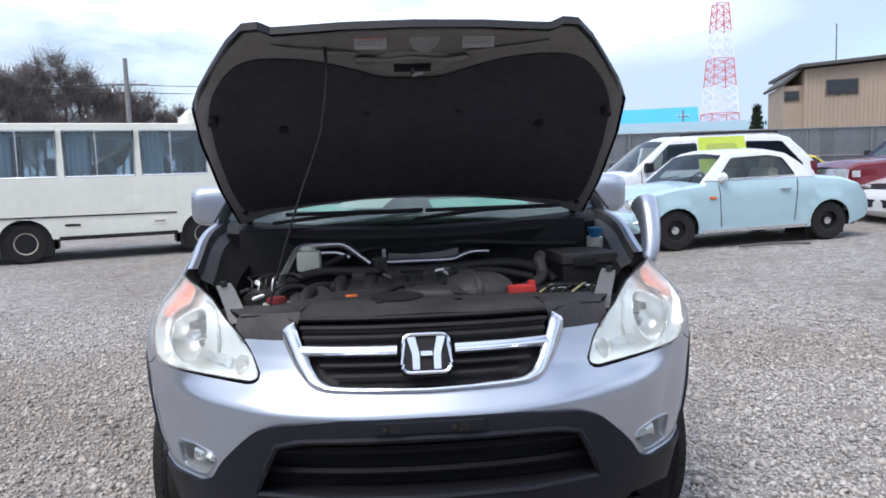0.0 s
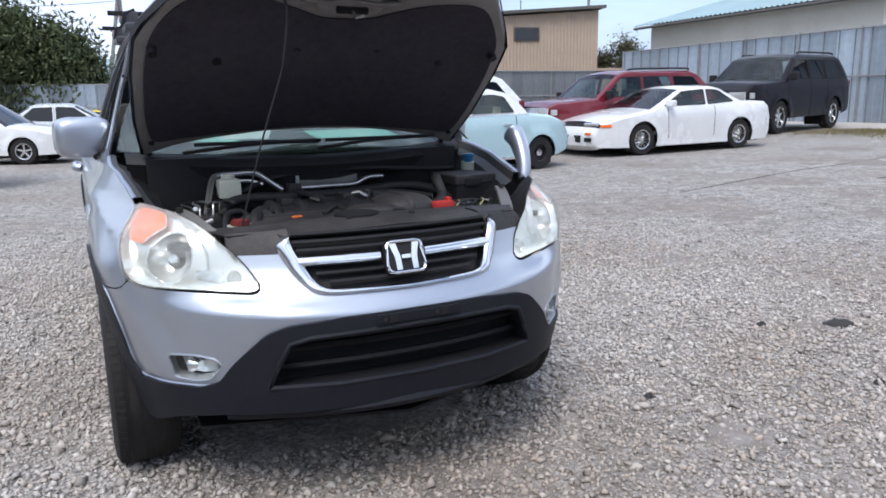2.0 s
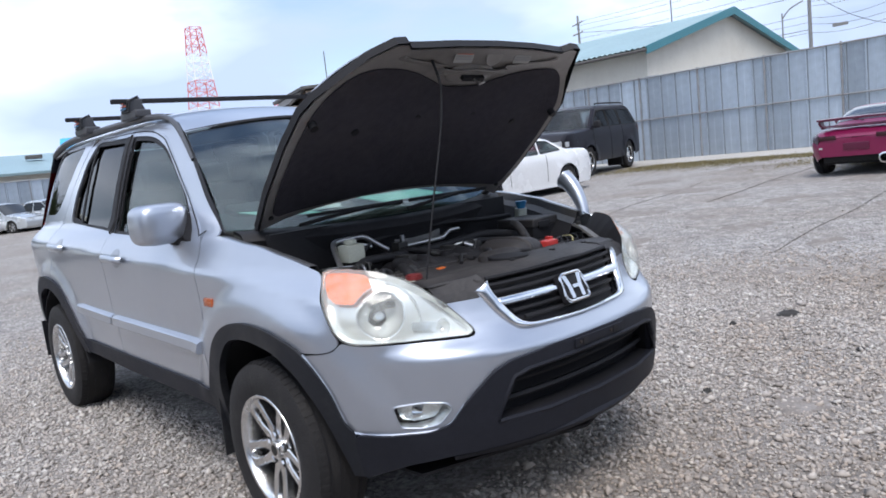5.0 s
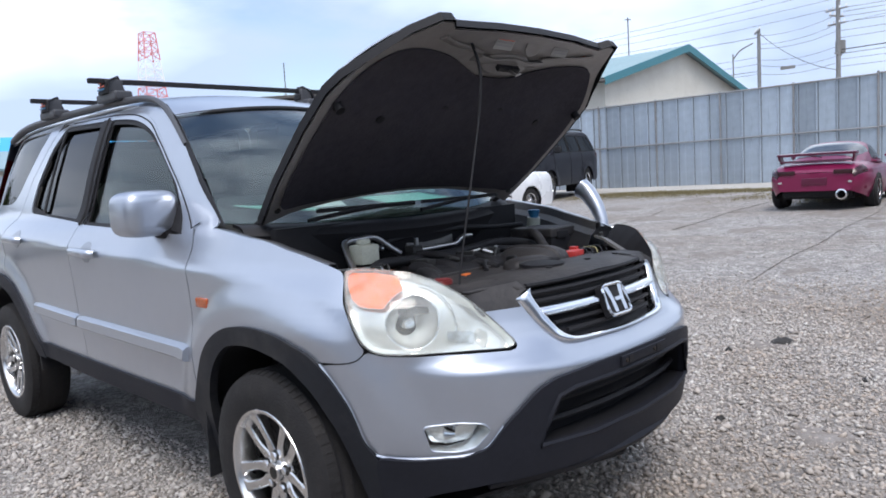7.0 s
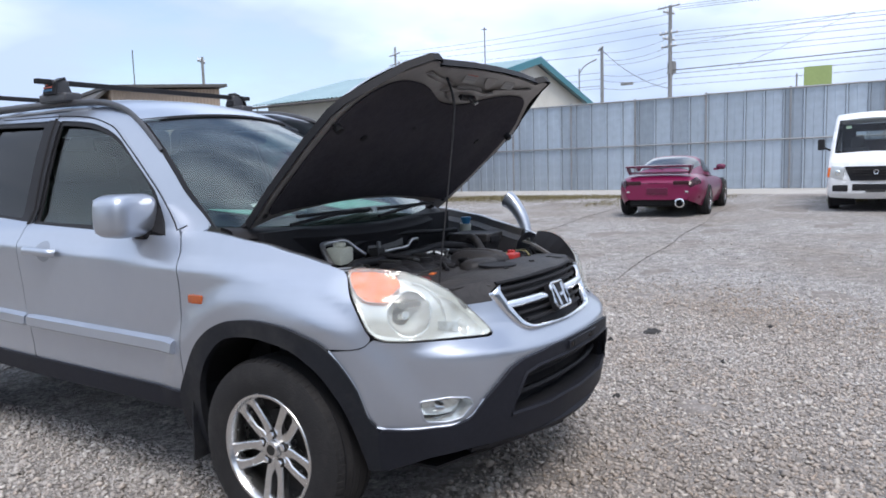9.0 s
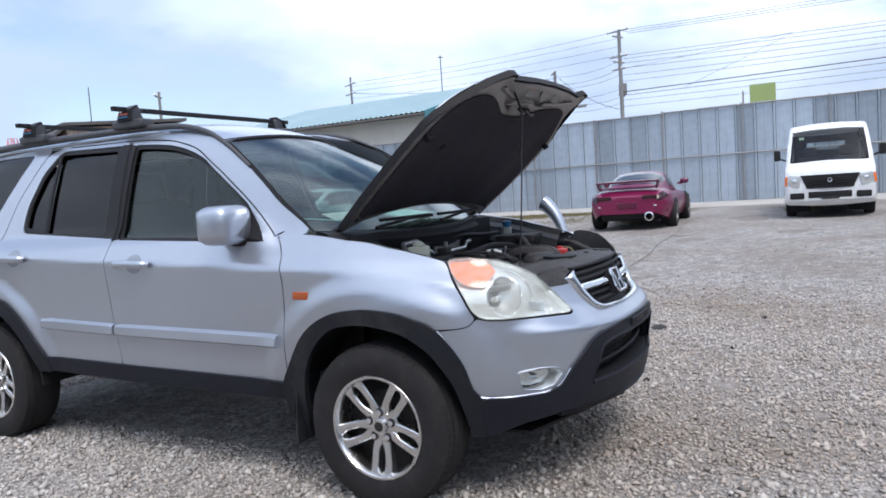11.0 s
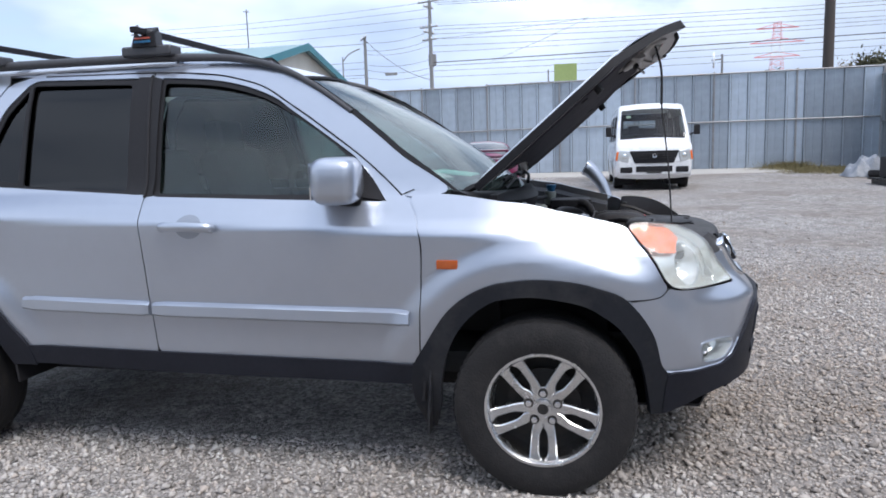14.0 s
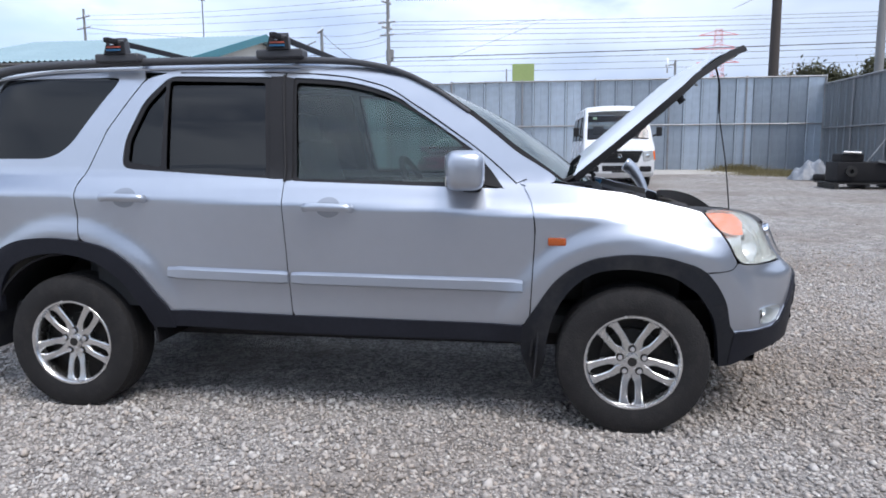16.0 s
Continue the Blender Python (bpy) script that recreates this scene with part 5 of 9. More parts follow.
        S[:, 2] += lift * .35
        rows.append([tuple(p) for p in S])
    part("chrome_surround", strip(rows), CHROME, grille)
    c = body(np.array([0.0]), np.array([.795]))[0]
    lean = Matrix.Translation((0, c[1] - .012, .797)) @ pose(0, 0, 0, -24, 0, 0)
    badge = part("badge", box(.128, .02, .108, (0, 0, 0), bevel=.02, seg=3), BLACK, grille, m=lean)
    ringp = [(.062, -.048), (.058, .05), (-.058, .05), (-.062, -.048)]
    part("badge_ring", tube([(x, -.012, z) for x, z in rounded(ringp, .022)] + [(rounded(ringp, .022)[0][0], -.012, rounded(ringp, .022)[0][1])], .0058, 8, False), CHROME, badge, m=lean)
    for s in (1, -1):
        part("badge_bar", thicken(strip([[(s * .050, -.016, .044), (s * .028, -.016, .044)], [(s * .037, -.016, 0), (s * .018, -.016, 0)], [(s * .036, -.016, -.040), (s * .018, -.016, -.040)]]), .008), CHROME, badge, m=lean)
    part("badge_cross", box(.03, .008, .012, (0, -.016, 0)), CHROME, badge, m=lean)
    # upper cover plate over the radiator, ending behind the grille
    rows = []
    for y0, z in ((0, 0), (.03, .012), (.12, .018), (.2, .012), (.24, -.02)):
        rows.append([(x, -.668 + .32 * x * x + y0 + (.05 * soft_step(.35, .42, abs(x)) if y0 == 0 else 0), .895 + z - .06 * abs(x) ** 1.5 - (.03 * soft_step(.34, .40, abs(x)) if y0 == 0 else 0)) for x in np.linspace(-1, 1, 27) * {0: .455, .03: .50, .12: .555}.get(y0, .575)])
    part("radiator_cover", thicken(strip(rows), .01), DUSTY, suv)
    for s in (1, -1):
        us = np.linspace(.372, .60, 9) * s
        A = body(us, np.interp(np.abs(us), (.37, .41, .575, .60), (.872, .834, .831, .862)))
        part("cover_lip", strip([[(p[0], p[1] + .002, p[2] - .012) for p in A], [(p[0], p[1] + .006, p[2] + .004) for p in A], [(p[0] * .99, p[1] + .05, max(p[2] + .02, .912 - .06 * abs(p[0]) ** 1.5)) for p in A], [(p[0] * .96, p[1] + .13, .918 - .06 * abs(p[0]) ** 1.5) for p in A]]), DUSTY, suv)
    for x in (-.35, -.12, .1, .33):
        part("cover_clip", cyl(.011, .012, (x, -.57 + .3 * x * x, .905 - .06 * abs(x) ** 1.5 + .005), seg=10), BLACK, suv)


def cabin():
    # roof skin, windscreen
    rows = []
    for y in np.linspace(1.02, 3.3, 20):
        drop = .11 * max(0, (1.6 - y) / .58) ** 2 + .06 * max(0, (y - 2.7) / .6) ** 2
        xe = .545
        rows.append([(x * xe, y + (.09 * x * x if y < 1.6 else 0) * max(0, (1.6 - y) / .58), 1.668 + .035 * (1 - x * x) - .03 * x ** 8 * min(1, max(0, (y - 1.1) / .4)) - drop * (1 + .13 * x * x)) for x in np.linspace(-1, 1, 21)])
    part("roof", thicken(strip(rows), .01), SILVER, suv)
    rows = []
    for t in np.linspace(0, 1, 13):
        w, y0, z0 = .745 + (.535 - .745) * t, .155 + (1.02 - .155) * t, 1.075 + (1.588 - 1.075) * t
        rows.append([(x * w, y0 + (.19 - .08 * t) * x * x - .035 * math.sin(math.pi * t), z0 + .03 * math.sin(math.pi * t) + (.03 * (1 - t) - .045 * t) * x * x) for x in np.linspace(-1, 1, 21)])
    ws = part("windscreen", thicken(strip(rows), .005), WSGLASS, suv)
    ws.visible_shadow = False
    part("screen_band", tube([rows[-1][k] for k in range(21)], .012, 6, False), BLACK, suv)
    part("sensor_mirror", box(.22, .03, .06, (0, .93, 1.48), (10, 0, 0), bevel=.02), BLACK, suv)
    # cowl, wipers
    rows = []
    for t, z in ((0, 1.072), (.5, 1.065), (.8, 1.055), (1.0, 1.03), (1.05, .94), (1.06, .82)):
        rows.append([(x * .715, .165 + .17 * x * x - .075 * t + (.045 if t > 1 else 0), z + .028 * x * x) for x in np.linspace(-1, 1, 17)])
    part("cowl", thicken(strip(rows), .012), BLACK, suv)
    for x0, x1 in ((-.52, .02), (.0, .55)):
        w = part("wiper", tube([(x0, .13 + .12 * x0 * x0, 1.095), ((x0 + x1) / 2, .16, 1.12), (x1, .19 + .15 * x1 * x1, 1.122)], .008, 6), BLACK, suv)
        part("wiper_blade", box(abs(x1 - x0) * .95, .010, .014, ((x0 + x1) / 2 + .03, .19, 1.125), (0, 0, 4), bevel=.003), BLACK, w)
    # inside
    part("dashboard", join(box(1.36, .42, .3, (0, .62, .98), (8, 0, 0), bevel=.06, seg=3)), CARPET, suv)
    part("floor_pan", box(1.4, 3.6, .09, (0, 1.55, .45), bevel=.03), CARPET, suv)
    part("firewall", box(1.3, .03, .75, (0, .19, .70)), BLACK, suv)
    part("rear_wall", box(1.3, .03, .5, (0, 3.36, .65)), CARPET, suv)
    part("headlining", box(.98, 1.8, .02, (0, 2.3, 1.61)), SEATCLOTH, suv)
    for x in (-.36, .36):
        st = part("front_seat", box(.5, .5, .16, (x, 1.42, .66), bevel=.06, seg=3), SEATCLOTH, suv)
        part("seat_back", box(.48, .15, .62, (x, 1.72, .98), (-16, 0, 0), bevel=.06, seg=3), SEATCLOTH, st)
        part("head_rest", box(.25, .10, .17, (x, 1.83, 1.36), (-10, 0, 0), bevel=.04, seg=3), SEATCLOTH, st)
    bench = part("rear_seat", box(1.25, .5, .18, (0, 2.42, .68), bevel=.06, seg=3), SEATCLOTH, suv)
    part("seat_back", box(1.25, .15, .6, (0, 2.74, 1.0), (-14, 0, 0), bevel=.06, seg=3), SEATCLOTH, bench)
    for x in (-.38, .38):
        part("head_rest", box(.25, .10, .16, (x, 2.84, 1.37), (-10, 0, 0), bevel=.04, seg=3), SEATCLOTH, bench)
    part("steering_wheel", lathe([(.185 + .016 * math.cos(a), .016 * math.sin(a)) for a in np.linspace(0, 2 * math.pi, 9)[:-1]], "z", 32), BLACK, suv, m=pose(-.36, 1.0, 1.03, 62, 0, 0))
    part("steering_hub", cyl(.07, .05, seg=18, bevel=.01), BLACK, suv, m=pose(-.36, .98, 1.02, 62, 0, 0))
    part("dash_binnacle", box(.34, .16, .1, (-.36, .72, 1.13), (10, 0, 0), bevel=.04, seg=3), CARPET, suv)
    for o in (-1, 1):
        part("door_trim", box(.04, 1.9, .55, (o * .77, 1.55, .78), bevel=.01), CARPET, suv)
    part("tailgate", thicken(strip([[(x, 3.48 - .12 * x * x, .6) for x in (-.7, 0, .7)], [(x, 3.47 - .12 * x * x, 1.1) for x in (-.7, 0, .7)]]), .01), SILVER, suv)
    hw = part("hatch_window", thicken(strip([[(x * .97, 3.47 - .12 * x * x, 1.1) for x in (-.7, 0, .7)], [(x * .8, 3.3 - .1 * x * x, 1.6) for x in (-.7, 0, .7)]]), .005), PRIVACY, suv)
    hw.visible_shadow = False
    # cross bars of the roof rack
    for yb in (1.63, 2.46):
        bar = part("rack_bar", box(1.32, .03, .024, (0, yb, 1.765), bevel=.006), BLACK, suv)
        for o in (-1, 1):
            ft = part("rack_foot", thicken(strip([[(o * .60, yb - .055, 1.706), (o * .60, yb + .055, 1.706)], [(o * .585, yb - .045, 1.766), (o * .585, yb + .045, 1.766)], [(o * .53, yb - .03, 1.791), (o * .53, yb + .03, 1.791)], [(o * .50, yb - .03, 1.716), (o * .50, yb + .03, 1.716)]]), .01), BLACK, bar)
            part("foot_block", box(.076, .07, .075, (o * .549, yb, 1.738), bevel=.014, seg=3), RAILGREY, ft)
            part("foot_stripe", box(.004, .075, .008, (o * .605, yb, 1.724)), BLUECAP, ft, smooth=False)
            part("foot_stripe", box(.004, .07, .006, (o * .603, yb, 1.738)), REDBAR, ft, smooth=False)
            part("foot_lock", cyl(.011, .012, (o * .607, yb, 1.756), (0, 90, 0), seg=12), CHROME, ft)
    # auxiliary fender mirror on the far wing
    fm = part("wing_mirror_stalk", tube([(.762, -.225, .955), (.772, -.212, .99), (.78, -.19, 1.035), (.785, -.16, 1.08), (.787, -.128, 1.115), (.788, -.105, 1.13)], .023, 14, r_end=.046), SILVER, suv)
    part("wing_mirror_glass", cyl(.041, .008, (.788, -.102, 1.132), (-60, 0, 0), seg=20), CHROME, fm)
    # papers on the dash top
    tagged(part("paper_sheet", box(.30, .22, .003, (-.40, .50, 1.135), (6, 4, 12)), TEALPAPER, None), "mint green paper sheet lying on the dashboard", "paper")
    tagged(part("paper_sheet", box(.21, .15, .003, (-.2, .55, 1.145), (14, 0, -20)), PAPER, None), "white paper sheet lying on the dashboard", "paper")
    tagged(part("paper_sheet", box(.40, .2, .003, (.28, .52, 1.135), (8, 0, 3)), TEALPAPER, None), "wide mint paper sheet lying on the dashboard", "paper")


def hood():
    """The open bonnet: skin above, pressed inner frame and dark liner below, leaning on its hinges."""
    h = pose(0, .27, 1.128, -37.8, 0, 0)
    outline = [(0, .942), (.2, .936), (.36, .918), (.395, .912), (.425, .94), (.47, .935), (.53, .86), (.66, .66), (.69, .60), (.70, .45), (.69, .2), (.662, .0), (.56, .035), (.4, .065), (.2, .09), (0, .097)]
    def skin(x, v):
        x, v = np.asarray(x, float), np.asarray(v, float)
        bow = -.006 + .052 * np.clip(v, 0, 1) - .085 * np.clip((v - .66) / .28, 0, 1.3) ** 2 - .022 * (np.abs(x) / .7) ** 2 - .012 * soft_step(.5, .7, np.abs(x)) + .012 * soft_step(.86, .95, v) * soft_step(.33, .42, np.abs(x))
        pts = np.stack([x, -v, bow + .02], -1)
        m = np.array(h)
        return pts @ m[:3, :3].T + m[:3, 3]
    top = panel("bonnet", skin, mirrored(outline), SILVER, suv, step=.05, thick=.004, centre=(0, -.1, -5))
    inner = panel("bonnet_frame", lambda x, v: skin(x, v) - np.array([0, .6, .8]) * .028 * 1.0, mirrored([(x * .985, v * .985) for x, v in outline]), FRAMEPAINT, top, step=.05, thick=.004, centre=(0, -.1, -5))
    rim = skin(np.array([x for x, v in mirrored(outline)]), np.array([v for x, v in mirrored(outline)]))
    low = rim - np.array([0, .6, .8]) * .030
    part("bonnet_edge", strip([[tuple(p) for p in rim] + [tuple(rim[0])], [tuple(p) for p in low] + [tuple(low[0])]]), BLACK, top)
    lin = [(0, .688), (.09, .69), (.17, .725), (.26, .765), (.36, .79), (.46, .795), (.53, .765), (.60, .68), (.643, .59), (.655, .42), (.65, .22), (.625, .07), (.5, .085), (.3, .115), (.15, .128), (0, .135)]
    liner = lambda x, v: skin(x, v) - np.array([0, .6, .8]) * (.034 + .018 * soft_step(.6, .3, np.abs(x)) * soft_step(0, .2, v) * soft_step(.75, .5, v))[..., None]
    ln = panel("insulation_liner", liner, rounded(mirrored(lin), .05), LINER, top, step=.05, thick=.006, centre=(0, -.1, -5))
    for x, v in ((.3, .2), (-.3, .2), (.15, .55), (-.15, .55), (.42, .5), (-.42, .5)):
        p = skin(np.array([x]), np.array([v]))[0] - np.array([0, .6, .8]) * .052
        part("liner_clip", cyl(.016, .008, tuple(p), (-36.5, 0, 0), seg=12), BLACK, ln)
    # ribs and pressings of the frame
    for s in (1, -1):
        pts = skin(s * np.array([.16, .25, .33, .4]), np.array([.80, .82, .835, .86])) - np.array([0, .6, .8]) * .036
        part("frame_rib", tube([tuple(p) for p in pts], .016, 8, True, flat=.3), FRAMEPAINT, inner)
        for v in (.07, .15):
            p = skin(np.array([s * .625]), np.array([v]))[0] - np.array([0, .6, .8]) * .032
            part("hinge_bolt", cyl(.011, .012, tuple(p), (-36.5, 0, 0), seg=8), DARKMETAL, inner)
        pb = skin(np.array([s * .63]), np.array([.56]))[0] - np.array([0, .6, .8]) * .05
        part("bump_stop", cyl(.016, .03, tuple(pb), (-36.5, 0, 0), seg=12), BLACK, inner)
        a = skin(np.array([s * .62]), np.array([.03]))[0]
        part("hinge", tube([(s * .63, .34, 1.06), (s * .635, .30, 1.09), tuple(a - np.array([0, .6, .8]) * .02)], .014, 6), BLACK, suv)
    pts = skin(np.array([-.17, -.09, 0, .09, .17]), np.array([.775, .765, .775, .765, .775])) - np.array([0, .6, .8]) * .038
    part("latch_plate", tube([tuple(p) for p in pts], .034, 10, True, flat=.3), FRAMEPAINT, inner)
    p = skin(np.array([0.0]), np.array([.76]))[0] - np.array([0, .6, .8]) * .062
    part("latch_boss", blob(.24, .10, .03, tuple(p + np.array([0, .6, .8]) * .022), (-36.5, 0, 0), e=2.4), FRAMEPAINT, inner)
    q = skin(np.array([.035]), np.array([.875]))[0] - np.array([0, .6, .8]) * .034
    part("round_pressing", cyl(.045, .006, tuple(q), (-50.5, 0, 0), seg=24, bevel=.003), FRAMEPAINT, inner)
    part("latch_slot", box(.11, .016, .02, tuple(p), (-36.5, 0, 0)), BLACK, inner, smooth=False)
    part("latch_striker", tube([(p[0] + .0, p[1] + .02, p[2] + .02), (p[0], p[1] - .035, p[2] - .03), (p[0] + .03, p[1] - .03, p[2] - .02)], .005, 6, False), STEEL, inner)
    n = np.array(h)[:3, :3]
    for x, red in ((-.12, True), (.19, False)):
        q = skin(np.array([x]), np.array([.872]))[0] - np.array([0, .6, .8]) * .0365
        e = pose(*q, -36.5 - 14, 0, 0) @ Matrix.Scale(.88, 4)
        lab = part("sticker", box(.105, .062, .002, (0, 0, 0)), STICKER, inner, "faded printed sticker", smooth=False, m=e)
        for k in range(4):
            part("sticker_text", box(.085, .006, .001, (0, -.022 + .012 * k, -.002)), REDBAR if red and k < 2 else GREYBAR, lab, smooth=False, m=e)
    # prop rod with its clip
    rod = [(-.438, -.466, .885), (-.425, -.462, .94), (-.355, -.452, 1.16), (-.268, -.431, 1.40), (-.248, -.43, 1.537), (-.252, -.405, 1.63)]
    part("prop_rod", tube(rod, .0032, 8, True), BLACK, suv)
    part("prop_grip", tube(rod[3:], .0048, 8, True), BLACK, suv)


FRAMEPAINT = mat("dark_grey_frame_paint", (0.25, 0.234, 0.222), 0.3, 0.0, 0.2, 2.5, 0.08, 30, dirt=(0.20, 0.175, 0.145), dirt_amt=0.4)
STAYMETAL = mat("dull_grey_bracket", (0.16, 0.155, 0.15), 0.5, 0.3, 0.2, 20.0)
LINER = mat("black_felt_liner", (0.036, 0.032, 0.041), 0.95, 0.0, 0.3, 4.0, 0.25, 90, dirt=(0.062, 0.055, 0.058), dirt_amt=0.6)


def engine_bay():
    part("bay_floor", box(1.24, .8, .02, (0, -.2, .55)), BLACK, suv, smooth=False)
    for o in (-1, 1):
        part("strut_tower", cyl(.13, .12, (o * .52, .02, .80), r2=.10, seg=24, bevel=.01), DUSTY, suv)
        for k in range(3):
            part("strut_nut", cyl(.011, .02, (o * .52 + .06 * math.cos(k * 2.1), .02 + .06 * math.sin(k * 2.1), .87), seg=6), STEEL, suv)
        stay = part("wing_stay", thicken(strip([[(o * .585, -.29, .943), (o * .63, -.29, .935)], [(o * .56, -.35, .932), (o * .608, -.35, .922)], [(o * .515, -.455, .892), (o * .565, -.455, .882)], [(o * .508, -.49, .86), (o * .55, -.49, .85)]]), .01), STAYMETAL, suv)
        part("stay_bolt", cyl(.011, .014, (o * .603, -.31, .944), seg=8), DARKMETAL, stay)
        part("lamp_shelf", box(.10, .22, .02, (o * .59, -.38, .85), (0, 0, o * 14)), BLACK, suv)
    part("radiator_tank", box(.78, .07, .06, (-.02, -.43, .865), bevel=.015), DUSTY, suv)
    # left of the middle a dusty plate with a tag, right of it the intake housing
    plate = part("front_plate", box(.42, .22, .03, (-.20, -.33, .868), (3, 0, 0), bevel=.01), DUSTY, suv)
    part("plate_rib", box(.40, .02, .02, (-.20, -.25, .885), bevel=.006), DUSTY, plate)
    part("tag", box(.036, .02, .008, (-.215, -.29, .886), (0, 0, 12), bevel=.003), ORANGE, plate, "small orange tag")
    part("recess", cyl(.075, .01, (-.07, -.50, .912), seg=24), BLACK, plate)
    air = part("intake_housing", blob(.22, .26, .15, (.19, -.27, .865), (0, 0, 4), e=3.0), DUSTY, suv)
    part("housing_band", blob(.045, .27, .158, (.175, -.27, .866), (0, 0, 4), e=3.2), DUSTY, air)
    part("housing_clip", box(.012, .02, .04, (.085, -.36, .885), bevel=.003), STEEL, air)
    part("intake_snorkel", blob(.20, .11, .07, (.04, -.36, .885), (0, 0, -8), e=3.0), DUSTY, suv)
    part("engine_block", box(.62, .36, .26, (-.02, -.08, .70), bevel=.03), DARKMETAL, suv)
    cover = part("valve_cover", blob(.56, .30, .14, (0, -.08, .84), e=4.5), BLACK, suv)
    for k in range(4):
        part("coil_pack", box(.045, .09, .03, (-.20 + .12 * k, -.07, .915), bevel=.008), DARKMETAL, cover)
    part("oil_cap", cyl(.03, .025, (-.06, -.16, .915), seg=16, bevel=.005), BLACK, cover)
    part("intake_manifold", join(*[tube([(-.26 + .1 * k, -.08, .90), (-.26 + .1 * k, -.18, .89), (-.26 + .1 * k, -.25, .80)], .026, 10) for k in range(4)]), BLACK, suv)
    part("throttle_body", cyl(.045, .09, (-.33, -.22, .86), (70, 0, 20), seg=18, bevel=.006), DARKMETAL, suv)
    part("shield_plate", box(.26, .012, .06, (.03, .125, .965), (-4, 0, 0), bevel=.004), STAYMETAL, suv)
    batt = part("battery", box(.20, .24, .16, (.47, -.22, .80), bevel=.012), BLACK, suv)
    part("terminal_cover", box(.085, .05, .035, (.31, -.372, .895), (0, 0, 8), bevel=.011), REDPLASTIC, batt, "red terminal cover")
    part("cover_tab", box(.02, .03, .02, (.345, -.35, .912), bevel=.004), REDPLASTIC, batt)
    part("battery_clamp", tube([(.40, -.30, .885), (.56, -.30, .89)], .006, 6, False), STEEL, batt)
    fuse = part("fuse_box", box(.19, .2, .09, (.58, -.03, .905), (0, 0, 5), bevel=.015), BLACK, suv)
    part("fuse_lid", box(.2, .21, .04, (.58, -.03, .955), (0, 0, 5), bevel=.012, seg=3), DUSTY, fuse)
    part("lid_clip", box(.08, .02, .03, (.57, -.135, .945), bevel=.004), BLACK, fuse)
    wash = part("washer_neck", tube([(.66, .09, .90), (.665, .085, .96), (.665, .08, 1.01)], .03, 12), MILKY, suv)
    part("washer_cap", cyl(.016, .04, (.665, .077, 1.025), r2=.030, seg=18, bevel=.004), BLUECAP, wash, "blue washer cap")
    res = part("brake_reservoir", box(.082, .075, .07, (-.381, .04, .965), bevel=.014), MILKY, suv)
    part("reservoir_cap", cyl(.026, .02, (-.381, .04, 1.008), seg=16, bevel=.005), MILKY, res)
    ps = part("steering_reservoir", cyl(.05, .08, (-.43, -.39, .85), seg=16, bevel=.008), MILKY, suv)
    part("reservoir_cap", cyl(.03, .02, (-.43, -.39, .898), seg=14, bevel=.004), CAPRED, ps, "dark red cap")
    # bright pipes before the cowl
    part("brace_pipe", tube([(-.485, -.06, .88), (-.455, .03, .95), (-.43, .085, .998), (-.40, .104, 1.009), (-.34, .112, 1.011), (-.285, .117, 1.012), (-.25, .114, 1.003), (-.20, .10, .965), (-.165, .088, .94)], .0115, 10, n=4), STEEL, suv)
    part("brace_pipe", tube([(-.42, .07, .975), (-.36, .10, .982), (-.29, .105, .982), (-.24, .10, .965)], .007, 8), STEEL, suv)
    part("cross_pipe", tube([(-.106, .038, .948), (0, .055, .947), (.10, .075, .945), (.14, .084, .947), (.175, .095, .960), (.21, .108, .968), (.272, .119, .966)], .0105, 10, n=4), STEEL, suv)
    part("pipe_block", box(.05, .05, .04, (-.13, .05, .948), bevel=.006), DARKMETAL, suv)
    part("pipe_lug", box(.014, .014, .03, (-.115, .05, .98), bevel=.003), STEEL, suv)
    hoses = [((-.36, .06, .93), (-.20, .12, .985), (-.02, .115, 1.0), (.2, .115, 1.005), (.42, .115, .99), (.60, .10, .985)),
             ((-.52, -.12, .86), (-.44, -.06, .90), (-.34, .0, .925), (-.15, .01, .92), (.1, .02, .92), (.3, .0, .935), (.42, -.06, .92), (.47, -.12, .88)),
             ((-.30, -.12, .88), (-.12, -.08, .90), (.06, -.04, .91), (.25, -.03, .915), (.40, -.10, .895)),
             ((-.14, .04, .94), (-.10, -.06, .93), (-.06, -.16, .91), (-.03, -.28, .89)),
             ((-.36, -.31, .80), (-.36, -.29, .88), (-.33, -.22, .90), (-.28, -.14, .89)),
             ((-.46, -.30, .85), (-.44, -.22, .90), (-.38, -.17, .90), (-.34, -.2, .86)),
             ((.43, -.08, .965), (.415, -.12, .955), (.42, -.15, .91), (.38, -.2, .885), (.33, -.22, .87)),
             ((.0, -.33, .90), (.05, -.29, .91), (.10, -.22, .90)),
             ((.02, -.36, .905), (.08, -.40, .905), (.14, -.42, .90)),
             ((.36, -.37, .89), (.43, -.33, .90), (.52, -.31, .89), (.56, -.34, .87)),
             ((-.12, -.30, .89), (-.06, -.24, .905), (.0, -.2, .90), (.06, -.14, .90))]
    for k, h in enumerate(hoses):
        part("hose", tube(h, (.011, .019, .014, .012, .022, .012, .02, .011, .008, .006, .008)[k], 10), BLACK if k not in (6,) else DUSTY, suv)
    for k, at in enumerate(((-.53, -.13, .915), (-.47, -.09, .925), (-.56, -.2, .90), (-.51, -.25, .885), (-.45, -.2, .91), (-.28, -.2, .90), (.10, -.12, .925), (-.1, -.13, .92), (-.41, -.1, .93))):
        part("pipe_fitting", cyl(.009, .04, at, (70, 30 * at[0], 35 * k), seg=8, bevel=.003), DARKMETAL if k % 3 else STEEL, suv)
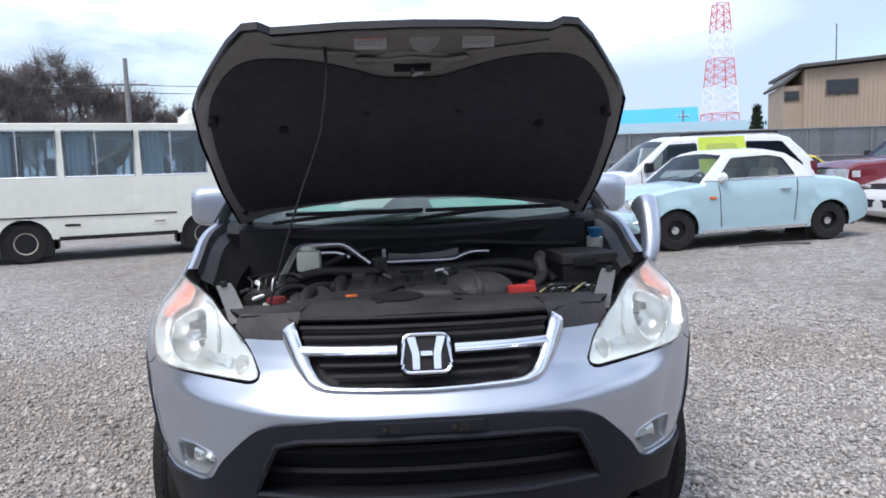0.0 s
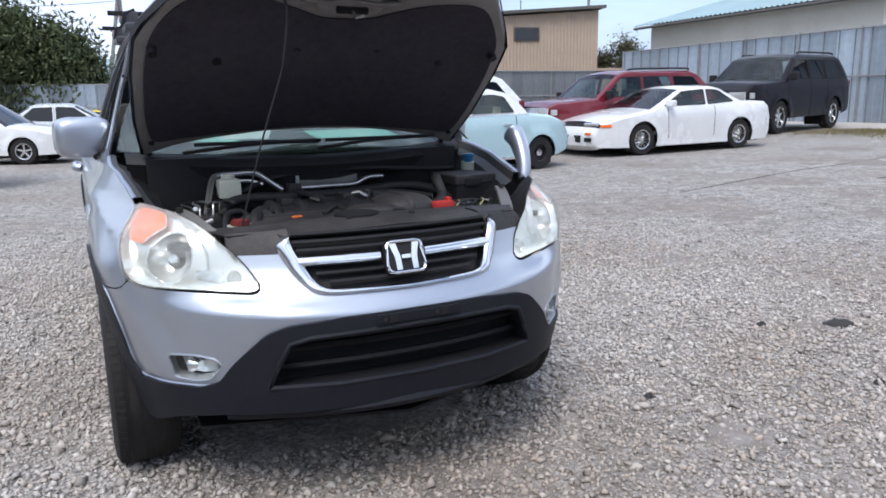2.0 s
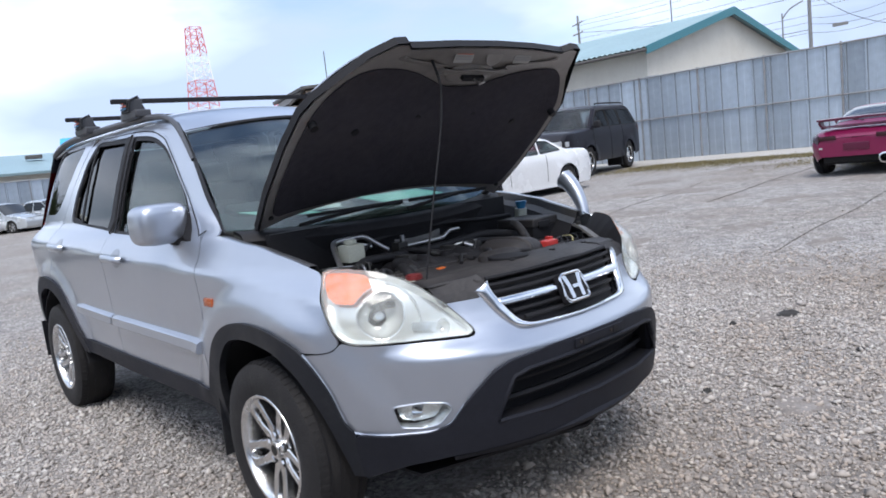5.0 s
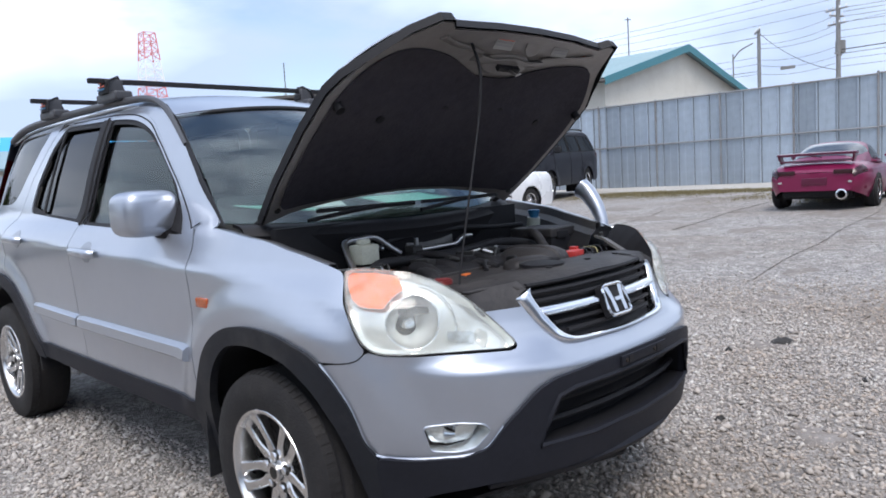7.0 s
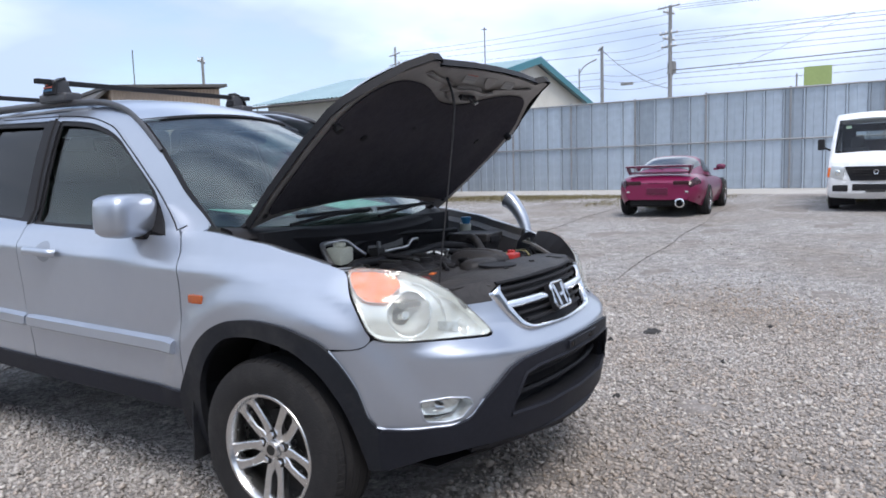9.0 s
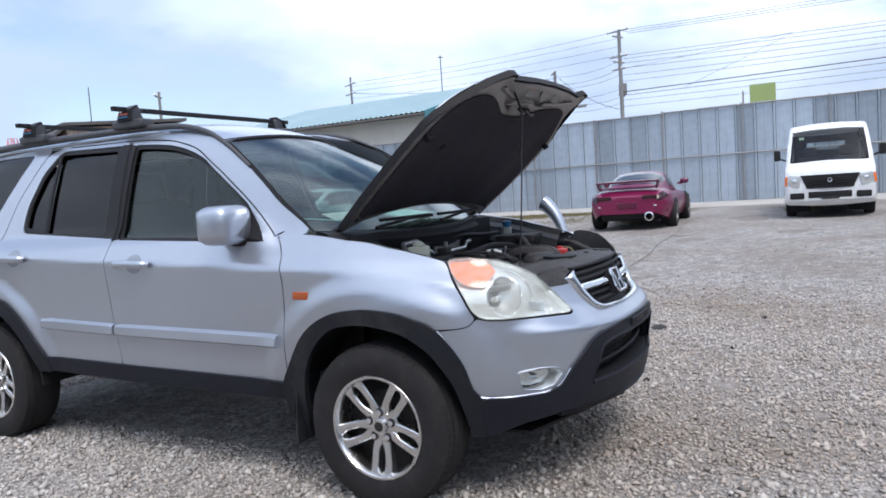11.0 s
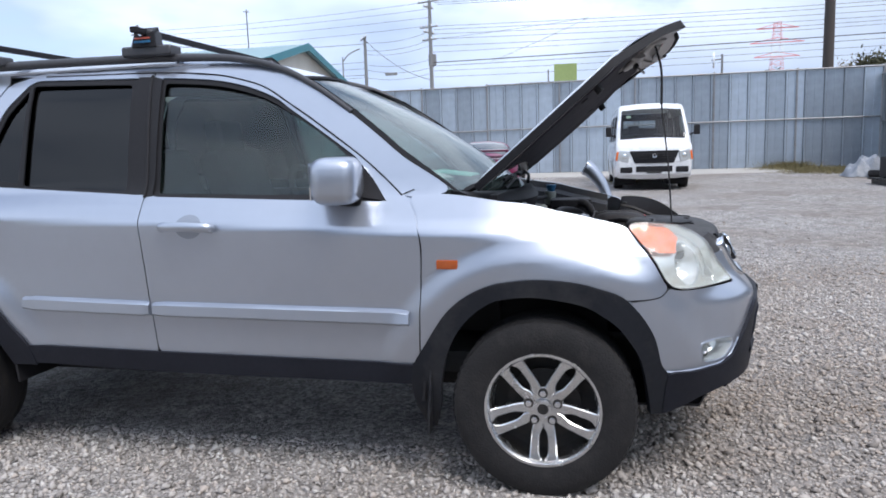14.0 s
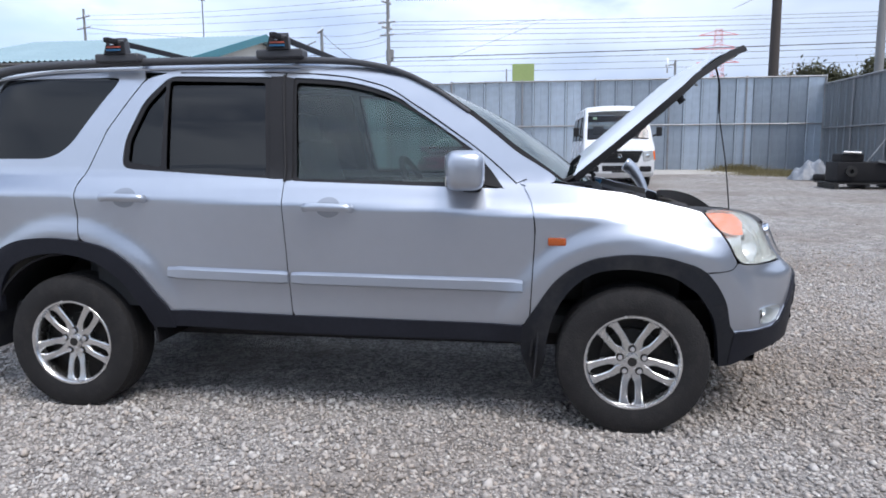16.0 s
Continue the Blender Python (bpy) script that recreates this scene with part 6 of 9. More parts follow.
    part("wire_clip", tube([(.06, -.06, .925), (.06, -.075, .925), (.07, -.08, .93), (.10, -.08, .932)], .004, 6, False), PAPER, suv)
    ab = part("valve_unit", box(.12, .10, .09, (-.50, -.17, .855), (0, 0, 10), bevel=.012), DARKMETAL, suv)
    for k in range(5):
        part("brake_line", tube([(-.545 + .022 * k, -.18, .895), (-.545 + .024 * k, -.16, .925 + .004 * k), (-.57 + .04 * k, -.08, .93), (-.52 + .01 * k, .06, .92)], .0035, 6), STEEL if k % 2 else DARKMETAL, ab)
    part("dipstick", tube([(.10, -.15, .90), (.105, -.165, .945), (.09, -.165, .945)], .004, 6, False), STEEL, suv)
    for k in range(6):
        x = .40 + .035 * k
        part("wire", tube([(x - .04, -.38, .885), (x, -.34, .90), (x + .03, -.27, .895)], .0035, 5), BLACK if k % 3 else mat_wire, suv)


CAPRED = mat("dull_red_cap", (0.16, 0.02, 0.02), 0.5, 0.0, 0.2, 30.0)
mat_wire = mat("dull_yellow_wire", (0.32, 0.29, 0.14), 0.6)


def wheel(hub, o):
    w = part("wheel", lathe([(.205, -.10), (.215, -.105), (.255, -.112), (.30, -.108), (.322, -.098), (.331, -.075), (.334, -.03), (.334, .03), (.331, .075), (.322, .098), (.30, .108), (.255, .112), (.215, .105), (.205, .10)], "x", 56), RUBBER, suv)
    w.matrix_world = pose(o * .757, hub, .331, 0, 0, 0 if o > 0 else 180) @ Matrix.Scale(.975, 4)
    for k in range(4):
        x = -.06 + .04 * k
        part("tread_groove", lathe([(.3325, x - .004), (.3348, x - .0045), (.3348, x + .0045), (.3325, x + .004)], "x", 56), BLACK, w)
    verts, faces = [], []
    for k in range(72):
        a = 2 * math.pi * k / 72
        for (x, r) in ((.068, .3325), (.098, .3215)):
            for da in (-.022, .022):
                for dr in (0, .0028):
                    verts.append((x, (r + dr) * math.cos(a + da), (r + dr) * math.sin(a + da)))
        b = k * 8
        faces += [(b + 1, b + 5, b + 7, b + 3), (b, b + 1, b + 3, b + 2), (b + 4, b + 6, b + 7, b + 5), (b, b + 4, b + 5, b + 1), (b + 2, b + 3, b + 7, b + 6)]
    link_mesh("tread_block", verts, faces, RUBBER, w)["kind"] = "stuff"
    rim = part("rim", lathe([(.216, .100), (.211, .107), (.202, .106), (.194, .095), (.190, .07), (.186, -.08), (.205, -.10), (.217, -.09)], "x", 48), ALLOY, w)
    # Near-black disc stands in for the shaded space behind the spokes.
    part("rim_back", cyl(.19, .01, (-.02, 0, 0), (0, 90, 0), seg=40), RECESS_DARK, rim)
    part("brake_disc", cyl(.135, .02, (.01, 0, 0), (0, 90, 0), seg=36), RECESS_DARK, rim)
    part("hub_face", lathe([(.0, .068), (.03, .072), (.062, .070), (.075, .056), (.07, .02), (.0, .02)], "x", 30), ALLOY, rim)
    for k in range(5):
        a0 = radians(-90 + 72 * k)
        for s in (-1, 1):
            bm = bmesh.new()
            rows = []
            for r, qi, qo, x in ((.035, .0, .034, .069), (.075, .0006, .0405, .073), (.090, .009, .043, .075), (.104, .0145, .0445, .078), (.14, .0165, .0475, .083), (.168, .0165, .0495, .087), (.182, .0115, .051, .090), (.190, .004, .054, .092), (.203, .0006, .064, .094)):
                c, n = math.cos(a0), math.sin(a0)
                def at(q, h):
                    return (h, r * c - q * n, r * n + q * c)
                e = min(.004, (qo - qi) * .2)
                rows.append([bm.verts.new(at(s * qi, x - .032)), bm.verts.new(at(s * qi, x - .004)), bm.verts.new(at(s * (qi + e), x)), bm.verts.new(at(s * (qo - e), x)), bm.verts.new(at(s * qo, x - .004)), bm.verts.new(at(s * qo, x - .032))])
            for A, B in zip(rows, rows[1:]):
                for j in range(5):
                    bm.faces.new((A[j], A[j + 1], B[j + 1], B[j]))
            part("spoke", bm, ALLOY, rim)
        a1 = a0 + radians(36)
        part("wheel_nut", cyl(.0125, .03, (.068, .055 * math.cos(a1), .055 * math.sin(a1)), (0, 90, 0), seg=6, bevel=.002), CHROME, rim)
        part("nut_pocket", cyl(.018, .006, (.069, .055 * math.cos(a1), .055 * math.sin(a1)), (0, 90, 0), seg=14), RECESS_DARK, rim)
    cap = part("hub_cap", cyl(.034, .014, (.079, 0, 0), (0, 90, 0), seg=24, bevel=.004), ALLOY, rim)
    part("cap_mark", cyl(.02, .003, (.0855, 0, 0), (0, 90, 0), seg=20), RECESS_DARK, cap)


for s in (1, -1):
    body_side(s)
nose()
cabin()
hood()
engine_bay()
for hub in (0.0, 2.62):
    for o in (1, -1):
        wheel(hub, o)
part("axle", join(cyl(.04, 1.4, (0, 0, .33), (0, 90, 0), seg=10), cyl(.04, 1.4, (0, 2.62, .33), (0, 90, 0), seg=10)), BLACK, suv)
part("underbody", box(1.1, 3.3, .12, (0, 1.6, .37), bevel=.03), BLACK, suv)

# ---- other vehicles ----
CARGLASS = mat("dark_car_glass", (0.014, 0.016, 0.018), 0.06, 0.0, 0.1, 3.0, spec=0.45)
HEADLAMP = mat("clear_headlamp", (0.6, 0.62, 0.62), 0.12, 0.4, 0.1, 20.0, coat=0.5)
SEEGLASS = glass_mat("car_window_glass", (0.74, 0.79, 0.79), 1.3)
TINTED = glass_mat("tinted_car_glass", (0.06, 0.06, 0.07), 0.9)
STEELRIM = mat("grey_steel_rim", (0.42, 0.42, 0.43), 0.4, 0.8, 0.1, 10.0)
DARKRED = mat("dark_red_lens", (0.12, 0.008, 0.01), 0.2, 0.0, 0.1, 30.0, coat=0.4)
BLACKRIM = mat("black_steel_rim", (0.02, 0.02, 0.022), 0.45, 0.2, 0.1, 10.0)
SEAM = mat("panel_gap", (0.01, 0.01, 0.01), 0.9)


def paint(name, c, rough=0.25, metal=0.1):
    return mat(name, c, rough, metal, 0.05, 2.0, coat=0.6, dirt=(0.35, 0.33, 0.3), dirt_amt=0.08)


def place(F, R, wheel_f, wheel_r, half, near=1):
    """Stand a vehicle with its near-side wheels at F (front) and R (rear). Local y runs from nose to tail."""
    F, R = Vector((*F, 0)), Vector((*R, 0))
    s = (R - F).length / (wheel_r - wheel_f)
    d = (R - F).normalized()
    x = Vector((d.y, -d.x, 0))
    o = F - d * (wheel_f * s) - x * (near * (half - 0.09) * s)
    c = o + d * (2.0 * s)
    zf = gh(F.x, F.y)
    zr = gh(R.x, R.y)
    m = Matrix.Identity(4)
    slope = (zr - zf) / (R - F).length
    up = Vector((-d.x * slope, -d.y * slope, 1)).normalized()
    yy = Vector((d.x, d.y, slope)).normalized()
    xx = yy.cross(up)
    for i in range(3):
        m[i][0], m[i][1], m[i][2] = xx[i], yy[i], up[i]
    o.z = zf - slope * wheel_f * s
    return Matrix.Translation(o) @ m @ Matrix.Scale(s, 4)


def simple_wheel(parent, x, y, r, width, rim_mat, style):
    o = 1 if x > 0 else -1
    h = width / 2
    ri = r * (0.62 if style != "steel" else 0.55)
    t = part("wheel", lathe([(ri, -h), (r * .93, -h), (r, -h * .75), (r, h * .75), (r * .93, h), (ri, h)], "x", 28), RUBBER, parent)
    t.matrix_local = pose(x, y, r, 0, 0, 0 if o > 0 else 180)
    rim = part("rim", lathe([(ri, h * .9), (ri * .9, h * .8), (ri * .88, h * .2), (0.0, h * .2), (0.0, h * .0), (ri, h * .0)], "x", 24), rim_mat if style == "steel" else RECESS_DARK, t)
    part("rim_lip", lathe([(ri, h * .98), (ri * .9, h * .92), (ri * .9, h * .7), (ri, h * .7)], "x", 28), rim_mat, t)
    if style == "steel":
        part("hub_cap", lathe([(0, h * .75), (ri * .35, h * .68), (ri * .42, h * .4), (0, h * .4)], "x", 18), CHROME, t)
    else:
        n = {"five": 5, "mesh": 12, "six": 6}[style]
        for k in range(n):
            a = 2 * math.pi * k / n
            part("spoke", box(h * .2, ri * (.12 if style == "mesh" else .28), ri * .92, (h * .55, 0, ri * .46), bevel=.006, seg=1), rim_mat, rim, m=pose(0, 0, 0, math.degrees(a), 0, 0))
        part("hub_cap", cyl(ri * .2, h * .3, (h * .65, 0, 0), (0, 90, 0), seg=12), rim_mat, rim)
    return t


def vehicle(name, label, M, L, half, profile, belt, wheels, r, colour, windows, kinds=None, glass=None, rim=None, style="five", group="", tumble=0.36, taper=0.13, wheel_w=0.2, arch=1.12, lower=0.22, category="car", seams=(), sill=None, see=True, panes=None, seat=None):
    """A car from its side profile: (y, z, kind) from the nose's foot over the top to the tail's foot; kind names the sheet that starts there."""
    glass = (glass or SEEGLASS) if see else CARGLASS
    kinds = kinds or {}
    top = tagged(new(name), label, category, group)
    top.matrix_world = M
    yf, yr = wheels

    def half_at(y, z):
        y, z = np.asarray(y, float), np.asarray(z, float)
        w = half * (1 - taper * np.clip((.55 - y) / .55, 0, 1.2) ** 2 - taper * .8 * np.clip((y - (L - .5)) / .5, 0, 1.2) ** 2)
        w = w - tumble * np.clip(z - belt, 0, 3) - .10 * np.clip(belt * .55 - z, 0, 1) ** 1.5 - .035 * np.clip((z - belt * .8) / (belt * .2), 0, 1) ** 2
        for hub in (yf, yr):
            rr = np.hypot(y - hub, z - r)
            w = w + .02 * soft_step(r * 1.6, r * 1.2, rr)
        return w

    pts = [Vector((p[0], p[1])) for p in profile]
    inner = []
    drop = 0.045
    for i, p in enumerate(pts):
        a, b = pts[max(i - 1, 0)], pts[min(i + 1, len(pts) - 1)]
        d = (b - a).normalized()
        nrm = Vector((d.y, -d.x))
        inner.append(p + nrm * drop)
    base = min(p.y for p in pts)
    arcs = []
    for hub in (yr, yf):
        R = r * arch
        a0 = math.asin(max(-1, min(1, (lower - r) / R)))
        arcs += [(hub + R * math.cos(a), r + R * math.sin(a)) for a in np.linspace(a0, math.pi - a0, 13)]
    loop = [(p.x, max(p.y, lower)) for p in inner] + arcs
    for sgn in (1, -1):
        surf = lambda y, z, sgn=sgn: np.stack([sgn * half_at(y, z), np.asarray(y, float), np.asarray(z, float)], -1)
        cut = [rounded(w, .04) for w in windows]
        side = panel("body_side", surf, loop, colour, top, holes=cut if see else (), step=.13, thick=.01, centre=(0, L / 2, .6))
        for k, w in enumerate(cut):
            pane = panel("side_window", surf, w, (panes or {}).get(k, glass), side, lift=-.004 if see else .012, thick=.005 if see else .014, step=.12, centre=(0, L / 2, .6))
            pane.visible_shadow = False
            if see:
                q = surf(np.array([p[0] for p in w] + [w[0][0]]), np.array([p[1] for p in w] + [w[0][1]]))
                part("window_seal", tube([tuple(p) for p in q], .008, 4, False), SEAM, side)
        for (y0, z0, y1, z1) in seams:
            q = surf(np.linspace(y0, y1, 8), np.linspace(z0, z1, 8))
            part("door_gap", tube([(p[0] + sgn * .001, p[1], p[2]) for p in q], .006, 4, False), SEAM, side)
        for hub in wheels:
            simple_wheel(top, sgn * (half - wheel_w / 2 - .015), hub, r, wheel_w, rim or ALLOY, style)
            part("wheel_well", box(.4, r * 2.2, r * 1.7, (sgn * (half - .30), hub, r * 1.15)), BLACK, side, smooth=False)
        if sill:
            panel("sill_strip", surf, [(yf + r * 1.3, lower), (yf + r * 1.3, lower + .05), (yr - r * 1.3, lower + .05), (yr - r * 1.3, lower)], sill, side, lift=.01, thick=.02, step=.2, centre=(0, L / 2, .6))
    # sheets across the car
    groups, cur = [], None
    for i in range(len(profile) - 1):
        k = profile[i][2]
        if cur is None or cur[0] != k:
            cur = (k, [i])
            groups.append(cur)
        cur[1].append(i + 1)
    for kind, idx in groups:
        rows = []
        for a, b in zip(idx, idx[1:]):
            n = 3 if b == idx[-1] else 2
            for t in np.linspace(0, 1, 4)[: (4 if b == idx[-1] else 3)]:
                p, q = pts[a] + (pts[b] - pts[a]) * t, inner[a] + (inner[b] - inner[a]) * t
                h = float(half_at(p.x, p.y))
                d = (pts[b] - pts[a]).normalized()
                out = Vector((-d.y, d.x))
                row = [(-float(half_at(q.x, q.y)), q.x, q.y)]
                for f in (-.955, -.905, -.4, 0, .4, .905, .955):
                    c = p + out * (.035 * (1 - f * f) - .012 * abs(f) ** 3)
                    row.append((f * h, c.x, c.y))
                row.append((float(half_at(q.x, q.y)), q.x, q.y))
                rows.append(row)
        m = {"screen": glass, "rear": glass}.get(kind, colour)
        m = kinds.get(kind, m)
        if see and kind in ("screen", "rear") and kind not in kinds:
            for cols in (slice(0, 3), slice(6, 9)):
                part("pillar", strip([row[cols] for row in rows]), kinds.get("pillar", colour), top)
            rows = [row[2:7] for row in rows]
        sheet = part({"screen": "windscreen", "rear": "rear_window", "roof": "roof", "hood": "bonnet", "boot": "boot_lid", "nose": "front_bumper", "grille": "grille", "tail": "tail_panel"}.get(kind, kind), strip(rows), m, top)
        if kind in ("screen", "rear"):
            sheet.visible_shadow = False
    part("underbody", box(half * 1.7, L * .86, .16, (0, L / 2, lower + .06)), BLACK, top, smooth=False)
    if see:
        # dash, wheel and seats behind the glass
        y0 = [p[0] for p in profile if p[2] == "screen"][0]
        z0 = belt - .05
        part("dashboard", box(half * 1.5, .34, .3, (0, y0 + .30, z0 - .16), bevel=.05), CARPET, top)
        part("cabin_floor", box(half * 1.6, 2.2, .06, (0, y0 + 1.3, lower + .16)), CARPET, top, smooth=False)
        part("steering_wheel", lathe([(.18 + .014 * math.cos(a), .014 * math.sin(a)) for a in np.linspace(0, 6.283, 7)[:-1]], "z", 20), BLACK, top, m=pose(-.34, y0 + .62, z0 + .02, 62, 0, 0))
        for x in (-.36, .36):
            st = part("seat", box(.46, .16, .62, (x, y0 + 1.18, z0 - .08), (-14, 0, 0), bevel=.06, seg=3), seat or SEATCLOTH, top)
            part("head_rest", box(.24, .09, .15, (x, y0 + 1.29, z0 + .30), (-10, 0, 0), bevel=.035, seg=2), seat or SEATCLOTH, st)
        if L > 4:
            part("rear_seat", box(half * 1.35, .16, .5, (0, min(y0 + 2.05, L - 1.0), z0 - .12), (-16, 0, 0), bevel=.06, seg=3), seat or SEATCLOTH, top)
    return top, half_at


WHITE = paint("white_paint", (0.78, 0.79, 0.80))
AQUA = paint("pale_aqua_paint", (0.42, 0.59, 0.64), 0.3, 0.0)
WINE = paint("wine_red_paint", (0.16, 0.012, 0.022), 0.2, 0.2)
BLACKPAINT = mat("black_purple_paint", (0.008, 0.006, 0.010), 0.3, 0.0, 0.1, 2.0, coat=0.06, spec=0.22)
MAGENTA = mat("magenta_paint", (0.20, 0.010, 0.062), 0.3, 0.3, 0.05, 2.0, coat=0.4)
CREAMPAINT = mat("chalky_cream_paint", (0.80, 0.80, 0.71), 0.5, 0.0, 0.06, 1.0, coat=0.2, dirt=(0.6, 0.57, 0.46), dirt_amt=0.25)
YELLOWPAINT = paint("yellow_paint", (0.75, 0.55, 0.02))
LIME = mat("lime_film", (0.55, 0.66, 0.08), 0.4, 0.0, 0.08, 4.0)
LIMEPANE = mat("lime_tinted_pane", (0.42, 0.48, 0.10), 0.15, 0.0, 0.1, 2.0)
SILVERCAR = paint("light_silver_paint", (0.55, 0.58, 0.6), 0.25, 0.5)


def lamp(name, parent, size, at, rot, m, bevel=.02):
    return part(name, box(*size, at, rot, bevel=bevel), m, parent)


CREAMSEAT = mat("cream_leather", (.55, .48, .38), .6, 0, .1, 8)


def retro_car():
    prof = [(.12, .26, "nose"), (.02, .36, "nose"), (.0, .46, "nose"), (.05, .56, "grille"), (.08, .70, "hood"), (.26, .82, "hood"), (.6, .89, "hood"), (1.02, .93, "screen"), (1.43, 1.32, "roof"), (1.56, 1.375, "roof"), (2.1, 1.385, "roof"), (2.4, 1.32, "roof"), (2.6, 1.17, "roof"), (2.76, .98, "boot"), (3.2, .93, "boot"), (3.5, .82, "boot"), (3.66, .66, "boot"), (3.73, .52, "tail"), (3.74, .42, "tail"), (3.66, .28, "tail")]
    win = [[(1.24, .965), (1.52, 1.27), (2.10, 1.29), (2.30, 1.25), (2.45, .98)]]
    t, half = vehicle("retro_coupe", "pale aqua small retro convertible with white roof and black steel wheels", place((4.03, 7.97), (6.66, 8.45), .62, 2.965, .81) @ Matrix.Diagonal((1, 1, .92, 1)), 3.74, .81, prof, .93, (.62, 2.965), .285, AQUA, win,
                      {"roof": WHITE, "grille": CHROME, "pillar": WHITE}, SEEGLASS, BLACKRIM, "steel", tumble=.34, taper=.2, wheel_w=.16, seat=CREAMSEAT, seams=((1.28, .30, 1.25, .90), (2.4, .32, 2.46, .93)), sill=CHROME)
    for s in (1, -1):
        lp = part("headlamp", lathe([(0, .03), (.06, .02), (.085, -.02), (.09, -.05), (0, -.05)], "x", 20), HEADLAMP, t, m=pose(s * .56, .07, .66, 0, 0, -90))
        part("chrome_ring", lathe([(.085, .0), (.1, -.01), (.1, -.05), (.085, -.05)], "x", 20), CHROME, lp, m=pose(s * .56, .06, .66, 0, 0, -90))
        part("side_repeater", box(.02, .10, .035, (s * (float(half(1.15, .72)) + .006), 1.15, .72), bevel=.008), AMBER, t)
        part("door_handle", box(.03, .16, .025, (s * (float(half(2.25, .8)) + .015), 2.25, .80), bevel=.008), CHROME, t)
        mm = part("door_mirror", lathe([(0, .05), (.05, .035), (.075, 0), (.06, -.05), (0, -.07)], "x", 16), WHITE, t, m=pose(s * .82, 1.3, 1.0, 0, 0, 90))
        part("mirror_stalk", tube([(s * .78, 1.28, .9), (s * .82, 1.3, .98)], .012, 6, False), CHROME, mm)
        part("tail_lamp", box(.10, .05, .16, (s * .55, 3.70, .62), bevel=.02), RED_LENS, t)
    part("front_bumper_bar", tube([(-.72, .16, .42), (-.5, -.02, .42), (0, -.05, .42), (.5, -.02, .42), (.72, .16, .42)], .035, 8), CHROME, t)
    part("rear_bumper_bar", tube([(-.72, 3.6, .42), (-.5, 3.76, .42), (0, 3.79, .42), (.5, 3.76, .42), (.72, 3.6, .42)], .035, 8), CHROME, t)
    for s in (1, -1):
        surf = lambda y, z, s=s: np.stack([s * half(y, z), np.asarray(y, float), np.asarray(z, float)], -1)
        top = [(1.06, .965), (1.43, 1.29), (1.56, 1.345), (2.10, 1.355), (2.38, 1.30), (2.56, 1.16), (2.72, .965)]
        panel("roof_side", surf, top, WHITE, t, holes=[rounded([(1.24, .965 + .012), (1.52, 1.27), (2.10, 1.29), (2.30, 1.25), (2.45, .98 + .012)], .04)], lift=.004, thick=.012, step=.1, centre=(0, 1.9, .6))
        part("belt_moulding", tube([tuple(p) for p in surf(np.linspace(1.05, 2.75, 12), np.full(12, .955))], .009, 5, False), CHROME, t)
    part("hood_ornament_line", tube([(0, .10, .74), (0, .3, .865), (0, .62, .935), (0, 1.0, .972)], .006, 5), CHROME, t)
    part("wiper", tube([(-.45, 1.06, .985), (.05, 1.12, 1.03)], .008, 5, False), BLACK, t)
    part("wiper", tube([(.05, 1.06, .985), (.5, 1.14, 1.03)], .008, 5, False), BLACK, t)


def white_coupe():
    prof = [(-.02, .14, "nose"), (-.12, .22, "nose"), (-.12, .42, "nose"), (-.06, .56, "grille"), (.0, .64, "hood"), (.4, .74, "hood"), (1.15, .86, "screen"), (1.92, 1.22, "roof"), (2.15, 1.27, "roof"), (2.78, 1.27, "roof"), (2.96, 1.23, "rear"), (3.50, .96, "boot"), (4.15, .94, "boot"), (4.26, .86, "tail"), (4.33, .6, "tail"), (4.32, .3, "tail"), (4.24, .16, "tail")]
    win = [[(1.45, .91), (1.95, 1.18), (2.52, 1.21), (2.50, .92)], [(2.56, .92), (2.58, 1.21), (2.90, 1.19), (3.25, .96)]]
    t, half = vehicle("sports_coupe", "white low sports coupe with aero bumpers and mesh wheels", place((9.97, 9.44), (12.73, 9.33), .92, 3.395, .845), 4.33, .845, prof, .88, (.92, 3.395), .30, WHITE, win, {"grille": BLACK}, None, ALLOY, "mesh", tumble=.4, lower=.16, arch=1.16, seams=((1.55, .3, 1.52, .88), (2.70, .3, 2.72, .9)), sill=WHITE)
    for s in (1, -1):
        lamp("headlamp", t, (.36, .06, .09), (s * .52, -.03, .60), (30, 0, s * 10), HEADLAMP)
        lamp("corner_lamp", t, (.10, .22, .06), (s * .74, .12, .58), (0, 0, s * -20), AMBER)
        lamp("indicator", t, (.16, .03, .05), (s * .52, -.13, .44), (0, 0, 0), AMBER, .01)
        lamp("tail_lamp", t, (.4, .05, .16), (s * .5, 4.30, .72), (0, 0, 0), RED_LENS)
        part("door_mirror", box(.2, .12, .12, (s * .88, 1.55, .96), bevel=.04, seg=3), WHITE, t)
        lamp("vent", t, (.22, .02, .08), (s * .52, -.132, .33), (0, 0, 0), BLACK, .01)
    lamp("bumper_mouth", t, (.62, .02, .14), (0, -.142, .34), (0, 0, 0), BLACK, .01)


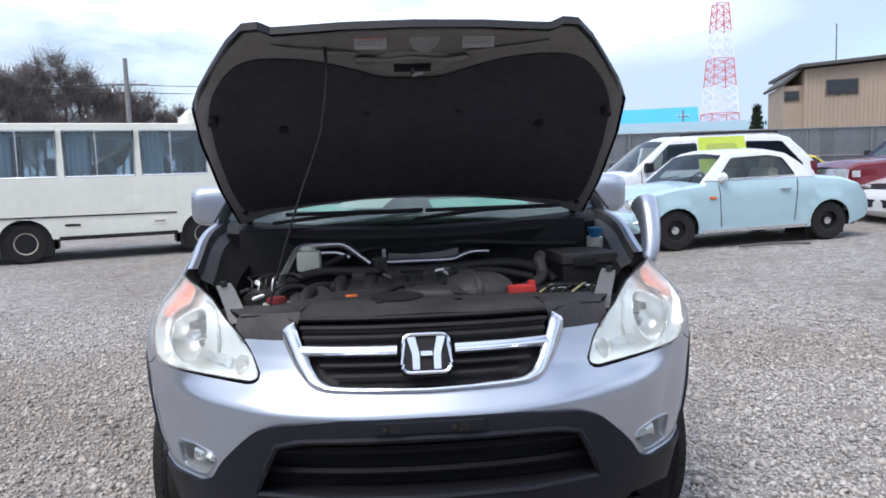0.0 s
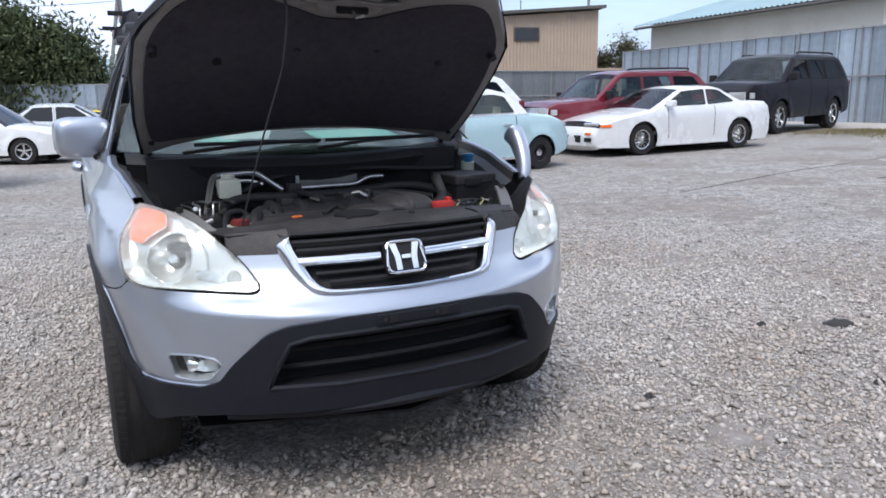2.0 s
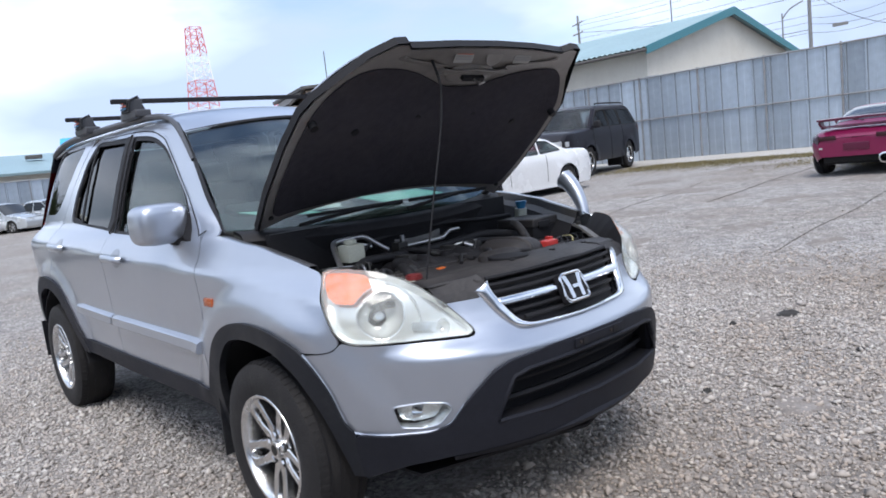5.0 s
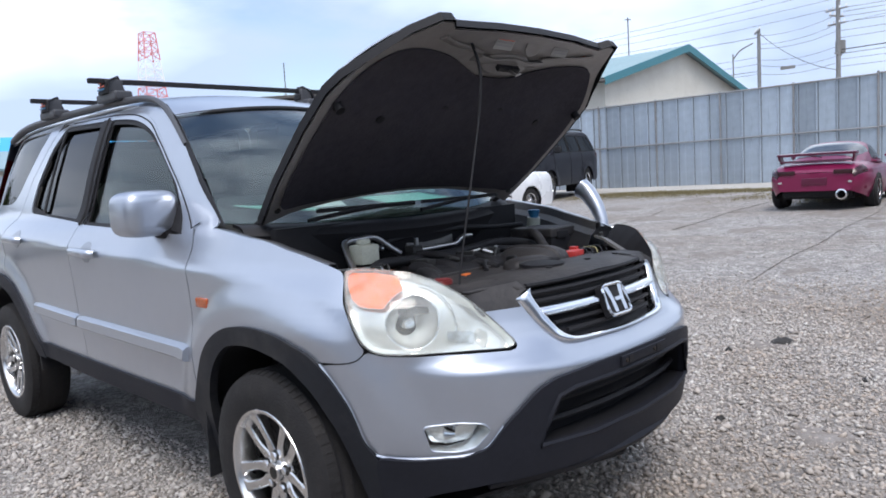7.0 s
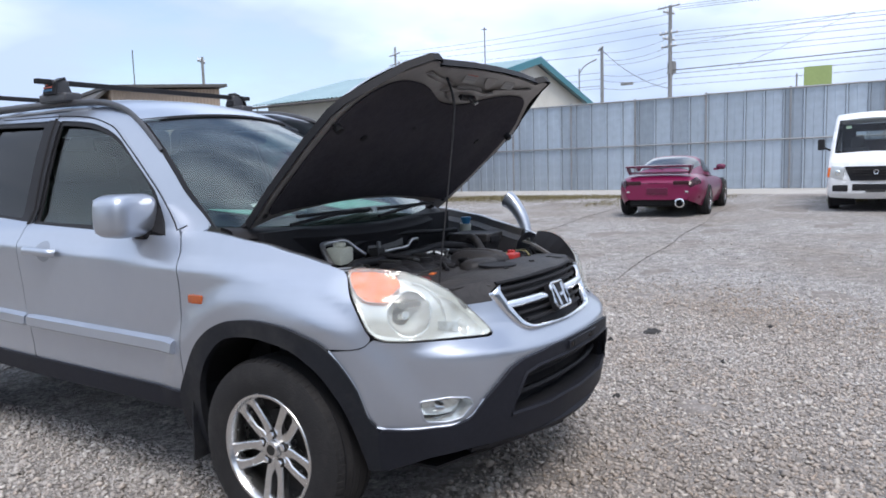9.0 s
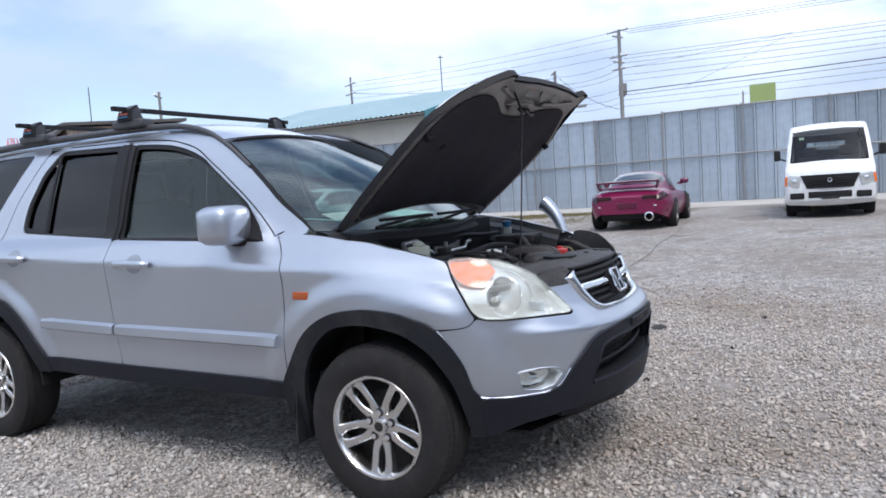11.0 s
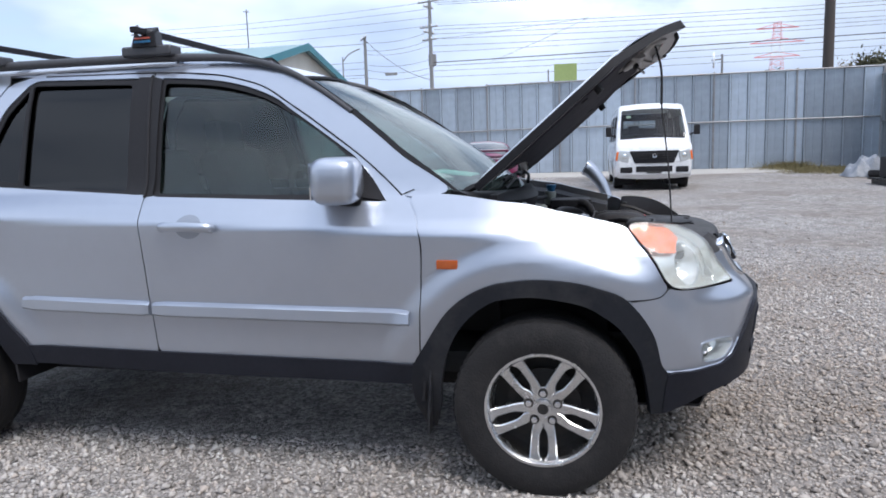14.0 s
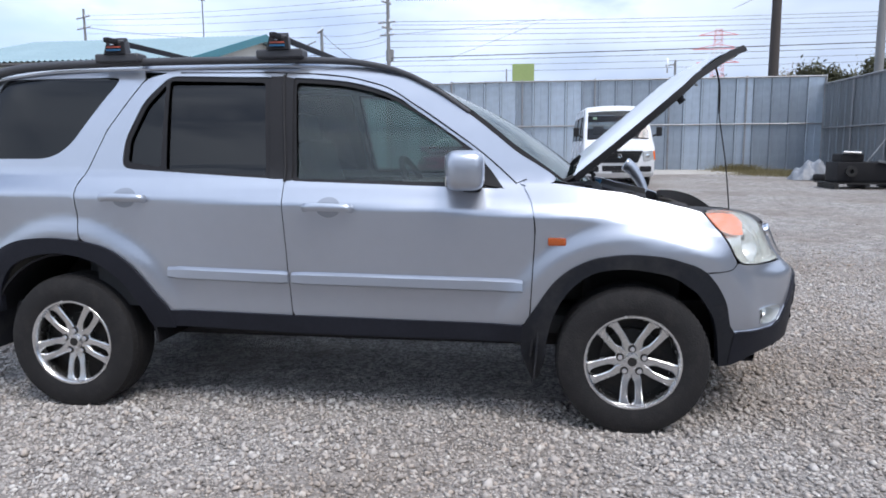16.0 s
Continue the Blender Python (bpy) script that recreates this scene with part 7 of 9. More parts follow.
def wagon_suv(name, label, M, colour, roof_h=1.72, L=4.7, half=.9, wheels=(.9, 3.6), r=.37, lime=False, hood_z=1.08, roof_colour=None, rim=None, grille=None, style="five", long=0.0, dark=(2,)):
    z, n = roof_h, long
    prof = [(.12, .36, "nose"), (.0, .46, "nose"), (.0, .70, "grille"), (.03, .94, "hood"), (.25, hood_z - .04, "hood"), (1.25 + n, hood_z + .03, "screen"), (1.88 + n, z - .07, "roof"), (2.1 + n, z, "roof"), (L - .72, z, "roof"), (L - .5, z - .07, "rear"), (L - .06, 1.12, "tail"), (L, .7, "tail"), (L, .5, "tail"), (L - .1, .38, "tail")]
    b = hood_z + .04
    win = [[(1.45 + n, b), (1.95 + n, z - .13), (2.45 + n, z - .12), (2.45 + n, b)], [(2.53 + n, b), (2.53 + n, z - .12), (3.25 + n, z - .12), (3.30 + n, b)], [(3.38 + n, b), (3.36 + n, z - .12), (L - .68, z - .14), (L - .32, b)]]
    t, half_at = vehicle(name, label, M, L, half, prof, b - .03, wheels, r, colour, win, {"grille": grille or BLACK, **({"roof": roof_colour} if roof_colour else {})}, None, rim or ALLOY, style, panes={k: TINTED for k in dark}, tumble=.27, taper=.1, wheel_w=.22, lower=.34, seams=((1.4 + n, .42, 1.4 + n, b), (2.49 + n, .42, 2.49 + n, z - .1), (3.34 + n, .6, 3.34 + n, z - .1)))
    for s in (1, -1):
        lamp("headlamp", t, (.36, .06, .16), (s * .62, .03, .84), (0, 0, 0), HEADLAMP)
        lamp("corner_lamp", t, (.04, .14, .12), (s * (float(half_at(.2, .84)) - .005), .18, .84), (0, 0, s * -14), HEADLAMP)
        lamp("tail_lamp", t, (.16, .12, .4), (s * (half - .13), L - .12, .92), (0, 0, 0), DARKRED)
        part("door_mirror", box(.16, .14, .17, (s * (half + .06), 1.5 + n, b + .06), bevel=.05, seg=3), BLACK, t)
        part("roof_rail", tube([(s * (half - .26), 2.2 + n, z + .02), (s * (half - .26), 2.4 + n, z + .05), (s * (half - .26), L - .9, z + .05), (s * (half - .26), L - .7, z + .02)], .02, 6), BLACK, t)
        if lime:
            surf = lambda y, zz, s=s: np.stack([s * half_at(y, zz), np.asarray(y, float), np.asarray(zz, float)], -1)
            panel("lime_panel", surf, [(2.47, b - .06), (2.49, z - .02), (3.34, z - .02), (3.36, b - .06)], LIME, t, lift=.016, thick=.014, step=.12, centre=(0, L / 2, .6), label="lime green window surround")
            panel("lime_pane", surf, rounded([(2.62, b + .03), (2.62, z - .14), (3.18, z - .14), (3.2, b + .03)], .08), LIMEPANE, t, lift=.022, thick=.02, step=.12, centre=(0, L / 2, .6))
    return t


def purple_coupe():
    t = tagged(new("purple_sports_car"), "magenta sports coupe with large rear wing parked nose to the fence", "car")
    t.matrix_world = place((16.55, 2.10), (14.0, 1.9), .95, 3.375, .88, near=-1)
    Y = np.array([0, .12, .4, .95, 1.6, 2.4, 3.0, 3.4, 3.75, 4.02, 4.18, 4.27])
    W = np.array([.52, .68, .81, .875, .845, .84, .87, .885, .865, .81, .74, .64])
    DECK = np.array([.42, .52, .64, .74, .80, .82, .85, .88, .88, .86, .80, .70])
    FOOT = np.array([.26, .20, .17, .17, .17, .17, .17, .17, .20, .27, .31, .36])

    def skin(y, f):
        """A point of the lower body: f runs from the sill (0) over the shoulder to the middle of the deck (1)."""
        w, d, b = np.interp(y, Y, W), np.interp(y, Y, DECK), np.interp(y, Y, FOOT)
        k = np.interp(f, (0, .15, .35, .55, .7, .85, 1), (.90, .975, 1.0, .965, .84, .55, 0))
        h = np.interp(f, (0, .15, .35, .55, .7, .85, 1), (0, .25, .52, .78, .92, .985, 1.0))
        return w * k, y, b + (d - b) * h

    CY = np.array([1.30, 1.55, 1.85, 2.1, 2.35, 2.6, 2.95, 3.3, 3.6, 3.82])
    TOP = np.array([.80, .95, 1.12, 1.205, 1.235, 1.225, 1.165, 1.07, .965, .89])
    BASE = np.array([.60, .66, .70, .715, .715, .71, .68, .63, .57, .52])

    def bubble(y, f, lift=0.0):
        """A point of the rounded cabin: f from its foot (0) to the middle of the roof (1)."""
        top, wb, d = np.interp(y, CY, TOP), np.interp(y, CY, BASE), np.interp(y, Y, DECK) - .03
        k = np.interp(f, (0, .3, .55, .72, .86, 1), (1.0, .90, .77, .62, .36, 0))
        h = np.interp(f, (0, .3, .55, .72, .86, 1), (0, .42, .77, .91, .98, 1.0))
        return (wb * k + lift * (1 - f)), y + lift * .5 * (1 if y > 2.4 else -1) * f, d + (top - d) * h + lift * f

    def loft(fn, ys, fs, both_sides=True, **kw):
        rows = []
        for y in ys:
            near = [fn(y, f, **kw) for f in fs]
            rows.append(near + ([(-p[0], p[1], p[2]) for p in reversed(near)][1:] if both_sides else []))
        return strip(rows)

    fs = np.linspace(0, 1, 15)
    part("body_shell", loft(skin, np.linspace(0, 4.27, 44), fs), MAGENTA, t)
    part("tail_panel", strip([[(x * k, 4.27 + .02 * (1 - abs(k)), z) for k in np.linspace(-1, 1, 9)] for x, y, z in [skin(4.27, f) for f in np.linspace(0, .8, 8)]]), MAGENTA, t)
    part("nose_panel", strip([[(x * k, 0, z) for k in np.linspace(-1, 1, 5)] for x, y, z in [skin(0, f) for f in np.linspace(0, .8, 5)]]), MAGENTA, t)
    part("cabin", loft(bubble, np.linspace(1.30, 3.82, 30), fs), MAGENTA, t)
    part("windscreen", loft(bubble, np.linspace(1.42, 1.98, 8), np.linspace(.34, 1, 8), lift=.006), CARGLASS, t)
    part("rear_window", loft(bubble, np.linspace(2.72, 3.58, 10), np.linspace(.36, 1, 10), lift=.007), HATCHGLASS, t)
    for s in (1, -1):
        side = [[(s * p[0], p[1], p[2]) for p in (bubble(y, f, lift=.006) for f in np.linspace(.10, .10 + np.interp(y, (1.62, 2.0, 2.4, 2.75), (.08, .46, .50, .22)), 6))] for y in np.linspace(1.62, 2.75, 10)]
        part("side_window", strip(side), CARGLASS, t)
        lens = strip([[(s * p[0], p[1] + .012, p[2] + .006) for p in (skin(y, f) for f in np.linspace(.46, .66, 5))] for y in np.linspace(3.95, 4.26, 8)])
        part("tail_lamp", lens, SMOKED, t)
        part("tail_lamp_centre", box(.30, .02, .075, (s * .47, 4.285, .70), (0, 0, s * -3), bevel=.02), SMOKED, t)
        for hub in (.95, 3.375):
            # Black discs on the uncut sides stand in for shaded wheel openings.
            part("wheel_well", cyl(.345, .10, (s * .80, hub, .33), (0, 90, 0), seg=28), BLACK, t)
            simple_wheel(t, s * .775, hub, .315, .25, ALLOY, "five")
        mir = part("door_mirror", blob(.2, .13, .13, (s * .90, 1.78, .95), e=2.6), MIRRORSHELL, t)
        part("mirror_arm", box(.12, .06, .05, (s * .80, 1.78, .90), bevel=.015), MAGENTA, mir)
        part("wing_post", thicken(strip([[(s * .60, 3.92, .86), (s * .60, 4.10, .86)], [(s * .64, 3.95, .96), (s * .64, 4.16, .96)], [(s * .63, 3.96, 1.045), (s * .63, 4.18, 1.045)]]), .035), WINGDARK, t)
        part("reflector", box(.06, .012, .03, (s * .58, 4.30, .52), bevel=.005), HEADLAMP, t)
    part("rear_wing", thicken(strip([[(x, 3.95 + dy, 1.03 + dz - .015 * x * x) for x in np.linspace(-.66, .66, 9)] for dy, dz in ((0, 0), (.08, .025), (.17, .03), (.24, .015))]), .03), WINGDARK, t)
    part("lower_wing", thicken(strip([[(x, 3.98 + dy, .90 + dz) for x in np.linspace(-.6, .6, 7)] for dy, dz in ((0, 0), (.16, .02))]), .022), WINGDARK, t)
    part("plate_recess", box(.42, .05, .13, (0, 4.278, .53), bevel=.012), WINGDARK, t)
    part("lower_bumper", strip([[(x, 4.24 - .22 * (x / .8) ** 2, .37), (x, 4.27 - .22 * (x / .8) ** 2, .42)] for x in np.linspace(-.8, .8, 13)]), MAGENTA, t)
    part("underbody", box(1.2, 3.6, .12, (0, 2.2, .26)), BLACK, t, smooth=False)
    part("rear_valance", box(1.15, .12, .16, (0, 4.1, .33), bevel=.03), BLACK, t)
    part("exhaust_pipe", lathe([(.055, .10), (.07, .16), (.095, .15), (.095, -.1), (.055, -.1)], "x", 24), CHROME, t, m=pose(-.46, 4.24, .30, 0, 0, 90))
    part("rear_wiper", tube([(0, 3.70, .955), (.3, 3.45, 1.03)], .008, 5, False), BLACK, t)


SMOKED = mat("smoked_red_lens", (.035, .008, .012), .15, 0, .1, 20)
WINGDARK = mat("dark_plum_wing_paint", (.10, .008, .035), .3, .2, .08, 4.0, coat=.3)
# Sky light on the sloping hatch is put into this paler glass colour.
HATCHGLASS = mat("sky_lit_hatch_glass", (.05, .055, .06), .05, 0, .1, 2.0, spec=.9)
MIRRORSHELL = mat("plum_mirror_shell", (.16, .04, .08), .25, .3, .05, 6.0)


def white_van():
    prof = [(.10, .27, "nose"), (.0, .36, "nose"), (.0, .62, "grille"), (.02, .84, "hood"), (.07, .98, "hood"), (.30, 1.14, "screen"), (.82, 1.80, "roof"), (1.05, 1.93, "roof"), (4.45, 1.95, "roof"), (4.6, 1.85, "rear"), (4.66, 1.1, "tail"), (4.69, .55, "tail"), (4.62, .3, "tail")]
    win = [[(.72, 1.12), (1.12, 1.68), (1.62, 1.70), (1.62, 1.12)], [(1.75, 1.12), (1.75, 1.70), (3.0, 1.70), (3.0, 1.12)], [(3.1, 1.12), (3.1, 1.70), (4.4, 1.70), (4.4, 1.12)]]
    M = Matrix.Translation((14.9, -1.30, gh(15, -1))) @ pose(0, 0, 0, 0, 0, -90 + 2) @ Matrix.Scale(1.08, 4)
    t, half = vehicle("delivery_van", "white delivery van with dark grille standing before the fence", M, 4.69, .85, prof, 1.08, (1.0, 3.5), .32, WHITE, win, {"nose": WHITE, "grille": WHITE}, SEEGLASS, STEELRIM, "steel", tumble=.115, taper=.06, lower=.27, panes={1: TINTED, 2: TINTED})
    part("grille", thicken(strip([[(x, -.065 + .2 * x * x, .60) for x in (-.42, -.2, 0, .2, .42)], [(x * 1.27, -.06 + .27 * x * x, .875) for x in (-.42, -.2, 0, .2, .42)]]), .03), BLACK, t)
    for k in range(3):
        part("grille_bar", box(.82 - .06 * k, .02, .012, (0, -.078, .81 - .05 * k)), DARKMETAL, t, smooth=False)
    part("badge", lathe([(.032, .01), (.045, .012), (.05, 0), (.032, 0)], "z", 20), CHROME, t, m=pose(0, -.095, .765, 90, 0, 0))
    part("bumper_mouth", box(.78, .03, .13, (0, -.028, .47), bevel=.02), BLACK, t)
    part("plate_bars", box(.33, .02, .05, (0, -.045, .40), bevel=.005), DARKMETAL, t)
    for s in (1, -1):
        lamp("headlamp", t, (.25, .07, .25), (s * .655, .025, .755), (0, s * -8, s * 12), HEADLAMP, .03)
        part("lamp_bulb", blob(.09, .05, .1, (s * .64, -.005, .76)), REFLECTOR, t)
        lamp("indicator", t, (.07, .10, .2), (s * .775, .075, .765), (0, s * -8, s * 22), AMBER, .02)
        lamp("bumper_vent", t, (.27, .03, .13), (s * .60, -.002, .455), (0, 0, s * 6), BLACK, .03)
        part("mirror_arm", tube([(s * .80, .62, 1.2), (s * .93, .50, 1.26)], .02, 6, False), BLACK, t)
        part("door_mirror", box(.13, .10, .22, (s * .97, .49, 1.32), bevel=.04, seg=3), BLACK, t)
        part("wiper", tube([(s * .1 - .25, .47, 1.14), (s * .1 + .25, .50, 1.19)], .01, 5, False), BLACK, t)
    part("sticker", box(.10, .01, .09, (-.5, .88, 1.66), (-50, 0, 0)), mat("pale_green_sticker", (.45, .62, .45), .6), t, smooth=False)
    for x in (-.35, .35):
        part("head_rest", box(.26, .1, .2, (x, 1.5, 1.38), bevel=.05), SEATCLOTH, t)
    part("rear_bench", box(1.3, .16, .62, (0, 2.4, 1.12), (-10, 0, 0), bevel=.06, seg=3), SEATCLOTH, t)
    part("cabin_lining", join(box(1.42, .04, .9, (0, 4.3, .85)), box(.3, .04, .7, (-.58, 4.3, 1.5)), box(.3, .04, .7, (.58, 4.3, 1.5)), box(1.42, .04, .18, (0, 4.3, 1.76))), SEATCLOTH, t, smooth=False)
    part("screen_band", tube([(x, .285 + .05 * x * x, 1.150 + .005 * x * x) for x in np.linspace(-.68, .68, 9)], .02, 6, False), BLACK, t)


def old_bus():
    L, half, yf, yr = 5.9, 1.0, 1.72, 4.37
    M = place((-3.54, 10.70), (-6.16, 9.7), yf, yr, half, near=-1)
    t = tagged(new("minibus"), "old chalky cream minibus with sliding windows and curtains", "bus")
    t.matrix_world = M
    r = .31
    def surf(sgn):
        return lambda y, z: np.stack([sgn * (half - .05 * np.clip(np.asarray(z, float) - 1.25, 0, 2) - .06 * np.clip(.5 - np.asarray(z, float), 0, 1)), np.asarray(y, float), np.asarray(z, float)], -1)
    cuts = [(.78, 1.47), (1.62, 2.64), (2.74, 3.76), (3.86, 4.84), (4.92, 5.7)]
    for sgn in (1, -1):
        arcs = []
        for hub in (yr, yf):
            R = r * 1.22
            a0 = math.asin((.36 - r) / R)
            arcs += [(hub + R * math.cos(a), r + R * math.sin(a)) for a in np.linspace(a0, math.pi - a0, 13)]
        loop = [(.44, .36), (.38, .55), (.37, .98), (.41, 1.18), (.62, 2.06), (.75, 2.15), (5.72, 2.15), (5.88, 2.0), (5.9, .5), (5.8, .36)] + arcs
        holes = []
        for a, b in cuts:
            holes.append([(a, 1.32), (a + (.12 if a < 1 else 0), 2.04), (b, 2.04), (b, 1.32)])
        side = panel("body_side", surf(sgn), loop, CREAMPAINT, t, holes=[rounded(h, .05) for h in holes], step=.14, thick=.02, centre=(0, 3.3, 1.2))
        for h in holes:
            a, b = h[0][0], h[2][0]
            fr = part("window_frame", tube([(sgn * (half - .02), p[0], p[1]) for p in h] + [(sgn * (half - .02), h[0][0], h[0][1])], .022, 5, False), ALLOY, side)
            part("window_bar", tube([(sgn * (half - .03), (a + b) / 2 + .05, 1.32), (sgn * (half - .03), (a + b) / 2 + .05, 2.04)], .016, 5, False), ALLOY, fr)
            panel("window_pane", surf(sgn), h, BUSGLASS, fr, lift=-.03, thick=.006, step=.3, centre=(0, 3.3, 1.2))
            if a > 1:
                rows = [[(sgn * (half - .14 + .02 * (k % 2)), b - .36 + .035 * k, z) for k in range(10)] for z in (1.30, 2.06)]
                part("curtain", strip(rows), CURTAIN, side)
        for hub in (yf, yr):
            simple_wheel(t, sgn * (half - .14), hub, r, .2, RUSTRIM, "steel")
            part("wheel_well", box(.5, r * 2.3, r * 1.6, (sgn * (half - .3), hub, r * 1.1)), BLACK, side, smooth=False)
        part("side_line", tube([(sgn * (half + .004), 2.15, .70), (sgn * (half + .004), 5.85, .72)], .012, 5, False), SEAM, side)
        part("side_line", tube([(sgn * (half - .004), 2.15, .38), (sgn * (half - .004), 3.9, .38)], .02, 5, False), SEAM, side)
        part("hatch_plate", box(.012, .24, .10, (sgn * (half + .002), 2.42, .57), bevel=.003), CREAMPAINT, side)
        part("hatch_text", box(.014, .16, .03, (sgn * (half + .004), 2.42, .57)), GREYBAR, side, smooth=False)
        part("fuel_flap", box(.012, .24, .24, (sgn * (half + .0), 2.8, .88), bevel=.003), CREAMPAINT, side)
        part("vent_slot", box(.014, .22, .035, (sgn * (half + .002), 3.7, .57)), SEAM, side, smooth=False)
        part("corner_lamp", box(.05, .16, .17, (sgn * (half - .06), .36, .78), (0, 0, sgn * -30), bevel=.02), AMBER, t)
        mir = part("door_mirror", box(.05, .16, .26, (sgn * (half + .14), .58, 1.55), bevel=.03), BLACK, t)
        part("mirror_arm", tube([(sgn * half, .62, 1.36), (sgn * (half + .14), .58, 1.42)], .015, 6, False), BLACK, mir)
    n = 9
    xs = np.linspace(-1, 1, n)
    def row(y, z, w, bulge=0.0):
        return [(x * w, y - bulge * (1 - x ** 4 * .5 - x * x * .5), z) for x in xs]
    part("front_panel", thicken(strip([row(.44, .36, .95, .32), row(.38, .55, .96, .34), row(.37, .98, .99, .34), row(.41, 1.18, .99, .34)]), .02), CREAMPAINT, t)
    part("windscreen", thicken(strip([row(.41, 1.18, .985, .33), row(.51, 1.6, .97, .33), row(.615, 2.03, .95, .33)]), .01), BUSGLASS2, t)
    part("roof", thicken(strip([[(x * .945, y, 2.13 + .07 * (1 - x ** 4) - dz) for x in xs] for y, dz in ((.42, .1), (.62, .03), (.9, 0), (3.0, 0), (5.5, 0), (5.82, .08))]), .02), CREAMPAINT, t)
    part("roof_pod", box(1.5, 1.4, .26, (0, 1.2, 2.27), bevel=.1, seg=3), CREAMPAINT, t)
    part("rear_panel", thicken(strip([row(5.9, .36, .98), row(5.92, 1.2, .98), row(5.8, 2.15, .93)]), .02), CREAMPAINT, t)
    part("floor", box(1.8, 5.5, .1, (0, 3.0, .55)), CARPET, t)
    part("underbody", box(1.5, 5.2, .2, (0, 3.0, .42)), BLACK, t)
    for k in range(4):
        for x in (-.5, .5):
            part("seat", box(.75, .14, .75, (x, 2.2 + .85 * k, 1.25), (-14, 0, 0), bevel=.05), SEATCLOTH, t)
    part("stacked_panel", box(.9, .06, .7, (-.3, 3.1, 1.55), (60, 20, 10), bevel=.02), mat("tan_board", (.4, .3, .2), .7, 0, .15, 5), t)
    part("stacked_panel", box(.9, .04, .5, (-.35, 2.5, 1.5), (50, -15, 0), bevel=.02), PAPER, t)


BUSGLASS = glass_mat("bus_window_glass", (0.74, 0.82, 0.86), 1.6)
BUSGLASS2 = mat("teal_screen_glass", (0.06, 0.11, 0.12), 0.06, 0.0, 0.1, 2.0, spec=0.9)
CURTAIN = mat("blue_grey_curtain", (0.32, 0.38, 0.40), 0.9, 0.0, 0.15, 6.0)
RUSTRIM = mat("rusty_steel_rim", (0.5, 0.45, 0.38), 0.6, 0.4, 0.3, 12.0, dirt=(0.16, 0.08, 0.04), dirt_amt=0.7)

retro_car()
white_coupe()
purple_coupe()
white_van()
old_bus()
wagon_suv("white_suv", "white family SUV with a lime green rear door window surround", place((4.10, 11.2), (7.06, 11.26), .9, 3.6, .9), WHITE, lime=True, r=.36, roof_h=1.63, hood_z=1.02)
wagon_suv("red_suv", "wine red SUV with black roof rails and dark tail glass", place((9.75, 11.2), (12.67, 11.05), .9, 3.55, .9), WINE, roof_h=1.66, L=4.6, wheels=(.9, 3.55), grille=CHROME)
wagon_suv("black_suv", "black SUV with silver alloy wheels parked by the fence", place((17.7, 12.3), (21.21, 13.13), 1.4, 4.05, .9), BLACKPAINT, roof_h=1.71, L=5.05, wheels=(1.4, 4.05), r=.36, hood_z=1.13, style="six", long=.3, dark=(0, 1, 2))


def sedan(label, M, colour, h=1.42, style="five", L=4.5, name="sedan_car"):
    prof = [(.1, .2, "nose"), (.0, .3, "nose"), (.0, .55, "nose"), (.06, .68, "hood"), (.5, .82, "hood"), (1.2, .92, "screen"), (1.95, h - .05, "roof"), (2.2, h, "roof"), (2.9, h, "roof"), (3.1, h - .05, "rear"), (3.65, .98, "boot"), (L - .15, .95, "boot"), (L - .05, .85, "tail"), (L, .5, "tail"), (L - .08, .22, "tail")]
    win = [[(1.5, .95), (2.0, h - .10), (2.45, h - .08), (2.45, .95)], [(2.53, .95), (2.53, h - .08), (3.0, h - .10), (3.4, .98)]]
    t, half = vehicle(name, label, M, L, .86, prof, .93, (.9, 3.5), .31, colour, win, None, None, ALLOY, style, see=False, tumble=.36, group="parked cars at the far side", seams=((1.45, .3, 1.45, .92), (2.49, .3, 2.49, h - .1)))
    for s in (1, -1):
        lamp("headlamp", t, (.34, .1, .13), (s * .55, .08, .64), (0, 0, s * 12), HEADLAMP, .03)
        lamp("tail_lamp", t, (.3, .06, .18), (s * .6, L - .03, .75), (0, 0, 0), RED_LENS, .02)
        part("door_mirror", box(.18, .12, .12, (s * .93, 1.6, 1.0), bevel=.04, seg=3), colour, t)
    return t


def flat(x, y, a):
    return Matrix.Translation((x, y, 0)) @ pose(0, 0, 0, 0, 0, a)


sedan("silver sedan parked beyond the bus", flat(1.2, 20.5, 83), SILVERCAR)
sedan("white estate car beside the bus nose", flat(-.9, 17.6, 70), WHITE, 1.5)
sedan("white convertible-like coupe by the far fence", flat(4.4, 40.0, 92), WHITE, 1.2)
sedan("yellow hatchback behind the silver car", flat(2.4, 41.5, 95), YELLOWPAINT, 1.2)
sedan("white car by the far fence", flat(6.6, 41.0, 60), WHITE, 1.4)
for k, c in enumerate((WHITE, SILVERCAR, SILVERCAR, WHITE, SILVERCAR, WHITE)):
    sedan(("white", "silver", "silver", "white", "silver", "white")[k] + " car in a row before the open warehouse", flat(5.0 + 1.9 * k, 37.0 - .5 * k, 28), c, 1.45)
sedan("yellow low car behind the red SUV", flat(14.6, 18.9, 80), YELLOWPAINT, 1.5)
sedan("white car roof behind the lime panelled SUV", flat(10.6, 19.0, 80), WHITE, 1.42)


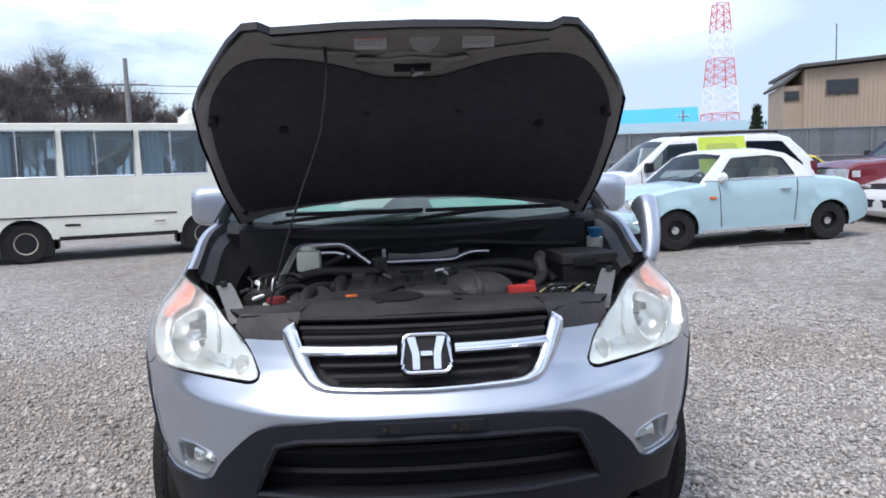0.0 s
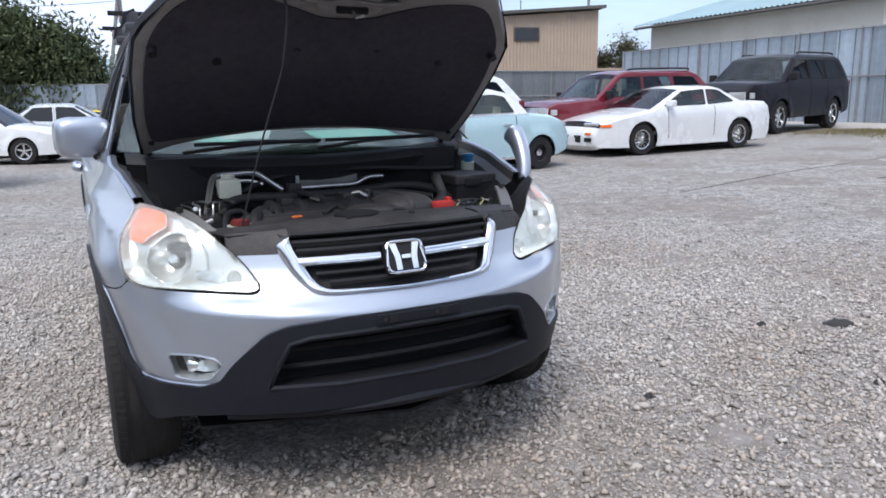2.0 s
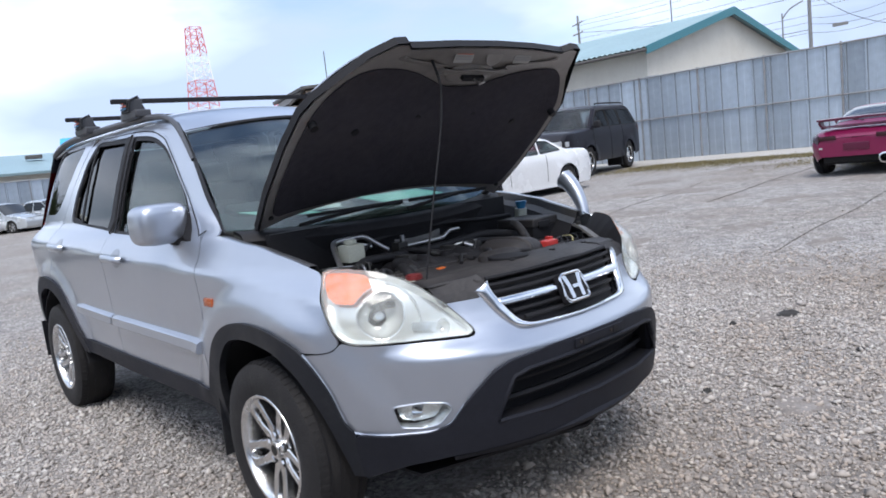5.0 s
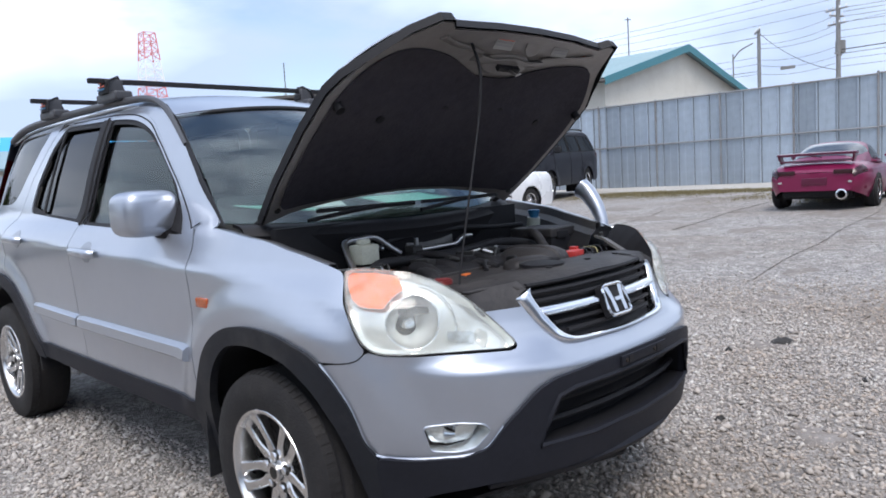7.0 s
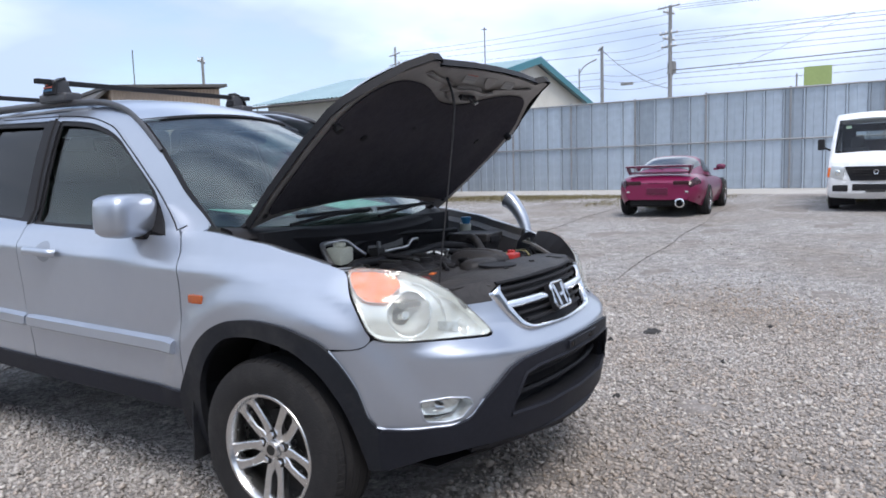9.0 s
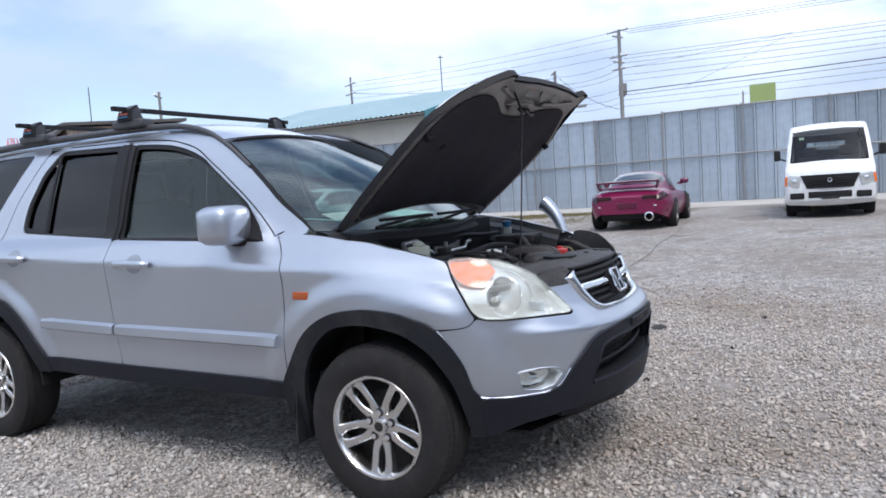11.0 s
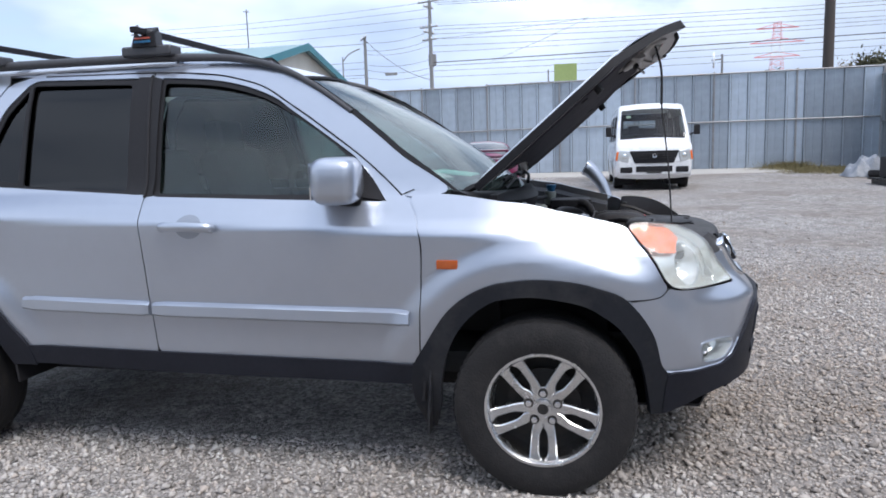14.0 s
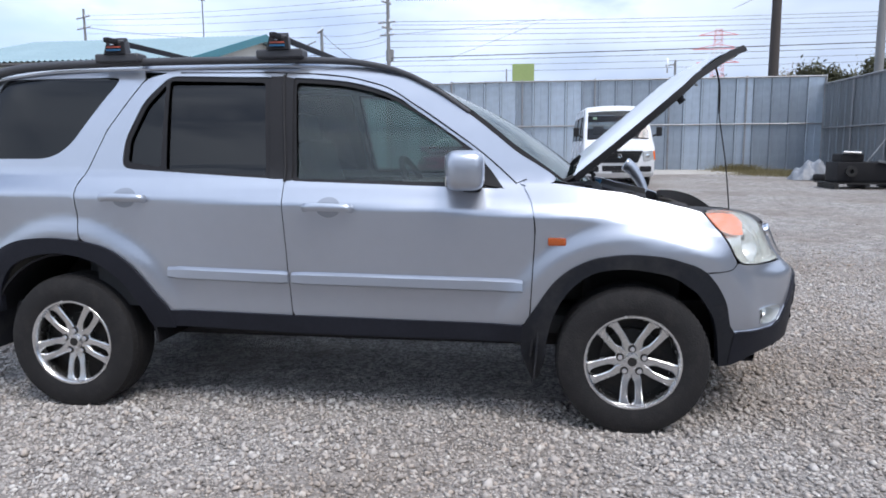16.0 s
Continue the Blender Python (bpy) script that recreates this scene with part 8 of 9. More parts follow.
def kei_truck():
    t = tagged(new("small_truck"), "small white flatbed truck with upright cab", "truck")
    t.matrix_world = Matrix.Translation((7.7, 18.6, .05)) @ pose(0, 0, 0, 0, 0, -35)
    prof = [[(-.72, .02, .5), (-.72, .0, 1.0), (-.70, .08, 1.12), (-.64, .45, 1.86), (-.62, .7, 1.95), (-.64, 1.35, 1.93), (-.7, 1.42, 1.0), (-.7, 1.42, .5)]]
    part("cab", thicken(strip([[(s * p[0], p[1], p[2]) for p in prof[0]] for s in (1, .6, 0, -.6, -1)]), .02), WHITE, t)
    for s in (-1, 1):
        bm = bmesh.new()
        bm.faces.new([bm.verts.new((s * abs(p[0]), p[1], p[2])) for p in prof[0]])
        part("cab_side", bm, WHITE, t, smooth=False)
        bm = bmesh.new()
        bm.faces.new([bm.verts.new((s * .735, y, z)) for y, z in ((.2, 1.12), (.5, 1.75), (1.2, 1.75), (1.25, 1.1))])
        part("side_window", bm, CARGLASS, t, smooth=False)
        for y in (.5, 2.7):
            simple_wheel(t, s * .66, y, .27, .16, STEELRIM, "steel")
        part("door_mirror", box(.08, .05, .22, (s * .88, .15, 1.3), bevel=.02), BLACK, t)
    part("windscreen", thicken(strip([[(x, .06, 1.14) for x in (-.64, 0, .64)], [(x * .93, .42, 1.8) for x in (-.64, 0, .64)]]), .01), CARGLASS, t)
    part("flat_bed", box(1.42, 2.0, .34, (0, 2.5, .78), bevel=.02), WHITE, t)
    part("chassis", box(1.0, 3.2, .16, (0, 1.7, .45)), BLACK, t)


kei_truck()

# ---- trees and hedges ----
BARK = mat("brown_bark", (0.13, 0.095, 0.075), 0.9, 0.0, 0.25, 3.0)
TWIG = mat("grey_brown_twigs", (0.155, 0.135, 0.13), 0.9, 0.0, 0.25, 1.5)


def leaf_mat(name, dark, light):
    m = mat(name, dark, 0.7, spec=0.3)
    n, l = m.node_tree.nodes, m.node_tree.links
    g = n.new("ShaderNodeNewGeometry")
    rp = n.new("ShaderNodeValToRGB")
    rp.color_ramp.elements[0].color = (*dark, 1)
    rp.color_ramp.elements[1].color = (*light, 1)
    l.new(g.outputs["Random Per Island"], rp.inputs["Fac"])
    l.new(rp.outputs[0], n["Principled BSDF"].inputs["Base Color"])
    return m


BAMBOO = leaf_mat("bamboo_leaves", (0.022, 0.036, 0.014), (0.085, 0.105, 0.045))
FIRLEAF = leaf_mat("fir_needles", (0.02, 0.035, 0.022), (0.055, 0.075, 0.045))
HEDGELEAF = leaf_mat("hedge_leaves", (0.035, 0.042, 0.022), (0.12, 0.115, 0.065))
DRYLEAF = leaf_mat("sparse_brown_leaves", (0.12, 0.09, 0.06), (0.26, 0.22, 0.15))
WEED = leaf_mat("dry_olive_grass", (0.10, 0.085, 0.04), (0.26, 0.22, 0.11))


def prism(verts, faces, a, b, ra, rb):
    d = (b - a).normalized()
    s = d.cross(Vector((0.3, 0.2, 0.9))).normalized()
    v = d.cross(s)
    k = len(verts)
    for p, r in ((a, ra), (b, rb)):
        for i in range(3):
            q = 2.094 * i
            verts.append(tuple(p + (s * math.cos(q) + v * math.sin(q)) * r))
    for i in range(3):
        j = (i + 1) % 3
        faces.append((k + i, k + j, k + 3 + j, k + 3 + i))


def leaves(name, centres, n, spread, size, material, parent, rng, flat=1.0, droop=0.0):
    """Clumps of small pointed leaves round the given centres."""
    C = np.array(centres, float)
    pick = rng.integers(0, len(C), n)
    off = rng.normal(0, 1, (n, 3)) * np.array([spread, spread, spread * flat])
    P = C[pick] + off
    D = rng.normal(0, 1, (n, 3))
    D[:, 2] -= droop
    D /= np.linalg.norm(D, axis=1, keepdims=True)
    S = np.cross(D, rng.normal(0, 1, (n, 3)))
    S /= np.linalg.norm(S, axis=1, keepdims=True) + 1e-9
    L = size * rng.uniform(.6, 1.4, (n, 1))
    V = np.stack([P - D * L, P + S * L * .35, P + D * L, P - S * L * .35], 1).reshape(-1, 3)
    me = bpy.data.meshes.new(name)
    me.vertices.add(len(V))
    me.vertices.foreach_set("co", V.ravel())
    me.loops.add(len(V))
    me.loops.foreach_set("vertex_index", np.arange(len(V), dtype=np.int32))
    me.polygons.add(n)
    me.polygons.foreach_set("loop_start", np.arange(0, 4 * n, 4, dtype=np.int32))
    me.materials.append(material)
    me.update(calc_edges=True)
    ob = new(name, me)
    ob.parent = parent
    return ob


def skeleton(base, height, rng, limbs, lean=0.1, reach=.35, first=.25):
    """Trunk and limbs that taper and fork; returns the two meshes' parts and the limb ends."""
    height = height * .87
    tv, tf, bv, bf, ends = [], [], [], [], []
    base = Vector(base)
    p, r = base, height * .022
    pts = [p]
    for k in range(5):
        q = p + Vector((rng.uniform(-lean, lean), rng.uniform(-lean, lean), 1)) * (height * .17)
        prism(tv, tf, p, q, r, r * .8)
        p, r = q, r * .8
        pts.append(p)

    def grow(a, d, length, rad, depth):
        b = a + d * length
        prism(bv, bf, a, b, rad, rad * .6)
        if depth == 0:
            ends.append(b)
            return
        for _ in range(rng.integers(3, 5)):
            nd = (d + Vector(rng.normal(0, .45, 3)) + Vector((0, 0, .22))).normalized()
            grow(a + (b - a) * rng.uniform(.45, 1.0), nd, length * rng.uniform(.55, .8), rad * .55, depth - 1)

    for k in range(limbs):
        f = first + (1 - first) * k / max(1, limbs - 1)
        i = min(4, int(f * 5))
        a = pts[i] + (pts[i + 1] - pts[i]) * min(1, f * 5 - i)
        ang = rng.uniform(0, 6.28)
        d = Vector((math.cos(ang), math.sin(ang), rng.uniform(.9, 2.2))).normalized()
        grow(a, d, height * reach * rng.uniform(.5, .9) * (1.15 - .6 * f), height * .006, 2)
    return tv, tf, bv, bf, ends


def bare_tree(x, y, h, seed):
    rng = np.random.default_rng(seed)
    t = tagged(new("bare_tree"), "leafless brown tree with dense fine twigs", "tree", "bare trees behind the minibus")
    tv, tf, bv, bf, ends = skeleton((x, y, 0), h, rng, 9)
    link_mesh("trunk", tv, tf, BARK, t)
    for e in ends:
        for _ in range(22):
            d = Vector(rng.normal(0, .6, 3)) + Vector((0, 0, .75))
            prism(bv, bf, e, e + d.normalized() * h * rng.uniform(.05, .14), .012, .004)
    link_mesh("crown", bv, bf, TWIG, t)
    leaves("bud_sprays", ends, 2600, .4, .045, TWIG, t, rng)


def bamboo(x, y, h, seed):
    rng = np.random.default_rng(seed)
    t = tagged(new("bamboo"), "dense green bamboo clump with feathery leaning tops", "bamboo", "bamboo grove beyond the far fence")
    cent = []
    cv, cf = [], []
    for k in range(9):
        b = Vector((x + rng.normal(0, .9), y + rng.normal(0, .7), 0))
        hh = h * rng.uniform(.66, .95)
        lean = Vector(rng.normal(0, .10, 3))
        prev = b
        for j in range(1, 8):
            f = j / 7
            q = b + Vector((lean.x * f * f * hh, lean.y * f * f * hh, hh * f))
            prism(cv, cf, prev, q, .05 * (1.1 - f), .05 * (1.0 - f) + .004)
            prev = q
            if f > .25:
                cent += [(q.x, q.y, q.z), (q.x, q.y, q.z - hh * .06)]
    link_mesh("culms", cv, cf, BARK, t)["kind"] = "stuff"
    leaves("crown", cent, 15000, .62, .17, BAMBOO, t, rng, 1.3, .9)


def fir(x, y, h, r):
    rng = np.random.default_rng(5)
    t = tagged(new("fir_tree"), "small dark green fir tree with layered boughs", "tree")
    v, f = [], []
    prism(v, f, Vector((x, y, 0)), Vector((x, y, h)), .12, .01)
    link_mesh("trunk", v, f, BARK, t)
    cent = []
    for k in range(15):
        fz = .15 + .85 * k / 15
        for a in np.linspace(0, 6.28, 12)[:-1]:
            a += rng.uniform(-.2, .2)
            for q in (.35, .7, 1.0):
                rr = r * (1.03 - fz) * q * rng.uniform(.8, 1.15)
                cent.append((x + rr * math.cos(a), y + rr * math.sin(a), h * fz - rr * .35))
    leaves("crown", cent, 5000, .07, .12, FIRLEAF, t, rng)


def leafy_tree(x, y, h, w, seed, m, label, n=3000, size=.16, trunk_leaf=.22):
    rng = np.random.default_rng(seed)
    t = tagged(new("leafy_tree"), label, "tree")
    tv, tf, bv, bf, ends = skeleton((x, y, 0), h, rng, 9, reach=w, first=.3)
    link_mesh("trunk", tv, tf, BARK, t)
    link_mesh("limbs", bv, bf, BARK, t)["kind"] = "stuff"
    leaves("crown", ends, n * 4, trunk_leaf * h * .28, size * .8, m, t, rng)


for k, (a, d, el) in enumerate(((-29.5, 44, 8.2), (-27.8, 46, 8.0), (-26.2, 43, 8.2), (-24.8, 45, 8.4), (-23.4, 44, 8.9), (-22.2, 46, 8.6), (-21.0, 45, 7.4), (-19.9, 44, 7.2), (-18.8, 47, 6.6), (-17.6, 45, 6.2), (-16.2, 46, 5.6), (-25.5, 49, 8.3), (-20.4, 49, 7.0))):
    bare_tree(-.05 + d * math.sin(radians(a)), -2.6 + d * math.cos(radians(a)), 1.2 + d * math.tan(radians(el)), 20 + k)
for k, (a, d, el) in enumerate(((-13.2, 52, 3.6), (-11.6, 51, 3.8), (-10.0, 50, 4.6), (-8.7, 51, 6.0), (-7.6, 50, 6.3), (-6.4, 50, 6.1), (-5.2, 51, 6.3), (-4.0, 50, 6.0), (-2.8, 51, 5.8), (-1.5, 50, 5.4), (-.3, 51, 5.0), (-12.4, 55, 3.8), (-8.0, 55, 6.2), (-4.6, 55, 6.4))):
    bamboo(-.6 + d * math.sin(radians(a)), -2.7 + d * math.cos(radians(a)), 1.2 + d * math.tan(radians(el)), 60 + k)
fir(21.7, 40.3, 4.9, 1.0)
leafy_tree(-.65 + 46 * math.sin(radians(40.3)), -2.8 + 46 * math.cos(radians(40.3)), 5.6, .2, 7, HEDGELEAF, "olive green shrub tree beside the teal roofed shed", 1500, .11)
leafy_tree(-.65 + 47 * math.sin(radians(38.6)), -2.8 + 47 * math.cos(radians(38.6)), 4.6, .24, 8, HEDGELEAF, "low olive shrub beside the teal roofed shed", 1300, .11)
leafy_tree(-3.4 + 46 * math.sin(radians(101.6)), -.3 + 46 * math.cos(radians(101.6)), 4.6, .36, 9, FIRLEAF, "low dark green tree just topping the fence", 4000, .16)
leafy_tree(-3.4 + 50 * math.sin(radians(105.6)), -.3 + 50 * math.cos(radians(105.6)), 5.6, .28, 10, DRYLEAF, "pale brown bare-looking tree beyond the fence", 2600, .12)
for k in range(7):
    a, d = 106.6 + 1.15 * k, 49 + (k * 37 % 5)
    leafy_tree(-3.6 + d * math.sin(radians(a)), -.1 + d * math.cos(radians(a)), 5.0 + .35 * (k * 3 % 4), .3, 30 + k, HEDGELEAF, "brownish green tree of a hedge beyond the dark fence", 3200, .17)

# ---- weeds ----


def weeds(name, spots, n, label, seed):
    rng = np.random.default_rng(seed)
    S = np.array(spots, float)
    pick = rng.integers(0, len(S), n)
    xy = S[pick, :2] + rng.normal(0, 1, (n, 2)) * S[pick, 2:4]
    z = np.array([gh(x, y) for x, y in xy]) + .0
    h = rng.uniform(.03, .12, n) * S[pick, 4]
    ang = rng.uniform(0, 6.28, n)
    w = rng.uniform(.006, .014, n)
    lean = rng.normal(0, .5, (n, 2)) * h[:, None]
    c, s = np.cos(ang), np.sin(ang)
    V = np.zeros((n, 3, 3))
    V[:, 0] = np.stack([xy[:, 0] - c * w, xy[:, 1] - s * w, z], 1)
    V[:, 1] = np.stack([xy[:, 0] + c * w, xy[:, 1] + s * w, z], 1)
    V[:, 2] = np.stack([xy[:, 0] + lean[:, 0], xy[:, 1] + lean[:, 1], z + h], 1)
    ob = link_mesh(name, V.reshape(-1, 3), [(3 * i, 3 * i + 1, 3 * i + 2) for i in range(n)], WEED)
    tagged(ob, label, "weeds", kind="stuff")


weeds("weeds", [(20.4, 3.4 + .8 * k, .5, .5, .6) for k in range(11)] + [(19.3, 8.0 + .8 * k, .9, .5, .5) for k in range(6)] + [(17.6, 5.5, .9, .5, .4), (16.5, 3.4, .8, .3, .4), (18.8, -.6, .8, .3, .5)], 17000, "dry olive brown weeds along the concrete edge", 1)
weeds("weeds", [(21.8, -6.4, .8, .5, 1.0), (23.4, -6.2, .6, .5, 1.3), (22.6, -7.6, .9, .6, 1.2), (20.6, -7.6, .8, .5, .9), (24.2, -6.4, .15, .4, 2.6), (19.0, -8.4, 1.2, .3, 1.4)], 9000, "dry grass at the foot of the fence corner", 2)

# ---- scrap and litter on the yard ----
LITTER = mat("dark_dirty_rag", (0.035, 0.033, 0.032), 0.9, 0.0, 0.3, 12.0, 0.4, 40.0)
CABLE = mat("dusty_dark_cable", (0.12, 0.105, 0.09), 0.9, 0.0, 0.3, 6.0)
TARP = mat("grey_blue_tarpaulin", (0.22, 0.235, 0.26), 0.5, 0.0, 0.2, 3.0, 0.3, 12.0, dirt=(0.45, 0.46, 0.48), dirt_amt=0.6)


def scrap(x, y, sx, sy, h, seed, label):
    rng = np.random.default_rng(seed)
    rows = []
    for j in range(7):
        f = j / 6 * 2 - 1
        row = []
        for i in range(9):
            g = i / 8 * 2 - 1
            e = max(0.0, 1 - f * f) ** .5
            row.append((x + g * sx * (.5 + .5 * e) * rng.uniform(.8, 1.1), y + f * sy * rng.uniform(.85, 1.1), ground_at(x, y) + .008 + h * (1 - f * f) * (1 - g * g) * rng.uniform(.2, 1.2)))
        rows.append(row)
    tagged(part("rag", thicken(strip(rows), .006), LITTER, None), label, "litter")


scrap(2.83, -.25, .10, .06, .035, 1, "crumpled dark rag lying on the gravel")
for k, (x, y) in enumerate(((2.45, -.06), (1.2, -.54), (2.2, -.9), (3.4, -1.0))):
    scrap(x, y, .03, .02, .02, 10 + k, "small dark scrap lying on the gravel")


def cable(pts, r, label):
    P = [(x, y, gh(x, y) + .008 + .006 * math.sin(3 * k)) for k, (x, y) in enumerate(pts)]
    tagged(part("ground_cable", tube(P, r, 5), CABLE, None), label, "cable")


cable([(5.07, .8), (6.6, 1.0), (8.2, 1.1), (9.9, 1.3), (12.2, 1.45), (14.3, 1.7), (16.6, 1.75)], .004, "thin dark cable lying across the gravel yard")
cable([(9.4, 3.8), (11.0, 3.95), (13.0, 4.25), (15.0, 4.35), (17.0, 4.6)], .005, "second thin dark cable half buried in gravel")
cable([(6.2, 4.4), (7.6, 4.75), (9.4, 5.2), (11.6, 5.5), (13.4, 6.0)], .004, "dusty dark cable lying on the gravel")
tagged(part("stick", tube([(4.95, 7.78, .06), (5.5, 7.86, .075), (6.05, 7.82, .065)], .02, 6), CABLE, None), "thin dark rod lying beside the retro coupe", "rod")


def tarp_heap(x, y):
    t = tagged(new("covered_heap"), "low scrap heap covered by a crumpled grey tarpaulin", "tarpaulin")
    rng = np.random.default_rng(3)
    z0 = gh(x, y)
    rows = []
    for j in range(13):
        f = j / 12 * 2 - 1
        row = []
        for i in range(19):
            g = i / 18 * 2 - 1
            m = max(0, 1 - abs(g) ** 2.2) * max(0, 1 - abs(f) ** 2.2)
            fold = .06 * math.sin(9 * g + 4 * f) + .04 * math.sin(15 * g - 7 * f)
            row.append((x + f * .45, y + g * .52, z0 + .01 + (.5 - .16 * g) * m ** .6 + fold * min(1, 3 * m) + rng.uniform(-.015, .015)))
        rows.append(row)
    part("cover", thicken(strip(rows), .008), TARP, t)
    part("tyre", lathe([(.16, -.09), (.3, -.09), (.33, -.05), (.33, .05), (.3, .09), (.16, .09)], "z", 24), RUBBER, t, m=pose(x - .55, y - .25, z0 + .1))


def engine_pile(x, y):
    z0 = gh(x, y)
    t = tagged(new("scrap_engine"), "black oily scrap engine on a pallet with tyres round it", "engine")
    part("pallet_rail", box(1.15, .1, .1, (x, y, z0 + .06)), DARKMETAL, t, smooth=False)
    for dy in (-.7, .7):
        part("pallet_rail", box(1.15, .1, .1, (x, y + dy, z0 + .06)), DARKMETAL, t, smooth=False)
    for k in range(5):
        part("pallet_board", box(.12, 1.7, .03, (x - .5 + .25 * k, y, z0 + .13)), DARKMETAL, t, smooth=False)
    b = part("engine_block", box(.8, 1.3, .48, (x, y, z0 + .4), bevel=.05), BLACK, t)
    part("head_cover", box(.45, .55, .2, (x - .05, y + .3, z0 + .74), (0, 0, 8), bevel=.04), BLACK, b)
    part("rail_pipe", tube([(x - .3, y + .1, z0 + .86), (x - .3, y + .5, z0 + .88)], .035, 8, False), STEEL, b)
    part("bracket", box(.06, .5, .06, (x - .42, y - .5, z0 + .62), (10, 0, 0), bevel=.01), STEEL, b)
    part("pulley", lathe([(.05, -.04), (.13, -.04), (.13, .04), (.05, .04)], "x", 20), DARKMETAL, b, m=pose(x - .45, y + .35, z0 + .42))
    part("sump", box(.5, .8, .2, (x - .1, y - .1, z0 + .22), bevel=.04), DARKMETAL, b)
    part("lever", tube([(x - .1, y - .1, z0 + .6), (x - .2, y - .7, z0 + 1.5)], .02, 6, False), RUSTY, t)
    for dx, dy, dz in ((-.3, -.95, .1), (-.25, -.95, .29),):
        part("tyre", lathe([(.17, -.09), (.29, -.09), (.32, -.05), (.32, .05), (.29, .09), (.17, .09)], "z", 24), RUBBER, t, m=pose(x + dx, y + dy, z0 + dz))


tarp_heap(18.6, -7.05)
engine_pile(15.3, -7.1)

MUD = mat("brown_earth_patch", (0.20, 0.175, 0.155), 0.95, 0.0, 0.3, 14.0, 0.6, 60.0, dirt=(0.33, 0.31, 0.295), dirt_amt=0.9)


def earth_patch(x, y, r, seed):
    """A shallow puddle of bare earth with a ragged edge."""
    rng = np.random.default_rng(seed)
    n = 40
    a = np.linspace(0, 2 * math.pi, n, endpoint=False)
    ph = rng.uniform(0, 6.28, 5)
    edge = r * (1 + .22 * np.sin(2 * a + ph[0]) + .16 * np.sin(3 * a + ph[1]) + .12 * np.sin(7 * a + ph[2]) + .08 * np.sin(13 * a + ph[3]))
    verts, faces = [(x, y, ground_at(x, y) + .009)], []
    for k, f in enumerate((.45, .8, 1.0)):
        for i in range(n):
            px, py = x + 1.5 * f * edge[i] * math.cos(a[i]), y + f * edge[i] * math.sin(a[i])
            verts.append((px, py, ground_at(px, py) + (.008, .006, -.004)[k]))
    for i in range(n):
        j = (i + 1) % n
        faces.append((0, 1 + i, 1 + j))
        for k in range(2):
            faces.append((1 + k * n + i, 1 + (k + 1) * n + i, 1 + (k + 1) * n + j, 1 + k * n + j))
    tagged(link_mesh("ground_patch", verts, faces, MUD, None, smooth=True), "brown bare earth showing through the gravel", "earth", kind="structure")


for k, (px, py, pr) in enumerate(((1.24, -.97, .11), (2.12, .78, .12), (3.3, 1.5, .2), (4.3, .3, .16), (5.4, 2.7, .28), (6.8, 1.9, .25), (4.9, -1.3, .2), (8.2, 4.4, .4), (9.6, 2.6, .3), (7.4, -1.0, .25), (11.5, 5.3, .5), (12.4, 2.2, .45), (10.4, -2.2, .35), (13.5, -3.6, .5), (15.8, .4, .6), (17.0, 6.5, .7), (14.0, 7.6, .5), (2.9, 2.6, .13), (3.9, 3.2, .12), (2.7, -.2, .1), (3.6, -1.9, .14), (5.8, .6, .17), (6.2, 3.7, .2), (4.6, 4.4, .16), (7.7, 3.0, .2), (8.8, .9, .22), (6.1, -2.4, .2), (9.2, -3.4, .26), (10.6, .9, .3), (11.8, -.8, .3), (2.2, -2.6, .12))):
    earth_patch(px, py, pr, 40 + k)

# ---- loose gravel ----


def stone_mat():
    m = mat("crushed_stone", (0.4, 0.39, 0.38), 0.85, spec=0.3)
    n, l = m.node_tree.nodes, m.node_tree.links
    g = n.new("ShaderNodeNewGeometry")
    rp = n.new("ShaderNodeValToRGB")
    e = rp.color_ramp.elements
    e[0].position, e[0].color = 0.0, (0.27, 0.25, 0.232, 1)
    e[1].position, e[1].color = 1.0, (0.62, 0.59, 0.555, 1)
    for p, c in ((.25, (0.41, 0.38, 0.355, 1)), (.55, (0.48, 0.448, 0.422, 1)), (.7, (0.51, 0.447, 0.395, 1)), (.85, (0.54, 0.51, 0.482, 1))):
        k = rp.color_ramp.elements.new(p)
        k.color = c
    l.new(g.outputs["Random Per Island"], rp.inputs["Fac"])
    tc = [x for x in n if x.bl_idname == "ShaderNodeTexCoord"][0]
    t = n.new("ShaderNodeTexNoise")
    t.inputs["Scale"].default_value = 0.35
    t.inputs["Detail"].default_value = 8
    t.inputs["Roughness"].default_value = 0.62
    l.new(tc.outputs["Object"], t.inputs["Vector"])
    r = n.new("ShaderNodeMapRange")
    r.inputs["From Min"].default_value, r.inputs["From Max"].default_value = 0.46, 0.68
    r.inputs["To Max"].default_value = 0.9
    l.new(t.outputs["Fac"], r.inputs["Value"])
    mx = n.new("ShaderNodeMix")
    mx.data_type = "RGBA"
    mx.blend_type = "MULTIPLY"
    l.new(r.outputs[0], mx.inputs[0])
    l.new(rp.outputs[0], mx.inputs[6])
    mx.inputs[7].default_value = (0.74, 0.66, 0.58, 1)
    l.new(mx.outputs[2], n["Principled BSDF"].inputs["Base Color"])
    return m


